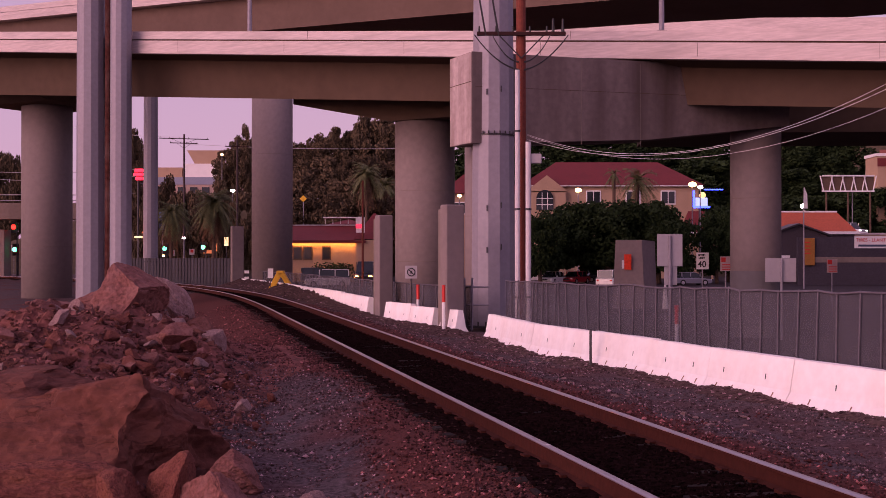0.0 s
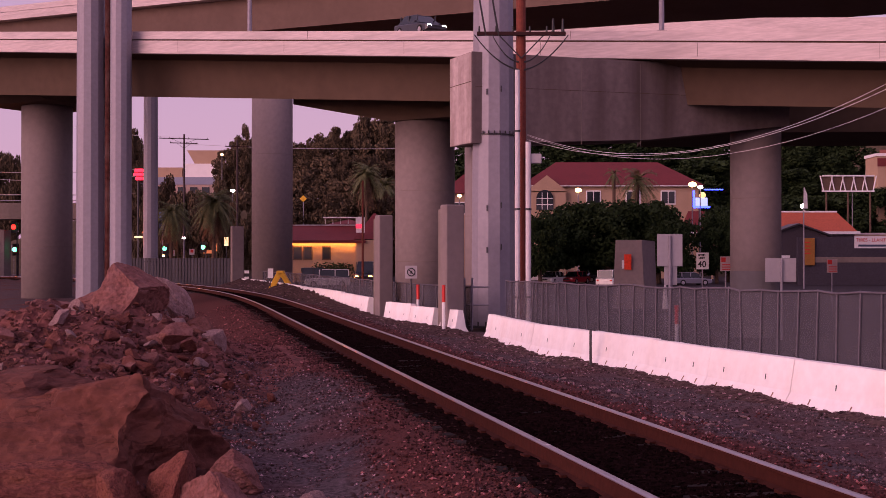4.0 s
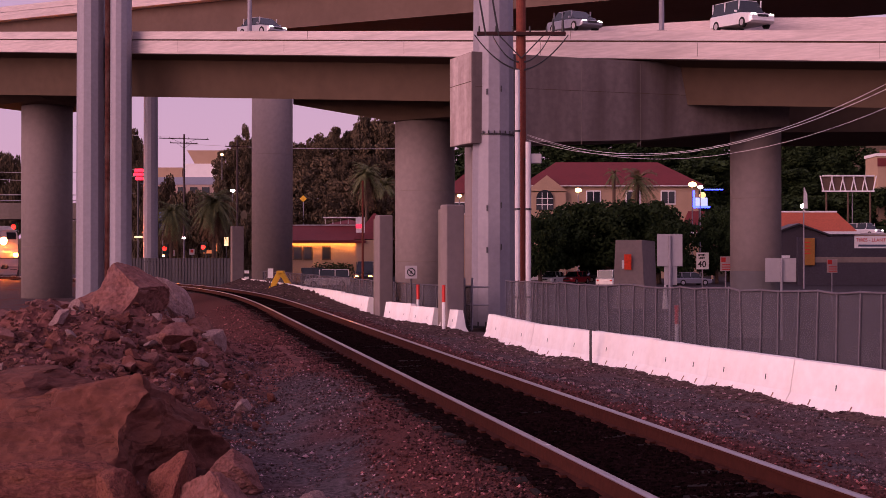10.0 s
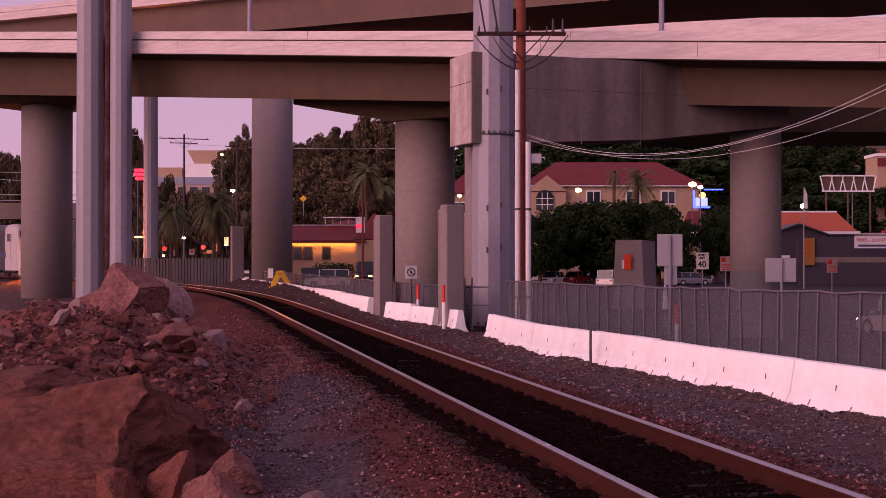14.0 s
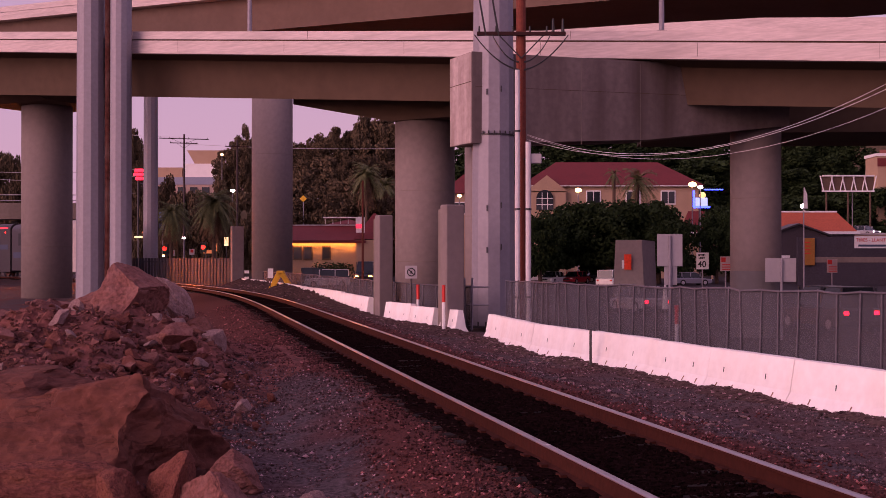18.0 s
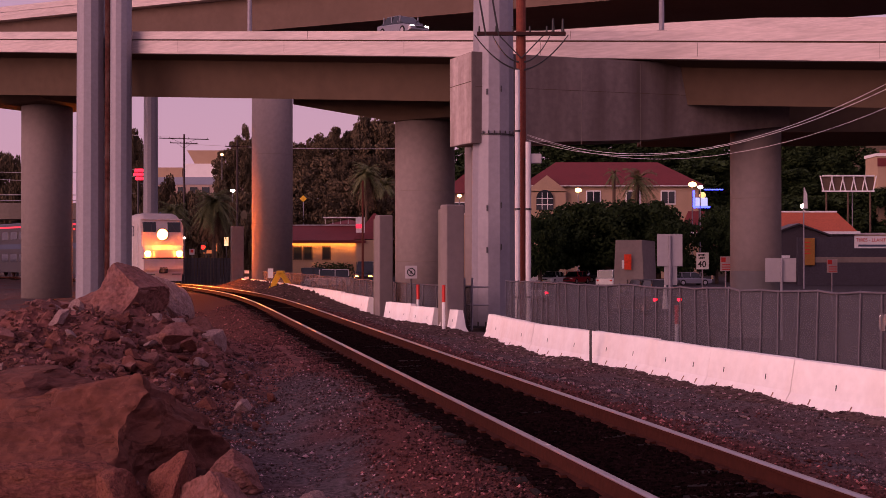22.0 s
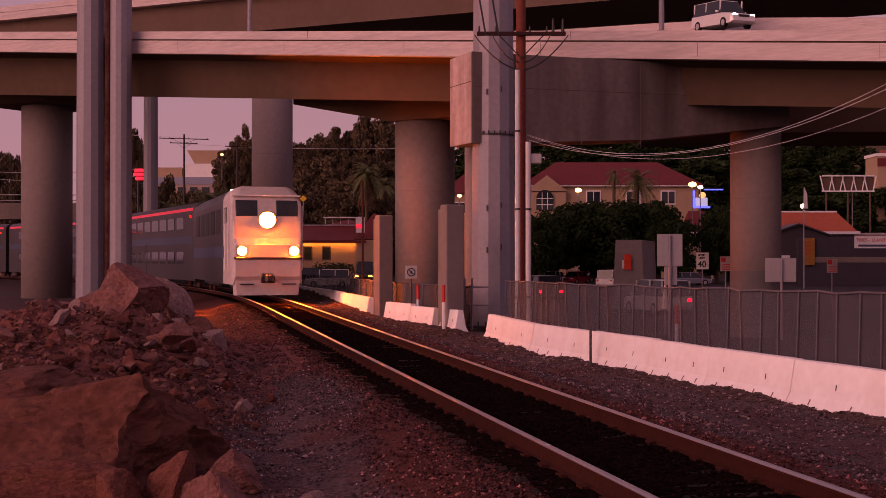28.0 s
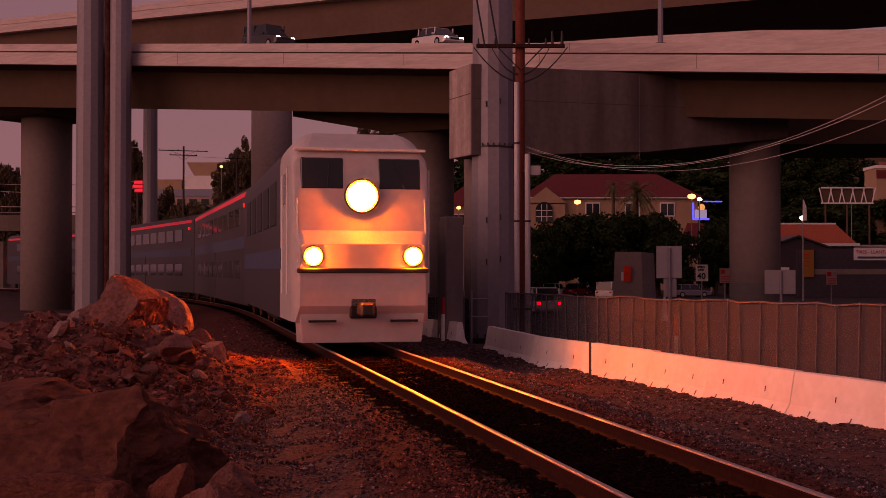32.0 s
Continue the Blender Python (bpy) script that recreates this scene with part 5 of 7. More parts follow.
def motions():
    times = [0, 3, 6, 8, 9.5, 11, 12, 13, 14.5, 16.6] + [17.5 + k * 0.9667 for k in range(16)]
    times[-1] = 32
    walk(LOCO, [(t, car_pose(loco_s(t), 17.5)) for t in times])
    for k, c in enumerate(COACHES):
        walk(c, [(t, car_pose(loco_s(t) + 18.3 + 26.6 * k, 25.9)) for t in times])
    slope = 0.07
    for i, (c, rows) in enumerate(MOVING_RAMP):
        (t0, u0), (t1, u1) = rows[0], rows[1]
        (t2, u2), (t3, u3) = rows[-2], rows[-1]
        v0, v1 = (u1 - u0) / (t1 - t0), (u3 - u2) / (t3 - t2)
        full = [(0, -26 - 7 * i)] * (t0 > 0.1) + rows + [(32, 76 + 6.5 * i)] * (t3 < 31.9)
        if t0 > 2:
            full.insert(1, (t0 - 1.0, min(u0 - v0, -16)))
        if t3 < 30.5:
            full.insert(-1, (t3 + 1.0, max(u3 + v1, 68)))
        walk(c, [(t, Matrix.Translation(lane_at(u + 0.9 - 0.02 * u)) @ Matrix.Rotation(-radians(44 + 26 * max(-0.4, min(1.3, u / 44))), 4, "Z") @ Matrix.Rotation(slope, 4, "Y")) for t, u in full])
    for c, rows in MOVING_ROAD:
        (t0, u0), (t1, u1) = rows[0], rows[1]
        (t2, u2), (t3, u3) = rows[-2], rows[-1]
        v0, v1 = (u1 - u0) / (t1 - t0), (u3 - u2) / (t3 - t2)
        full = [(0, max(-34, u0 - v0 * t0)), (t0 - 2, u0 - v0 * 2)] + rows + [(min(31.5, t3 + 3), u3 + v1 * 2.4), (32, u3 + v1 * 3)]
        walk(c, [(t, Matrix.Translation((22.1 - 0.2918 * u, 32.6 + 0.9565 * u, -1.28)) @ Matrix.Rotation(radians(107), 4, "Z")) for t, u in full])
    for i, (c, t) in enumerate(MOVING_UPPER):
        stops = [(t + k, 58.3 + 2.6 * k) for k in (-2, -1, 0, 1, 2, 3)]
        stops = [(0, 58.3 + 2.6 * (stops[0][0] - t))] * (stops[0][0] > 0.05) + [q for q in stops if q[0] >= 0] + [(32, 76 + 5 * i)]
        if stops[0][0] > 0.05:
            stops.insert(0, (0, 58.3 - 2.6 * t))
        walk(c, [(a, pose(x, 171 + 0.25 * (x - 58.3), 4.7, 0, 0, -58)) for a, x in stops])
    for tur, at, start in SIGNALS:
        turns = [(0, 0), (4.2, 0), (4.5, 60), (4.8, 120), (5.1, 180), (19.5, 180), (32, 180)]
        if start:
            turns = [(0, 180), (20.5, 180), (21, 240), (21.5, 300), (22, 360), (32, 360)]
        walk(tur, [(t, pose(*at, 0, 0, a)) for t, a in turns])


# ---- trees ----
def leaf_cloud(bm, centre, radius, n, size, rnd, flat=1.0):
    for k in range(n):
        d = Vector((rnd.gauss(0, 1), rnd.gauss(0, 1), rnd.gauss(0, 1))).normalized() * radius * rnd.uniform(0.55, 1.05)
        c = Vector(centre) + Vector((d.x, d.y, d.z * flat))
        a = Vector((rnd.uniform(-1, 1), rnd.uniform(-1, 1), rnd.uniform(-1, 1))).normalized() * size * rnd.uniform(0.6, 1.3)
        b = a.cross(Vector((rnd.uniform(-1, 1), rnd.uniform(-1, 1), rnd.uniform(-1, 1)))).normalized() * size * 0.6
        bm.faces.new([bm.verts.new(c + q) for q in (a, b, -a, -b)])


def tree(seed, h, w, leaf, label, clumps=26, leaves=60, size=0.3, trunk=0.35, low=0.3, name="tree"):
    e = thing(name, Matrix(), label, "tree", "trees behind the road")
    rnd = random.Random(seed)
    bm = rod((0, 0, -1), (0.1, 0, h * 0.55), trunk, trunk * 0.55, 9)
    for k in range(7):
        a = rnd.uniform(0, 6.28)
        z = h * rnd.uniform(low * 0.8, 0.55)
        rod((0.05, 0, z), (math.cos(a) * w * 0.6, math.sin(a) * w * 0.6, z + h * rnd.uniform(0.12, 0.3)), trunk * 0.4, trunk * 0.12, 6, bm)
    part("trunk", bm, BARK, e)
    bm = bmesh.new()
    for k in range(clumps):
        a, r, z = rnd.uniform(0, 6.28), w * math.sqrt(rnd.random()), rnd.uniform(low, 0.93)
        shrink = math.sqrt(max(0.08, 1 - abs((z - (low + 0.97) / 2) / ((0.97 - low) / 2 + 0.04)) ** 2))
        leaf_cloud(bm, (math.cos(a) * r * shrink, math.sin(a) * r * shrink, z * h), w * rnd.uniform(0.2, 0.36), leaves, size, rnd, 0.75)
    part("crown", bm, leaf, e)
    return e


def palm(seed, x, y, z0, h, label, frond=2.2, count=80, skirt=36):
    e = thing("palm_tree", Matrix.Translation((x, y, z0)), label, "palm tree")
    rnd = random.Random(seed)
    part("trunk", rod((0, 0, 0), (0.1, 0, h), 0.28, 0.2, 10), BARK, e)
    for name, mat, n, lo, hi, reach in (("fronds", PALM, count, -0.7, 1.15, 1.0), ("dead_fronds", DRY_PALM, skirt, -1.5, -0.8, 0.8)):
        bm = bmesh.new()
        for k in range(n):
            a, up, f = rnd.uniform(0, 6.28), rnd.uniform(lo, hi), frond * reach * rnd.uniform(0.75, 1.1)
            d = Vector((math.cos(a), math.sin(a), 0))
            pts = []
            for i in range(6):
                u = i / 5
                pts.append(Vector((0.1, 0, h)) + d * f * u * (1 - 0.3 * min(abs(up), 1.6)) + Vector((0, 0, f * (up * u - 0.65 * u * u))))
            sidev = Vector((-d.y, d.x, 0))
            for i in range(5):
                for sgn in (-1, 1):
                    for q in range(3):
                        c = pts[i].lerp(pts[i + 1], q / 3)
                        tip = c + sidev * sgn * f * 0.2 * (1 - 0.5 * i / 5) + (pts[i + 1] - pts[i]) * 0.6 - Vector((0, 0, 0.2))
                        bm.faces.new([bm.verts.new(v) for v in (c, tip, c + (pts[i + 1] - pts[i]) * 0.2)])
        part(name, bm, mat, e, "hanging brown dead fronds" if mat is DRY_PALM else "")
    return e


DRY_PALM = material("dry_palm_frond", (0.15, 0.09, 0.055), 0.85, grain=3, spread=0.4, bump=0)
T = [tree(1, 12, 4.2, LEAF_FAR, "broad dark evergreen tree on the far slope", 60, 190, 0.27, low=0.1), tree(2, 15, 3.6, LEAF_FAR, "tall ragged eucalyptus on the far slope", 30, 150, 0.27, low=0.4),
     tree(3, 10, 4.6, LEAF_FAR, "spreading dark tree on the far slope", 56, 190, 0.27, low=0.1), tree(4, 8, 3.6, LEAF, "dense green street tree", 64, 120, 0.22, low=0.2),
     tree(6, 11, 4.4, LEAF, "broad dark green tree on the far slope", 58, 190, 0.27, low=0.1), tree(7, 12, 4.2, LEAF, "tall dark green tree on the far slope", 58, 190, 0.27, low=0.1)]


TREE_ROWS = [
    (2, -54.6, 314.3, 17.4, 1.14, 1.4, 0.7),
    (0, -52.0, 314.3, 17.6, 1.27, 0.6, 0.6),
    (0, -49.6, 314.3, 17.7, 1.18, 2.4, 0.55),
    (2, -54.1, 314.3, 17.4, 0.63, 0.9, 0.8),
    (0, -49.1, 314.3, 17.7, 0.62, 0.4, 0.7),
    (0, -28.7, 244.4, 13.5, 0.72, 2.4, 1.0),
    (2, -26.6, 244.4, 13.5, 0.93, 5.5, 1.0),
    (0, -24.7, 244.4, 13.5, 0.84, 4.8, 1.0),
    (2, -22.7, 244.4, 13.5, 1.05, 4.6, 1.0),
    (0, -20.9, 244.4, 13.5, 0.93, 1.3, 1.0),
    (0, -14.9, 244.4, 13.5, 1.09, 3.2, 1.0),
    (2, -12.9, 244.4, 13.5, 1.34, 1.7, 1.0),
    (0, -10.4, 244.4, 13.5, 1.17, 1.0, 1.0),
    (2, -16.0, 244.4, 13.5, 1.16, 0.6, 1.0),
    (1, -19.8, 244.4, 13.5, 0.97, 1.3, 0.8),
    (1, -17.3, 244.4, 13.5, 0.97, 5.6, 0.8),
    (2, -27.0, 229.2, 8.3, 0.86, 1.2, 1.2),
    (2, -24.5, 229.2, 8.3, 0.99, 5.2, 1.2),
    (2, -22.0, 229.2, 8.3, 1.04, 3.6, 1.2),
    (2, -19.5, 229.2, 8.3, 0.94, 1.1, 1.2),
    (2, -17.0, 229.2, 8.3, 0.99, 5.7, 1.2),
    (2, -14.5, 229.2, 8.3, 1.06, 1.8, 1.2),
    (2, -12.0, 229.2, 8.3, 0.85, 3.1, 1.2),
    (2, -9.5, 229.2, 8.3, 0.96, 1.7, 1.2),
    (2, -25.4, 215.7, 1.1, 1.24, 1.8, 1.2),
    (0, -22.8, 215.7, 1.1, 1.04, 2.8, 1.2),
    (2, -20.3, 215.7, 1.1, 1.17, 3.9, 1.2),
    (2, -17.7, 215.7, 1.1, 1.24, 4.0, 1.2),
    (0, -15.2, 215.7, 1.1, 0.99, 1.2, 1.2),
    (2, -12.6, 215.7, 1.1, 1.22, 2.1, 1.2),
    (2, -10.1, 215.7, 1.1, 1.15, 1.2, 1.2),
    (2, -24.0, 203.7, -1.5, 1.11, 0.4, 1.3),
    (0, -21.4, 203.7, -1.5, 0.90, 3.5, 1.3),
    (0, -18.8, 203.7, -1.5, 0.92, 5.6, 1.3),
    (2, -16.2, 203.7, -1.5, 1.05, 0.3, 1.3),
    (0, -13.6, 203.7, -1.5, 0.82, 5.7, 1.3),
    (2, -11.0, 203.7, -1.5, 1.12, 1.7, 1.3),
    (0, -8.4, 203.7, -1.5, 0.84, 2.5, 1.3),
    (0, 3.1, 244.4, 13.5, 0.82, 3.7, 1.2),
    (2, 6.4, 244.4, 13.5, 1.01, 1.8, 1.2),
    (0, 9.8, 244.4, 13.5, 0.97, 2.7, 1.2),
    (2, 13.1, 244.4, 13.5, 1.18, 2.3, 1.2),
    (0, 16.4, 244.4, 13.5, 0.81, 2.0, 1.2),
    (2, 19.8, 244.4, 13.5, 1.21, 0.3, 1.2),
    (0, 23.1, 244.4, 13.5, 0.97, 4.7, 1.2),
    (2, 26.4, 244.4, 13.5, 1.12, 1.7, 1.2),
    (0, 29.8, 244.4, 13.5, 0.99, 5.9, 1.2),
    (2, 33.1, 244.4, 13.5, 1.11, 1.2, 1.2),
    (0, 36.4, 244.4, 13.5, 0.99, 0.3, 1.2),
    (2, 39.8, 244.4, 13.5, 1.17, 4.1, 1.2),
    (0, 43.1, 244.4, 13.5, 0.98, 0.2, 1.2),
    (2, 46.4, 244.4, 13.5, 1.09, 1.5, 1.2),
    (0, 49.8, 244.4, 13.5, 0.81, 0.7, 1.2),
    (2, 53.1, 244.4, 13.5, 1.08, 4.6, 1.2),
    (0, 56.4, 244.4, 13.5, 0.92, 5.9, 1.2),
    (0, 2.9, 224.5, 5.7, 0.96, 1.5, 1.3),
    (2, 6.3, 224.5, 5.7, 1.17, 0.2, 1.3),
    (0, 9.8, 224.5, 5.7, 0.97, 1.5, 1.3),
    (2, 13.3, 224.5, 5.7, 1.06, 5.0, 1.3),
    (0, 16.7, 224.5, 5.7, 0.96, 0.2, 1.3),
    (2, 20.2, 224.5, 5.7, 1.21, 1.5, 1.3),
    (0, 23.7, 224.5, 5.7, 1.02, 1.4, 1.3),
    (2, 27.1, 224.5, 5.7, 1.06, 0.9, 1.3),
    (0, 30.6, 224.5, 5.7, 1.05, 5.6, 1.3),
    (2, 34.1, 224.5, 5.7, 1.13, 5.9, 1.3),
    (0, 37.6, 224.5, 5.7, 0.98, 5.4, 1.3),
    (2, 41.0, 224.5, 5.7, 1.11, 4.7, 1.3),
    (0, 44.5, 224.5, 5.7, 0.91, 3.0, 1.3),
    (2, 48.0, 224.5, 5.7, 1.25, 1.3, 1.3),
    (0, 51.4, 224.5, 5.7, 0.88, 5.4, 1.3),
    (0, 66.8, 244.4, 13.5, 0.90, 2.0, 1.1),
    (2, 69.2, 244.4, 13.5, 1.12, 4.8, 1.1),
    (0, 71.7, 244.4, 13.5, 0.94, 4.9, 1.1),
    (2, 74.1, 244.4, 13.5, 1.14, 3.9, 1.1),
    (0, 76.6, 244.4, 13.5, 0.93, 1.6, 1.1),
    (2, 79.0, 244.4, 13.5, 1.08, 5.7, 1.1),
    (0, 81.4, 244.4, 13.5, 0.53, 0.4, 1.1),
    (0, 62.0, 226.8, 7.0, 0.77, 5.8, 1.2),
    (2, 64.4, 226.8, 7.0, 1.00, 0.3, 1.2),
    (0, 66.9, 226.8, 7.0, 0.79, 0.8, 1.2),
    (2, 69.4, 226.8, 7.0, 0.93, 4.0, 1.2),
    (0, 71.9, 226.8, 7.0, 0.96, 1.0, 1.2),
    (2, 74.3, 226.8, 7.0, 0.72, 3.4, 1.2),
    (0, 76.8, 226.8, 7.0, 0.58, 5.6, 1.2),
    (2, 79.3, 226.8, 7.0, 0.82, 0.0, 1.2),
    (0, 81.8, 226.8, 7.0, 0.54, 0.1, 1.2),
    (0, 57.8, 211.5, -0.4, 0.95, 0.7, 1.2),
    (2, 60.3, 211.5, -0.4, 1.15, 4.7, 1.2),
    (0, 62.8, 211.5, -0.4, 0.95, 3.3, 1.2),
    (2, 65.3, 211.5, -0.4, 1.14, 1.2, 1.2),
    (0, 67.8, 211.5, -0.4, 0.98, 2.0, 1.2),
    (2, 70.3, 211.5, -0.4, 1.14, 4.6, 1.2),
    (0, 72.8, 211.5, -0.4, 1.01, 3.2, 1.2),
    (2, 75.3, 211.5, -0.4, 1.30, 0.2, 1.2),
    (0, -48.9, 200.0, -1.5, 1.00, 3.6, 0.6),
    (2, -46.7, 200.0, -1.5, 1.26, 2.9, 0.6),
    (0, -44.4, 200.0, -1.5, 1.10, 5.2, 0.6),
    (2, -42.5, 200.0, -1.5, 1.20, 3.6, 0.6),
    (2, -39.9, 200.0, -1.5, 1.21, 0.8, 0.6),
    (0, -35.6, 200.0, -1.5, 1.05, 2.2, 0.6),
    (2, -32.2, 200.0, -1.5, 1.20, 4.6, 0.6),
    (2, -47.5, 200.0, -1.5, 0.83, 3.1, 0.6),
    (0, -44.0, 200.0, -1.5, 0.69, 0.1, 0.6),
    (2, -35.8, 200.0, -1.5, 0.91, 5.0, 0.6),
    (0, -33.8, 200.0, -1.5, 0.69, 5.0, 0.6),
    (2, -40.8, 200.0, -1.5, 0.78, 0.5, 0.6),
    (2, -68.5, 275.0, 11.0, 1.67, 3.3, 0.35),
    (2, -67.5, 275.0, 11.3, 1.45, 2.3, 0.35),
    (2, -97.4, 275.0, 0.7, 2.11, 4.7, 0.45),
    (2, -95.5, 275.0, 1.3, 1.98, 1.9, 0.45),
    (0, -99.5, 275.0, 0.2, 1.80, 1.4, 0.45),
    (3, 13.4, 146.7, -1.5, 1.07, 2.9, 1.0),
    (3, 17.0, 151.7, -1.5, 1.17, 5.8, 1.1),
    (3, 19.4, 146.7, -1.5, 1.12, 0.6, 1.1),
    (3, 23.2, 151.7, -1.5, 1.19, 0.7, 1.1),
    (3, 25.4, 146.7, -1.5, 1.10, 3.7, 1.0),
    (3, 26.3, 141.9, -1.5, 0.88, 5.3, 0.9),
    (3, 11.1, 141.9, -1.5, 0.92, 3.1, 0.8),
    (3, 32.3, 146.7, -1.5, 0.99, 2.6, 0.7),
    (3, 35.9, 157.1, -1.5, 1.14, 5.1, 0.8),
]
_used = set()
for k, x, y, z, s, turn, wide in TREE_ROWS:
    if x > 0 and y > 200:
        k = 4 if k == 2 else 5
    m = Matrix.Translation((x, y, z)) @ Matrix.Rotation(turn, 4, "Z") @ Matrix.Diagonal((s * wide, s * wide, s, 1))
    if k in _used:
        copy_thing(T[k], m)
    else:
        T[k].matrix_world = m
        _used.add(k)
palm(1, -27.07, 146.67, -1.3, 9.6, "shaggy dark palm by the crossing", 3.0, 150, 60)
palm(5, -33.17, 151.72, -1.3, 8.6, "shaggy dark palm by the crossing", 2.7, 140, 60)
palm(2, -12.36, 200, -1.0, 16.5, "tall palm behind the restaurant", 3.4)
palm(3, -9.9, 209.52, -1.0, 15.0, "tall palm behind the restaurant", 3.2)
palm(4, 25.4, 162.96, -1.3, 13.4, "slender palm before the motel roof", 3.4, 46, 10)
palm(6, 22.4, 163.5, -1.3, 14.2, "slender palm before the motel roof", 1.6, 24, 6)


# ---- distant slope and buildings ----
def hill_z(x, y):
    return -1.4 + (15 * step(205, 245, y) + 12 * step(245, 420, y)) * step(-112, -50, x) + 42 * step(85, 150, x) * step(240, 420, y)


def build_slope():
    bm = bmesh.new()
    rows = []
    for j in range(28):
        y = 200 + j * 9
        rows.append([bm.verts.new((-110 + i * 5, y, hill_z(-110 + i * 5, y) + 0.5 * noise.noise((i * 0.6, j * 0.9, 0)) * (j > 1))) for i in range(70)])
    for a, b in zip(rows, rows[1:]):
        for i in range(69):
            bm.faces.new((a[i], a[i + 1], b[i + 1], b[i]))
    tagged(mesh_ob("hillside", bm, LEAF_FAR, True), "dark scrub covered hillside beyond the road", "hill", kind="structure")


build_slope()


def hip_roof(x0, x1, y0, y1, z0, z1, over=0.5, run=3.0):
    bm = bmesh.new()
    a = [bm.verts.new(v) for v in ((x0 - over, y0 - over, z0), (x1 + over, y0 - over, z0), (x1 + over, y1 + over, z0), (x0 - over, y1 + over, z0))]
    my = (y0 + y1) / 2
    b = [bm.verts.new(v) for v in ((x0 + run, my, z1), (x1 - run, my, z1))]
    bm.faces.new((a[0], a[1], b[1], b[0])), bm.faces.new((a[2], a[3], b[0], b[1])), bm.faces.new((a[3], a[0], b[0])), bm.faces.new((a[1], a[2], b[1])), bm.faces.new(a[::-1])
    return bm


def window_unit(parent, x, y, z, w, h, pane=GLASS, bars=1):
    f = part("window_frame", box(x, y, z, w + 0.2, 0.12, h + 0.2, 0.02), WHITE, parent, "white window frame")
    n = bars + 1
    for k in range(n):
        part("pane", box(x - w / 2 + w * (k + 0.5) / n, y - 0.05, z, w / n * 0.88, 0.06, h * 0.92), pane, f)


def motel():
    x0, x1, y0 = 12.17, 37.67, 183.33
    e = thing("motel", Matrix(), "cream stucco motel with red hipped roof and arched window", "building")
    zt = 12.48
    part("wall", box((x0 + x1) / 2, y0 + 6, (zt - 1.4) / 2, x1 - x0, 12, zt + 1.4), STUCCO, e)
    part("roof", hip_roof(x0, x1, y0, y0 + 12, zt, 16.31, 0.7, 5), RED_ROOF, e, "red tiled hip roof")
    gx = 14.83
    g = part("gable", loft([[(gx - 2.6, yy, zt - 0.9), (gx + 3.4, yy, zt - 0.9), (gx + 0.4, yy, 13.9)] for yy in (y0 - 0.9, y0 + 3)]), STUCCO, e, "cream gable over the arched window")
    part("gable_wall", box(gx + 0.6, y0 - 0.4, (zt - 2.4) / 2, 5.2, 0.8, zt + 0.2), STUCCO, e)
    ring = [(gx + 0.1 + 1.25 * math.cos(a * math.pi / 12), 0, 10.48 + 1.25 * math.sin(a * math.pi / 12)) for a in range(13)] + [(gx - 1.15, 0, 8.81), (gx + 1.35, 0, 8.81)]
    part("arched_window", loft([[(x, y0 - 1.0, z) for x, y, z in ring], [(x, y0 - 0.7, z) for x, y, z in ring]]), GLASS, e, "arched window with white bars")
    for dx in (-0.4, 0.4):
        part("glazing_bar", box(gx + 0.1 + dx, y0 - 1.02, 10.06, 0.09, 0.06, 2.6), WHITE, e)
    for z in (10.48, 9.56):
        part("glazing_bar", box(gx + 0.1, y0 - 1.02, z, 2.4, 0.06, 0.09), WHITE, e)
    for wx in (22.17, 33.17, 28):
        window_unit(e, wx, y0 - 0.05, 10.65, 2.0, 1.9, bars=1)
    for wx in (18.42, 22.17, 33.17):
        window_unit(e, wx, y0 - 0.05, 6.48, 1.8, 1.7)
    part("cornice", box((x0 + x1) / 2, y0 - 0.3, zt - 0.12, x1 - x0 + 0.8, 0.6, 0.16), WHITE, e)
    part("wing_wall", box(6, y0 + 8, (11.4 - 1.4) / 2, 12, 10, 12.8), STUCCO, e)
    part("wing_roof", hip_roof(0, 12, y0 + 3, y0 + 13, 11.4, 15.2, 0.6, 4), RED_ROOF, e, "red tiled roof of the wing")
    for wx in (2.4, 6.0):
        window_unit(e, wx, y0 + 2.95, 9.2, 1.8, 1.7)
    part("porch_roof", hip_roof(35.08, 39, y0 - 4, y0 - 0.5, 5.48, 8.56, 0.3, 0.6), RED_ROOF, e)
    part("porch_fascia", box(37, y0 - 4.2, 5.31, 4.4, 0.2, 0.3), WHITE, e)
    for wx in (35.33, 38.83):
        part("porch_post", rod((wx, y0 - 4, -1.3), (wx, y0 - 4, 5.31), 0.15, n=10), STUCCO, e)


motel()


EAVE_LAMP = light_material("eave_lamp", (1.0, 0.42, 0.1), 60)


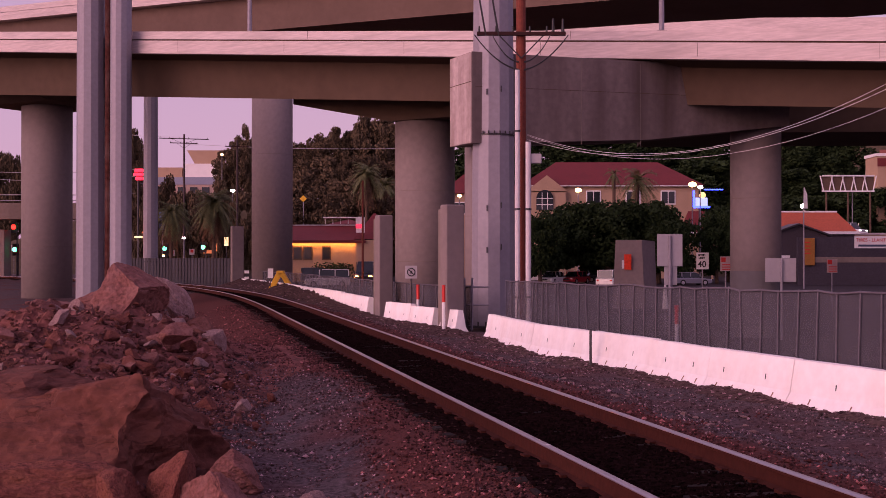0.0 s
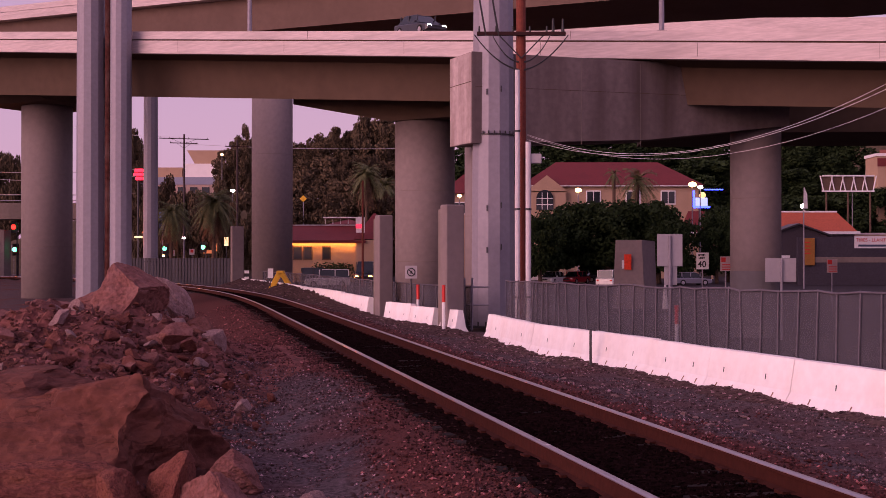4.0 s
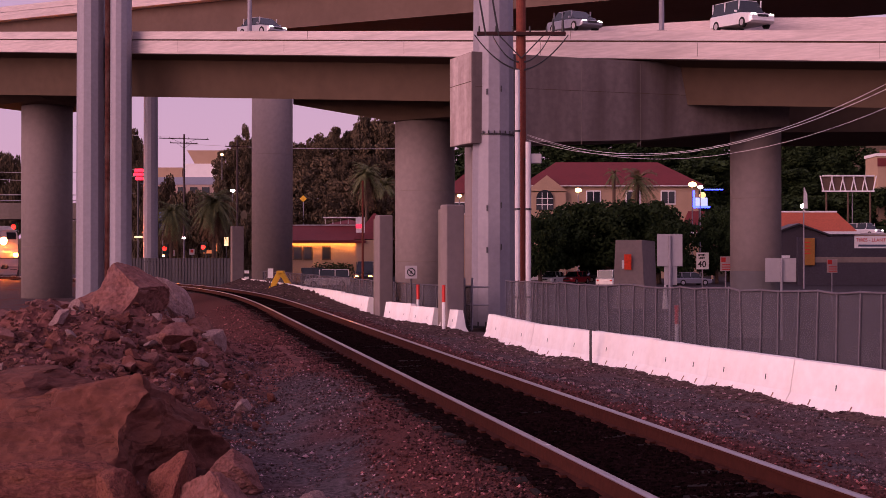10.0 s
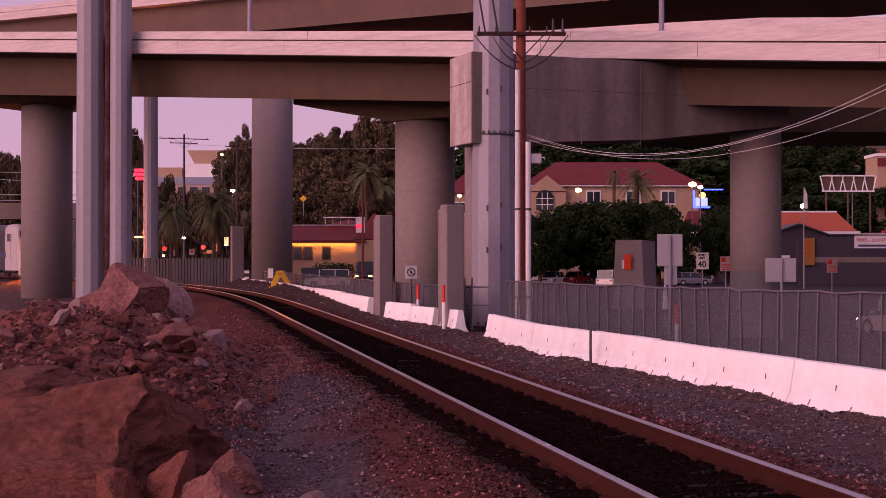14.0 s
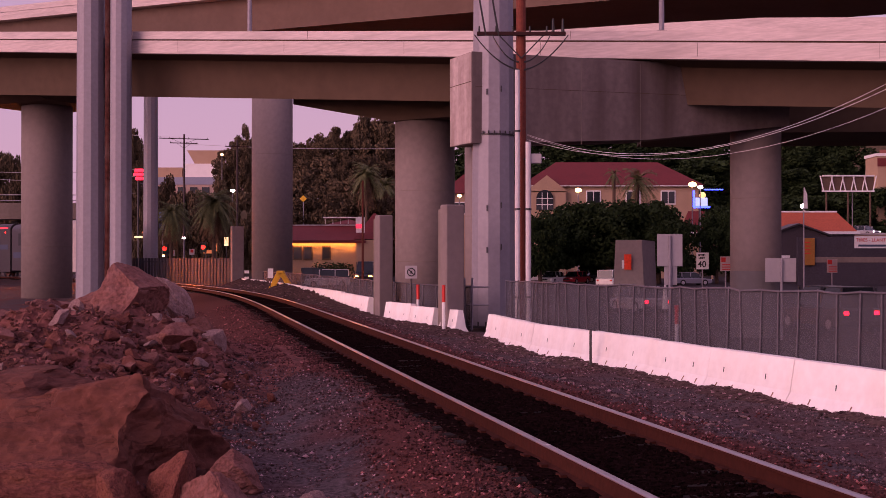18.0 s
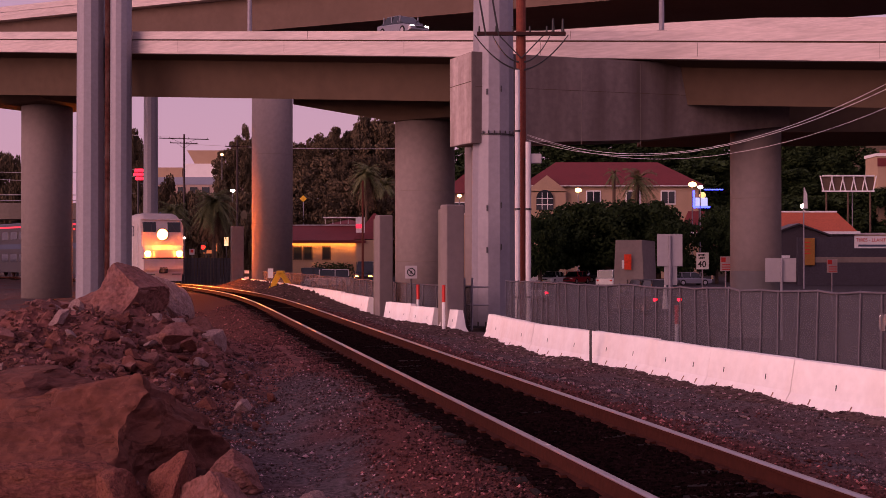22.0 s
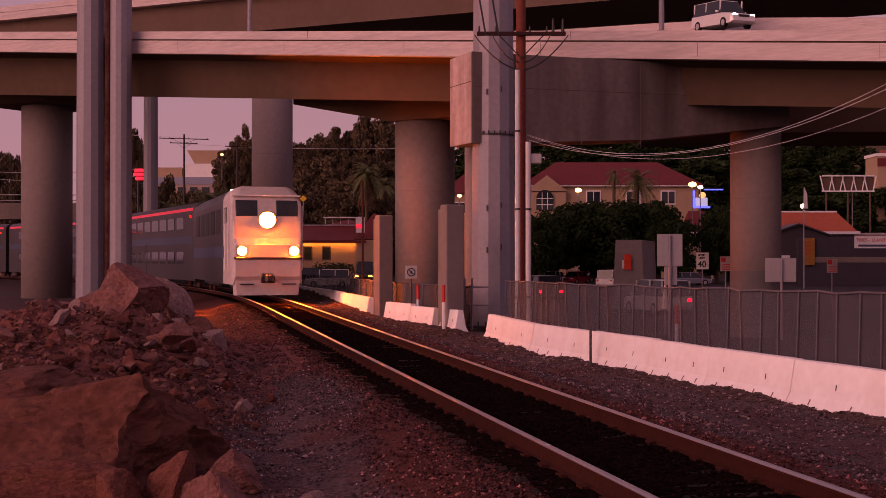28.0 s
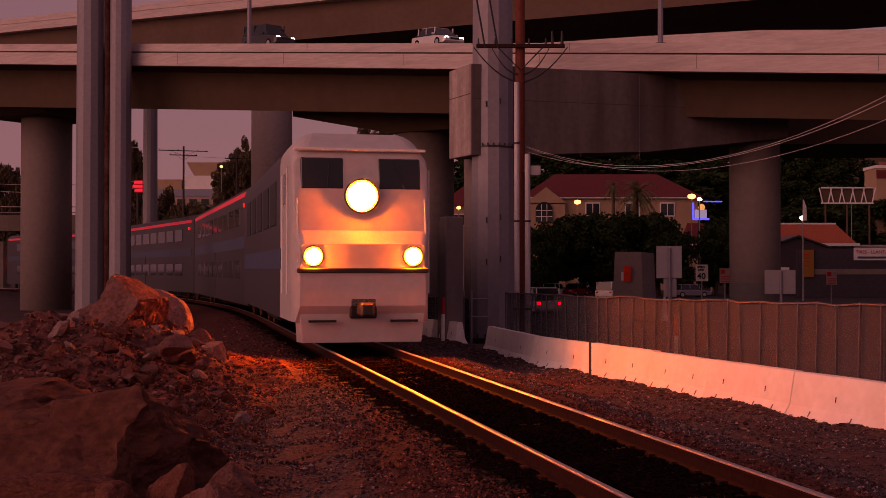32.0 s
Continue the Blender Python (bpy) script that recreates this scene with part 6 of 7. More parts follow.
def restaurant():
    x0, x1, y0 = -20.29, -10.43, 157.14
    e = thing("restaurant", Matrix(), "low restaurant with dark red roof and lit orange walls", "building")
    zt = 3.8
    part("wall", box((x0 + x1) / 2, y0 + 5, (zt - 1.4) / 2, x1 - x0, 10, zt + 1.4), STUCCO, e)
    part("roof", hip_roof(x0, x1, y0, y0 + 10, zt, 5.94, 0.8, 0.2), RED_ROOF, e, "dark red roof")
    part("fascia", box((x0 + x1) / 2, y0 - 0.78, zt - 0.02, x1 - x0 + 1.4, 0.1, 0.36), RED_ROOF, e)
    part("rear_roof", hip_roof(-16.86, -8.86, y0 + 9, y0 + 17, 5.8, 7.02, 0.5, 4), RED_ROOF, e)
    part("ridge_cap", box((x0 + x1) / 2, y0 + 5, 6.02, x1 - x0, 0.3, 0.14), SIGN_BACK, e)
    for wx in (-18.36, -17.07, -14.71):
        f = part("window_frame", box(wx, y0 - 0.05, 2.37, 1.15, 0.16, 1.75, 0.02), BARK, e, "dark wooden window frame")
        part("pane", box(wx, y0 - 0.1, 2.37, 0.85, 0.12, 1.45), GLASS, f, "dark pane")
    part("soffit_lamp_strip", box((x0 + x1) / 2, y0 - 0.45, zt - 0.1, x1 - x0 - 0.5, 0.12, 0.06), EAVE_LAMP, e, "warm light strip under the eaves")
    bm = bmesh.new()
    rnd = random.Random(77)
    for k in range(9):
        leaf_cloud(bm, (-15.57 + 0.48 * k, y0 - 2.2, 0.35 + 0.2 * rnd.random()), 0.75, 60, 0.16, rnd)
        leaf_cloud(bm, (-15.57 + 0.48 * k, y0 - 2.2, -0.3), 0.9, 50, 0.16, rnd)
    part("hedge", bm, LEAF, e, "dark clipped hedge along the wall")
    part("annex", box(-9.71, y0 + 3, (4.02 - 1.4) / 2, 2.6, 7, 4.02 + 1.4), STUCCO, e)
    part("annex_roof", hip_roof(-11, -6.71, y0, y0 + 8, 4.02 + 0.1, 7.52, 0.3, 2), RED_ROOF, e)
    part("sign_panel", box(-10.36, y0 - 1.2, 5.87, 1.1, 0.15, 1.9), WHITE, e, "white sign panel with a red band")
    part("sign_band", box(-10.57, y0 - 1.3, 5.73, 0.7, 0.1, 0.5), NEON_RED, e)
    for k in range(6):
        part("roof_lattice", rod((-15.43 + 1.0 * k, y0 + 6, 6.23), (-15.43 + 1.0 * k, y0 + 6, 6.87 + 0.06 * k), 0.05, n=6), WHITE, e)
    part("roof_canopy", box(-13, y0 + 6, 7.02, 5.2, 3, 0.12, m=None), WHITE, e)


restaurant()


def tyre_shop():
    x0, x1, y0 = 42.21, 52, 157.14
    e = thing("workshop", Matrix(), "workshop with an orange red roof and a pale banner", "building")
    zt = 4.87
    part("wall", box((x0 + x1) / 2, y0 + 5, (zt - 1.4) / 2, x1 - x0, 10, zt + 1.4), material("shop_wall", (0.10, 0.08, 0.10), 0.8), e)
    part("roof", loft([[(x0, y0 - 0.6, zt), (x1 + 0.4, y0 - 0.6, zt), (x1 - 1.0, y0 + 4, 7.66), (x0, y0 + 4, 7.66)], [(x0, y0 + 10, zt), (x1 + 0.4, y0 + 10, zt), (x1 - 1.0, y0 + 6, 7.66), (x0, y0 + 6, 7.66)]]),
         material("orange_roof", (0.42, 0.09, 0.04), 0.7, grain=5, spread=0.2), e, "orange red metal roof")
    part("fascia", box((x0 + x1) / 2 + 1, y0 - 0.65, zt + 0.05, x1 - x0 - 1, 0.12, 0.35), WHITE, e)
    part("ridge", box((x0 + x1) / 2 - 0.5, y0 + 5, 7.73, x1 - x0 - 1, 2.2, 0.2), WHITE, e)
    w = part("front_wall", box(45.38, 137.5, (4.04 - 1.3) / 2, 12.5, 0.4, 4.04 + 1.3), material("blue_grey_wall", (0.05, 0.043, 0.058), 0.8), e, "blue grey boundary wall")
    part("tan_strip", box(45.69, 137.5 - 0.22, 1.54, 11.5, 0.05, 0.6), CONCRETE, e)
    pl = part("yellow_pier", box(40.35, 137.15, 2.42, 1.22, 0.26, 3.0, 0.03), material("faded_yellow", (0.34, 0.15, 0.03), 0.7), e, "yellow painted pier")
    for k in range(4):
        part("pier_lettering", box(40.16, 137.01, 3.45 - 0.4 * k, 0.62, 0.02, 0.12), RED, pl)
    ban = part("banner", box(46.4, 134.15 - 0.5, 3.44, 4.4, 0.05, 1.3), WHITE, e, "white banner with red lettering")
    cu = bpy.data.curves.new("banner_text", "FONT")
    cu.body, cu.size, cu.extrude = "TIRES - LLANTAS", 0.5, 0.01
    cu.materials.append(RED)
    tx = new("banner_text", cu)
    tx.parent, tx.matrix_basis = ban, pose(44.39, 134.15 - 0.56, 3.5, 90)
    part("banner_line", box(46.4, 134.15 - 0.54, 3.07, 3.6, 0.02, 0.22), LOCO_BLUE, ban)
    sh = thing("grey_shed", Matrix(), "dark grey gabled shed with a small pale window", "building")
    part("wall", loft([[(38.6, y, -1.4), (45.4, y, -1.4), (45.4, y, 4.4), (42.0, y, 5.6), (38.6, y, 4.4)] for y in (147, 151)]), material("grey_boarding", (0.06, 0.05, 0.06), 0.85), sh)
    for sgn in (-1, 1):
        part("roof_slope", loft([[(42.0, y, 5.85), (42.0 + sgn * 3.9, y, 4.45), (42.0 + sgn * 3.9, y, 4.28), (42.0, y, 5.66)] for y in (146.6, 151.3)]), DARK_STEEL, sh, "dark metal roof slope")
    window_unit(sh, 42.6, 146.97, 3.5, 0.9, 0.6, bars=0)
    part("pale_ledge", box(39.6, 146.8, 1.9, 2.6, 0.3, 0.3), WHITE, sh)
    # pale gabled house and lattice on the slope behind
    h = thing("pale_building", Matrix(), "pale hillside building behind the workshop", "building")
    part("wall", box(81.6, 220, (17.43 - 1) / 2, 11, 8, 17.43 + 1), WHITE, h)
    part("brick_top", box(78.1, 220 - 4.1, 18.93, 4.5, 0.3, 3.2), material("brick_red", (0.28, 0.10, 0.08), 0.9), h)
    window_unit(h, 77.6, 220 - 4.05, 12.43, 2, 2)
    t = thing("hillside_house", Matrix(), "tan flat roofed house with pale coping on the slope", "building")
    part("wall", box(77.4, 213, 8.5, 8, 6, 21), STUCCO, t)
    part("coping", box(77.4, 213, 19.2, 8.4, 6.4, 0.5), WHITE, t)
    part("brick_band", box(77.4, 213 - 3.05, 17.9, 8.1, 0.1, 1.4), RED_ROOF, t)
    window_unit(t, 76.2, 213 - 3.05, 15.6, 1.8, 1.5)
    tr = thing("lattice_balcony", Matrix(), "white timber framed gallery on the slope", "balcony")
    for z in (13.73, 11.48):
        part("beam", box(59.08, 183.33 - 2, z, 7.6, 0.3, 0.2), WHITE, tr)
    part("infill", box(59.08, 183.33 - 1.8, 12.65, 7.6, 0.1, 2.1), BARK, tr)
    for lx in (55.92, 59.08, 62.33):
        part("leg", rod((lx, 183.33 - 1.9, -1.4), (lx, 183.33 - 1.9, 11.48), 0.14, n=8), BARK, tr)
    for k in range(10):
        xa = 55.5 + 0.8 * k
        part("strut", rod((xa, 183.33 - 2, 11.48), (xa + (0.5 if k % 2 else -0.5), 183.33 - 2, 13.73), 0.09, n=6), WHITE, tr)


tyre_shop()


def upper_road():
    """A short raised road with a pale retaining wall beyond the workshop."""
    e = thing("upper_road", Matrix(), "raised road with a pale concrete retaining wall", "road")
    x0, x1 = 50, 130
    part("retaining_wall", loft([[(x, 168 + 0.25 * (x - 58), -1.4), (x, 168.4 + 0.25 * (x - 58), -1.4), (x, 168.4 + 0.25 * (x - 58), 4.9), (x, 168 + 0.25 * (x - 58), 4.9)] for x in (x0, x1)]), STUCCO, e)
    part("coping", loft([[(x, 167.9 + 0.25 * (x - 58), 4.9), (x, 168.5 + 0.25 * (x - 58), 4.9), (x, 168.5 + 0.25 * (x - 58), 5.12), (x, 167.9 + 0.25 * (x - 58), 5.12)] for x in (x0, x1)]), PARAPET, e)
    part("road_slab", loft([[(x, 168.5 + 0.25 * (x - 58), 4.4), (x, 176 + 0.25 * (x - 58), 4.4), (x, 176 + 0.25 * (x - 58), 4.7), (x, 168.5 + 0.25 * (x - 58), 4.7)] for x in (x0, x1)]), ASPHALT, e)


upper_road()


def far_left():
    e = thing("distant_building", Matrix(), "pale orange flat roofed building beyond the crossing", "building")
    part("wall", box(-88.8, 440, 16.13 , 38, 10, 26), material("far_wall", (0.42, 0.30, 0.26), 0.9), e)
    part("blue_band", box(-88.8, 440 - 5.1, 28.73, 38, 0.3, 2.6), material("blue_band", (0.25, 0.27, 0.36), 0.8), e)
    part("upper_wall", box(-96.8, 440 + 3, 31.53, 9, 6, 4.5), STUCCO, e)
    part("upper_wall", box(-84.4, 440 + 3, 32.13, 15, 6, 6), WHITE, e)
    for k in range(7):
        part("window", box(-99.8 + 4.2 * k, 440 - 5.1, 25.53, 2.6, 0.3, 2.0), GLASS, e)
    part("sail_roof", loft([[(-90.8, 440 + 1, 39.93), (-77.6, 440 + 1, 39.93), (-79.2, 440 + 1, 34.73), (-87.8, 440 + 1, 34.73)],
                                  [(-90, 440 + 7, 39.13), (-78.4, 440 + 7, 39.13), (-79.2, 440 + 7, 34.73), (-87.8, 440 + 7, 34.73)]]), STUCCO, e, "flared pavilion roof")
    s = thing("neon_sign", Matrix(), "glowing red sign on a post", "sign")
    for k, (dx, w) in enumerate(((0.1, 1.3), (0.0, 1.5), (0.15, 1.2))):
        part("sign_face", box(-44.92 + dx, 183.33, 14.65 - 0.6 * k, w, 0.4, 0.5, 0.1), NEON_RED, s)
    part("sign_post", rod((-45, 183.33 + 0.3, -1.3), (-45, 183.33 + 0.3, 13.31), 0.15), DARK_STEEL, s)
    b = thing("trestle_bridge", Matrix(), "low grey concrete overpass with railings", "bridge")
    part("girder", box(-53.14, 157.14, 7.59, 22, 5, 2.0), CONCRETE, b)
    for z in (8.87, 9.59):
        part("rail", rod((-63.86, 157.14 - 2.4, z), (-42.07, 157.14 - 2.4, z), 0.06, n=6), GALV, b)
    for k in range(4):
        part("pier", box(-55.43 + 5.2 * (k - 1), 157.14, 2, 0.9, 2.5, 6.6, 0.05), COLUMN, b)
    for z, sg in ((11.54, 0.4), (10.79, 0.5), (8.92, 0.2)):
        cable((-54, 137.5, z), (-34, 137.5, z), sg, 0.03, "dark overhead cable behind the column")


far_left()
utility_pole(-38.17, 183.33, -1.3, 19.98, 0.17, "dark wooden pole with two crossarms beyond the crossing", ((19.3, 3.6, 0.3), (18.65, 2.0, 0.3)), wood=GREY_POLE)
utility_pole(-28, 169.23, -1.3, 17.81, 0.16, "dark wooden pole beyond the slatted fence", ((16.88, 1.6, 0.3),), wood=GREY_POLE)
utility_pole(-8.35, 129.41, -1.3, 9.79, 0.13, "slim wooden pole by the restaurant", ())
cable((-38.17, 183.33, 18.56), (-2, 183.33, 17.98), 0.4, 0.03, "dark overhead cable across the sky")
cable((-38.17, 183.33, 19.56), (-54.5, 183.33, 21.06), 0.4, 0.03, "dark overhead cable across the sky")


def street_lamp(x, y, zb, zh, mat, r=0.16, arm=0.0, label="street lamp with a glowing head"):
    e = thing("street_lamp", Matrix(), label, "street lamp", "street lamps")
    part("lamp_post", rod((x, y, zb), (x, y, zh), 0.09, 0.06, 10), GALV, e)
    if arm:
        part("arm", rod((x, y, zh), (x + arm, y, zh + 0.15), 0.05, n=8), GALV, e)
    bm = bmesh.new()
    bmesh.ops.create_icosphere(bm, subdivisions=2, radius=r, matrix=Matrix.Translation((x + arm, y - 0.1, zh)) @ Matrix.Diagonal((1.2, 1, 0.8, 1)))
    part("lamp_head", bm, mat, e, "glowing lamp head", True)
    return e


street_lamp(30.41, 151.72, -1.3, 10.7, LAMP_WARM, 0.42, label="warm street lamp beside the motel sign")
street_lamp(31.59, 151.72 + 1, -1.3, 10.42, LAMP_COOL, 0.28)
street_lamp(18.8, 176 - 3, -1.3, 11.17, LAMP_WARM, 0.4, label="warm lamp in front of the motel")
street_lamp(35.44, 122.22, -1.3, 6.84, LAMP_COOL, 0.3)
street_lamp(60.33, 183.33, -1.3, 12.15, LAMP_COOL, 0.4)
street_lamp(-35.85, 169.23 + 3, -1.3, 4.5, LAMP_COOL, 0.2)
street_lamp(-33.82, 200, -1.3, 12.55, LAMP_COOL, 0.3)
street_lamp(-48.88, 275, -1.3, 24.61, LAMP_WARM, 0.3)
street_lamp(1.81, 137.5, -1.3, 8.61, LAMP_WARM, 0.22)
for u in (22.4, 41.6):
    q = ramp_at(u, 0.7, -0.2, 0)
    e = thing("ramp_lamp_post", Matrix(), "grey lamp post on the ramp parapet", "street lamp", "lamp posts on the ramp")
    part("shaft", rod(q, q + Vector((0, 0, 9)), 0.1, 0.07, 10), GALV, e)
    part("foot", box(q.x, q.y, q.z + 0.22, 0.34, 0.3, 0.12), DARK_STEEL, e)

# neon motel sign
e = thing("neon_motel_sign", Matrix(), "blue neon roadside sign with a white lit panel", "sign")
part("sign_post", rod((32.43, 157.14, -1.3), (32.43, 157.14, 8.3), 0.14), DARK_STEEL, e)
part("sign_panel", box(32.64, 157.14 - 0.1, 8.8, 1.5, 0.25, 1.1, 0.04), light_material("lit_panel", (0.4, 0.55, 1.0), 0.9), e, "white lit sign panel")
part("neon_tube", box(31.64, 157.14 - 0.2, 9.23, 0.28, 0.12, 2.0), NEON_BLUE, e)
part("neon_tube", box(32.64, 157.14 - 0.2, 8.16, 2.1, 0.12, 0.25), NEON_BLUE, e)
part("neon_tube", box(34.14, 157.14 - 0.2, 10.37, 2.4, 0.1, 0.14), NEON_BLUE, e)
bm = bmesh.new()
bmesh.ops.create_icosphere(bm, subdivisions=2, radius=0.42, matrix=Matrix.Translation((32.79, 157.14, 9.66)))
part("sign_crest", bm, light_material("amber_crest", (1.0, 0.6, 0.2), 1.5), e)
e = thing("feather_flag", Matrix(), "white feather shaped advertising flag", "flag")
part("cloth", loft([[(35.11 , 122.22 - 1, 6.56), (35.56, 122.22 - 1, 6.56), (35.5, 122.22 - 1, 7.95), (35.22, 122.22 - 1, 8.67)],
                          [(35.11, 122.22 - 0.97, 6.56), (35.56, 122.22 - 0.97, 6.56), (35.5, 122.22 - 0.97, 7.95), (35.22, 122.22 - 0.97, 8.67)]]), WHITE, e)
part("pole", rod((35.17, 122.22 - 0.95, -1.3), (35.17, 122.22 - 0.95, 8.56), 0.03, n=6), GALV, e)


# ---- signs and markers ----
def sign(x, y, zc, w, h, zb, label, face, back=True, post=0.035, px=0.0, name="road_sign"):
    e = thing(name, Matrix(), label, "sign", "road signs")
    p = part("sign_plate", box(x, y, zc, w, 0.02, h, 0.008), face, e)
    part("sign_post", rod((x + px, y + (-0.05 if back else 0.05), zb), (x + px, y + (-0.05 if back else 0.05), zc + h * 0.45), post, n=8), GALV, e)
    return e, p


FADED_SIGN = material("faded_sign_face", (0.46, 0.33, 0.34), 0.55, grain=6, spread=0.06, stain=0.2, bump=0.03)
sign(8.02, 44, 2.01, 0.9, 1.14, -1.3, "blank grey back of a large road sign on a post", SIGN_BACK, post=0.06)
sign(8.06, 44 + 0.05, 1.11, 0.46, 0.66, -1.3, "narrow grey back of a road sign on a post", SIGN_BACK, post=0.06)
sign(12.44, 45.83, 1.29, 1.14, 0.88, -1.3, "grey back of a pair of road signs on a post", SIGN_BACK, px=0.02, post=0.05)
e, plate = sign(12.75, 61.11, 1.59, 0.61, 0.82, -1.3, "white speed limit sign on a thin post", WHITE, back=False)
for body, size, dz, dx in (("SPEED", 0.13, 0.24, -0.22), ("LIMIT", 0.13, 0.10, -0.19), ("40", 0.42, -0.30, -0.24)):
    cu = bpy.data.curves.new("sign_text", "FONT")
    cu.body, cu.size, cu.extrude, cu.offset = body, size, 0.003, 0.008
    cu.materials.append(BLACK)
    tx = new("sign_text", cu)
    tx.parent, tx.matrix_basis = plate, pose(12.75 + dx, 61.11 - 0.015, 1.59 + dz, 90)
for X, Y, Z in ((13.89, 61.11, 1.45), (20.24, 64.71, 1.32)):
    e, plate = sign(X, Y, Z, 0.55, 0.72, -1.3, "faded pink parking sign with red markings", FADED_SIGN, back=False)
    part("red_mark", box(X - 0.12, Y - 0.014, Z + 0.2, 0.22, 0.01, 0.22), RED, plate)
    for k in range(3):
        part("lettering_bar", box(X + 0.02, Y - 0.014, Z - 0.05 - 0.11 * k, 0.42, 0.01, 0.05), RED, plate)
# no trespass board beside the track
X, Y, Z = -1.08, 42.31, 1.25
e = thing("warning_board", Matrix(), "square white prohibition board on a dark post", "sign")
pl = part("board", box(X, Y, Z, 0.4, 0.02, 0.44, 0.01), SIGN_BACK, e)
part("post", rod((X, Y + 0.04, -0.5), (X, Y + 0.04, Z + 0.2), 0.035, n=8), DARK_STEEL, e)
ring = bmesh.new()
for k in range(16):
    a0, a1 = 6.2832 * k / 16, 6.2832 * (k + 1) / 16
    rod((X + 0.13 * math.cos(a0), Y - 0.014, Z + 0.13 * math.sin(a0)), (X + 0.13 * math.cos(a1), Y - 0.014, Z + 0.13 * math.sin(a1)), 0.018, n=5, bm=ring)
rod((X - 0.09, Y - 0.014, Z + 0.09), (X + 0.09, Y - 0.014, Z - 0.09), 0.018, n=5, bm=ring)
part("symbol", ring, BLACK, pl)
part("pictogram", box(X, Y - 0.013, Z, 0.06, 0.006, 0.1), DARK_STEEL, pl)


def marker(x, y, zb, zt, r=0.055):
    e = thing("marker_post", Matrix(), "white marker post with a red reflective top", "post", "marker posts")
    part("shaft", rod((x, y, zb), (x, y, zt - (zt - zb) * 0.38), r, n=10), WHITE, e)
    part("red_top", rod((x, y, zt - (zt - zb) * 0.38), (x, y, zt), r * 1.03, n=10), RED, e)


marker(-0.85, 42.31, -0.5, 0.83)
marker(0.02, 38.6, -0.5, 0.89)
marker(6.66, 35.48, -1.0, 0.39)
for x, y, z in ((3.13, 26.4, 0.2),):
    e = thing("steel_stake", Matrix(), "thin dark steel stake at a barrier joint", "post")
    part("shaft", rod((x, y, -0.7), (x, y, z), 0.03, n=6), DARK_STEEL, e)
# pipe gate beside the steel pole
e = thing("pipe_gate", Matrix(), "small grey pipe gate between post and pole", "gate")
for gx in (0.44, 0.69, 0.93):
    part("upright", rod((gx, 40, -0.6), (gx, 40, 1.09), 0.035, n=8), GALV, e)
for gz in (0.8, 0.22):
    part("rail", rod((0.44, 40, gz), (1.49, 40, gz), 0.025, n=8), GALV, e)
# yellow bumper frame beside the line
e = thing("yellow_stop_frame", Matrix(), "yellow steel A shaped stop frame beside the track", "buffer stop")
sx, sy = -9.41, 72.13
for a, b in ((-0.75, -0.02), (0.85, 0.02)):
    for dy in (-0.25, 0.25):
        part("leg", loft([[(sx + a - 0.13, sy + dy - 0.08, -0.45), (sx + a + 0.13, sy + dy - 0.08, -0.45), (sx + a + 0.13, sy + dy + 0.08, -0.45), (sx + a - 0.13, sy + dy + 0.08, -0.45)],
                          [(sx + b - 0.15, sy + dy - 0.08, 0.95), (sx + b + 0.15, sy + dy - 0.08, 0.95), (sx + b + 0.15, sy + dy + 0.08, 0.95), (sx + b - 0.15, sy + dy + 0.08, 0.95)]]), YELLOW, e)
part("cross_bar", box(sx, sy, 0.1, 1.0, 0.1, 0.12), YELLOW, e)
part("head", box(sx, sy, 0.92, 0.4, 0.7, 0.16, 0.03), YELLOW, e)

# leaning utility cabinet with a red notice
cx, cy = 11.27, 73.33
e = thing("utility_cabinet", Matrix(), "tall grey leaning utility box with a red notice", "cabinet")
part("body", loft([[(cx - 1.3, cy, -1.3), (cx + 0.55, cy - 0.4, -1.3), (cx + 1.6, cy + 1.4, -1.3), (cx - 0.3, cy + 1.8, -1.3)],
                   [(cx - 1.05, cy + 0.3, 2.8), (cx + 0.45, cy, 2.8), (cx + 1.45, cy + 1.4, 2.73), (cx - 0.1, cy + 1.7, 2.73)]]), COLUMN, e)
part("red_notice", box(10.87, cy - 0.12, 1.5, 0.42, 0.05, 0.9), material("orange_notice", (0.8, 0.06, 0.02), 0.5), e, "bright red notice")
part("pale_label", box(10.63, cy - 0.11, 1.36, 0.2, 0.04, 0.5), WHITE, e)
e = thing("traffic_cone", Matrix(), "small pale traffic cone by the road", "cone")
part("cone", rod((8.73, 48.89, -1.28 + 1.0), (8.73, 48.89, -0.28 + 1.05), 0.14, 0.03, 12), WHITE, e)
part("foot", rod((8.73, 48.89, -1.28), (8.73, 48.89, -0.28), 0.04, n=8), GALV, e)

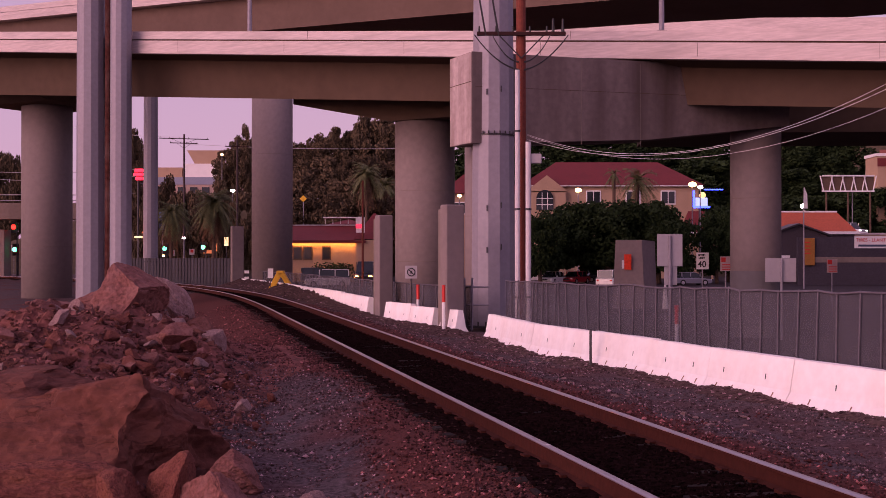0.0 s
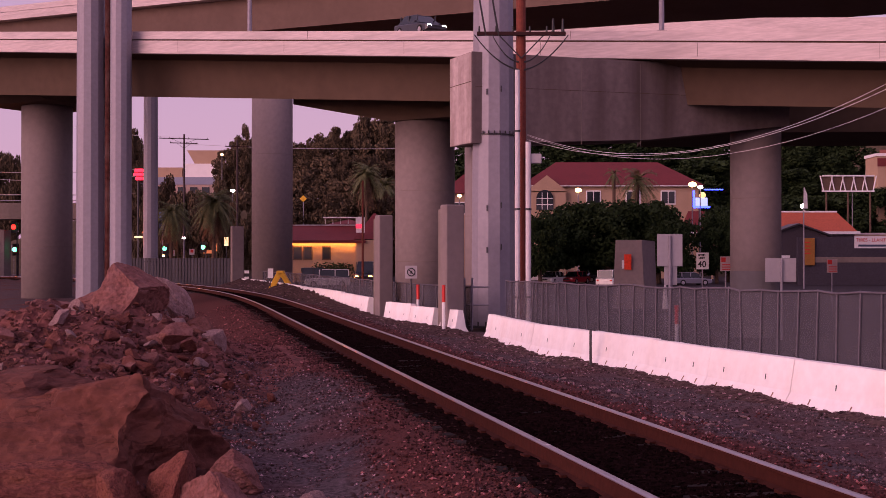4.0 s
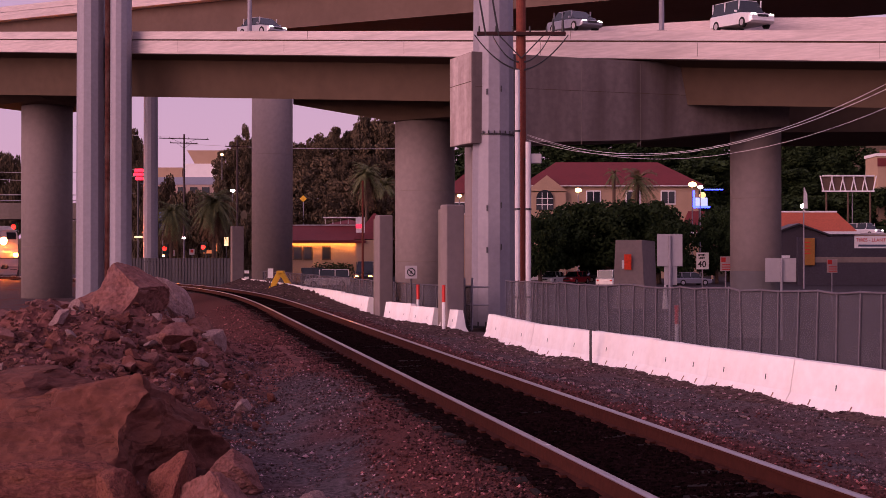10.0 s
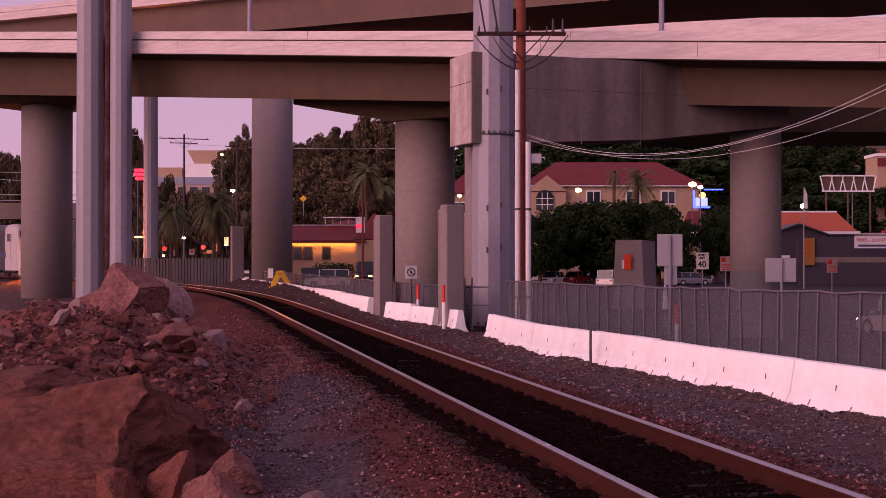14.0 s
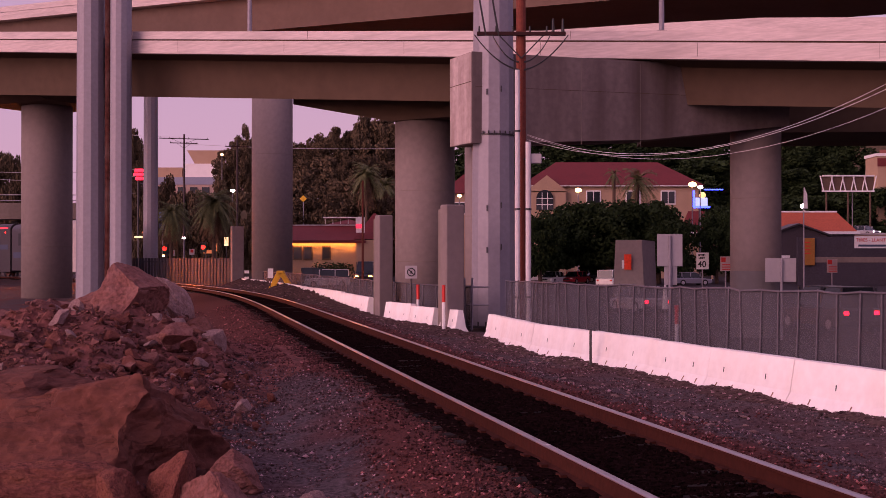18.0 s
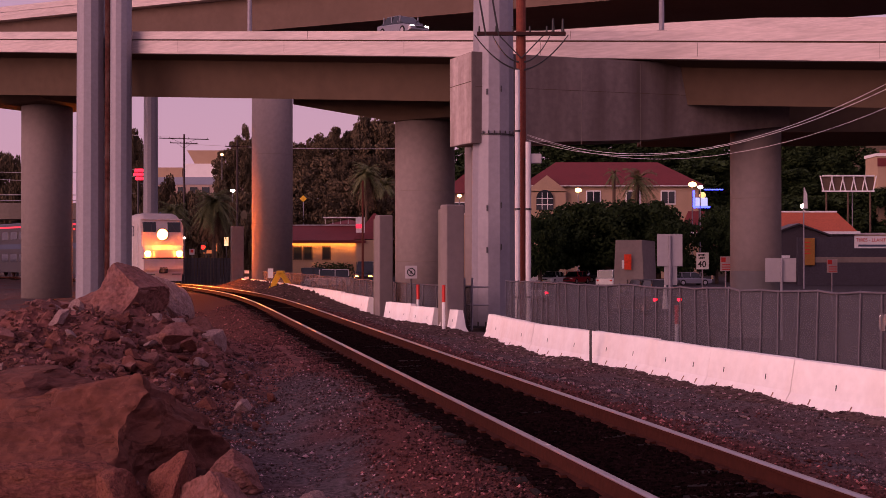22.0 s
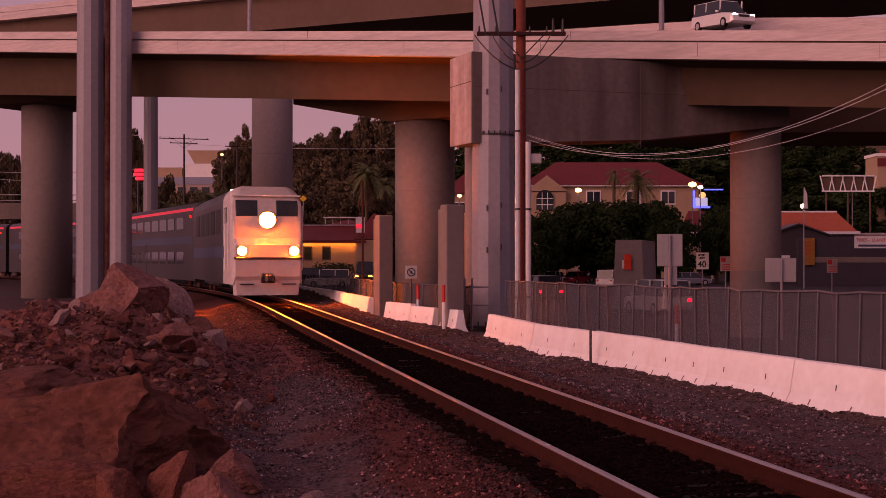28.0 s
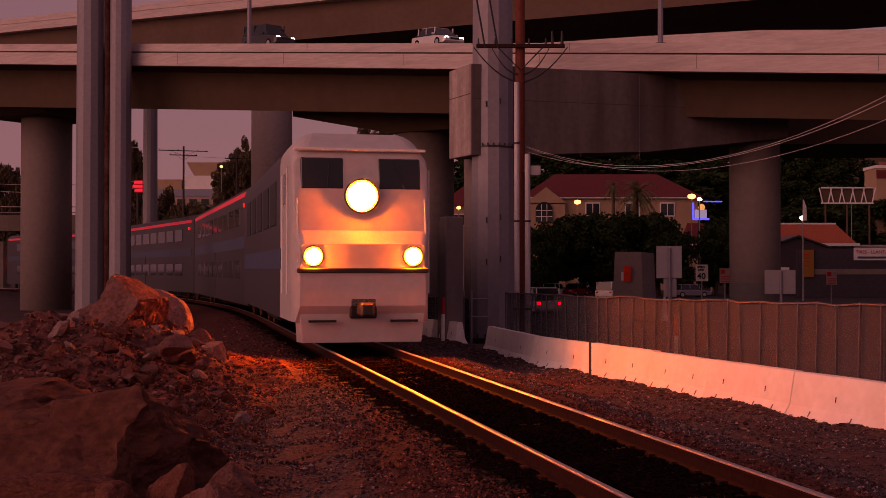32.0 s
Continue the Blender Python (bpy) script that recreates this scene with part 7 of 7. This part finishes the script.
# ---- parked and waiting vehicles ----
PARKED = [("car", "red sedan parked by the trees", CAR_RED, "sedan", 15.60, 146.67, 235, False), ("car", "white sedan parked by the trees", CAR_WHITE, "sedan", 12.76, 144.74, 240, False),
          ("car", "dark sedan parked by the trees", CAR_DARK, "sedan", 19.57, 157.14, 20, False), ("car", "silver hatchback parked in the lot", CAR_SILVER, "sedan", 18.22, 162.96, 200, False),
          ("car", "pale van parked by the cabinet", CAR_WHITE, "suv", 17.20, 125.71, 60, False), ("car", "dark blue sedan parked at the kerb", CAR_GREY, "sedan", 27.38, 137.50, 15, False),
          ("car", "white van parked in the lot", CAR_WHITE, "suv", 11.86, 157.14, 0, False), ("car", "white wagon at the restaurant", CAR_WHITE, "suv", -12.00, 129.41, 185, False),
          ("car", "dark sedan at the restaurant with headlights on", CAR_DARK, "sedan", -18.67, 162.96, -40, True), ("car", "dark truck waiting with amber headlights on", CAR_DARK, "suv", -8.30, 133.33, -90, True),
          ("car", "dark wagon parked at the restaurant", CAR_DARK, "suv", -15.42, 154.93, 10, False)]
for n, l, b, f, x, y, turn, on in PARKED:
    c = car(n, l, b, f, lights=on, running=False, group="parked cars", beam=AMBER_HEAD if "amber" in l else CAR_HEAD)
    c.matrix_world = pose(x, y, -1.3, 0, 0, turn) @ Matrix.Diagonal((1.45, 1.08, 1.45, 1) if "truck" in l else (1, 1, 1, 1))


# ---- traffic signals: a turret of red and green lenses turns in each head ----
SIGNALS = []


def signal(x, y, z, zb, label, start):
    e = thing("traffic_signal", Matrix(), label, "traffic signal", "traffic signals")
    part("signal_post", rod((x + 0.3, y + 0.3, zb), (x + 0.3, y + 0.3, z + 0.6), 0.08, n=10), DARK_STEEL, e)
    part("backboard", box(x, y + 0.26, z, 0.85, 0.06, 1.5, 0.02), BLACK, e)
    part("hood", box(x, y, z + 0.42, 0.7, 0.5, 0.06), BLACK, e)
    tur = new("lens_turret")
    tur.parent = e
    for turn, mat, nm in ((0, SIGNAL_GREEN, "green_lens"), (180, SIGNAL_RED, "red_lens")):
        ob = part(nm, rod((0, -0.18, 0), (0, -0.12, 0), 0.30, n=20), mat, tur)
        ob.matrix_basis = pose(0, 0, 0, 0, 0, turn)
    part("drum", rod((0, -0.115, 0), (0, 0.115, 0), 0.36, n=20), BLACK, tur)
    SIGNALS.append((tur, (x, y, z), start))
    return e


signal(-37.85, 169.23, 3.04, -1.3, "traffic signal on a dark post at the crossing", 0)
signal(-33.92, 176, 3.25, -1.3, "traffic signal on a dark post at the crossing", 0)
signal(-54.21, 157.14, 5.66, -1.3, "traffic signal seen under the overpass", 1)
signal(-54.25, 157.7, 2.8, -1.3, "low traffic signal seen under the overpass", 0)
for X, Y, Z in ((-58.38, 169.23, 3.04), (-36.85, 169.23, 2.42), (-34.15, 169.23, 2.58)):
    e, plate = sign(X, Y, Z, 0.7, 0.8, -1.3, "small red and white crossing sign", SIGN_BACK, back=False)
    part("red_mark", box(X, Y - 0.014, Z + 0.1, 0.4, 0.01, 0.4), RED, plate)


# ---- small things beyond the road ----
e = thing("street_name_sign", Matrix(), "tall blue grey road sign beside the signal", "sign")
BLUE_SIGN = material("blue_sign_face", (0.10, 0.16, 0.32), 0.5, grain=6, spread=0.06, bump=0.02)
for z, h in ((7.4, 1.1), (6.05, 0.9)):
    part("sign_plate", box(-38.2, 169.4, z, 0.85, 0.05, h, 0.01), BLUE_SIGN, e)
    for k in range(3):
        part("lettering_bar", box(-38.2, 169.36, z + 0.28 - 0.26 * k, 0.6, 0.02, 0.09), SIGN_BACK, e)
part("sign_post", rod((-38.2, 169.5, -1.3), (-38.2, 169.5, 8.2), 0.07, n=8), GALV, e)
e = thing("warning_sign", Matrix(), "yellow diamond warning sign on a pole", "sign")
q = Matrix.Translation((-22.45, 200 - 0.1, 11.28)) @ Matrix.Rotation(radians(45), 4, "Y")
part("diamond_plate", box(0, 0, 0, 0.8, 0.03, 0.8, 0.01, m=q), YELLOW, e)
part("sign_post", rod((-22.45, 200, -1.3), (-22.45, 200, 11.46), 0.07, n=8), GALV, e)
for X, Y, Z in ((-21.33, 209.52, 11.73), (-19.90, 209.52, 11.35), (-18.48, 209.52, 11.92), (-17.24, 209.52, 10.97)):
    e = thing("parking_lot_light", Matrix(), "thin pale lot light on a post up the slope", "street lamp", "lot lights")
    part("lamp_post", rod((X, Y, hill_z(X, Y) - 0.2), (X, Y, Z), 0.06, n=8), GALV, e)
    part("lamp_head", box(X, Y - 0.2, Z, 0.7, 0.5, 0.15, 0.03), SIGN_BACK, e)
e = thing("guard_rail", Matrix(), "pale guard rail along the upper road", "guard rail")
part("beam", box(-21.13, 207.55, hill_z(-21.13, 207.55) + 0.7, 9, 0.08, 0.3), GALV, e)
for k in range(5):
    gx = -24.43 + 1.8 * k
    part("post", box(gx, 207.55 + 0.1, hill_z(gx, 207.55) + 0.3, 0.12, 0.12, 1.0), GALV, e)
_r = random.Random(31)
for k in range(64):
    s, d = 9 + _r.random() * 34, _r.uniform(1.9, 4.2)
    x, y, h = along(s, d)
    if x > barrier_x(y) - 0.5:
        continue
    rock(x, y, _r.uniform(0.03, 0.11), _r.uniform(0.03, 0.07), _r.uniform(0.012, 0.035), 400 + k, PALE_ROCK, _r.uniform(0, 6), 0, 0.3, "flat pale stone lying in the gravel", 1, z=ground_z(x, y) + 0.02, name="stone", cuts=5)
for k, (X, Y, Z, w, hh) in enumerate(((-33.25, 183.33, 3.31, 0.5, 1.2), (-31.67, 183.33, 4.15, 0.6, 1.3), (-34.33, 183.33, 2.65, 1.4, 0.5), (-44.50, 183.33, 4.81, 1.2, 0.3), (-43.50, 183.33, 5.48, 1.0, 0.25), (-29.50, 183.33, 2.73, 0.5, 0.9))):
    e = thing("lit_shop_sign", Matrix(), "small lit shop sign among the trees", "sign", "lit shop signs")
    part("sign_box", box(X, Y - 1.5, Z, w, 0.2, hh, 0.03), light_material("shop_glow", (1.0, 0.7, 0.35), 1.2) if k % 2 else WINDOW_GLOW, e)
    part("sign_post", rod((X, Y - 1.3, -1.3), (X, Y - 1.3, Z), 0.06, n=6), DARK_STEEL, e)
for X, Y, Z, mat in ((-38.00, 169.23, 2.04, LAMP_WARM),):
    e = thing("pedestrian_signal", Matrix(), "small lit pedestrian signal box on a post", "traffic signal")
    part("signal_box", box(X, Y, Z, 0.5, 0.3, 0.5, 0.03), BLACK, e)
    part("lens", box(X, Y - 0.16, Z, 0.3, 0.04, 0.3, 0.01), mat, e)
    part("signal_post", rod((X, Y + 0.1, -1.3), (X, Y + 0.1, Z), 0.06, n=8), DARK_STEEL, e)
e = thing("striped_marker", Matrix(), "black and white striped marker by the concrete post", "post")
X, Y = -13.88, 88
for k in range(6):
    part("band", box(X, Y, -0.35 + 0.22 * k, 0.32, 0.05, 0.2), WHITE if k % 2 else BLACK, e)
e = thing("small_board", Matrix(), "small pale board on a stake beside the stop frame", "sign")
part("board", box(-9.84, 70.97, 0.86, 0.3, 0.03, 0.55), WHITE, e)
part("stake", rod((-9.84, 70.97 + 0.03, -0.4), (-9.84, 70.97 + 0.03, 0.99), 0.025, n=6), BARK, e)


motions()
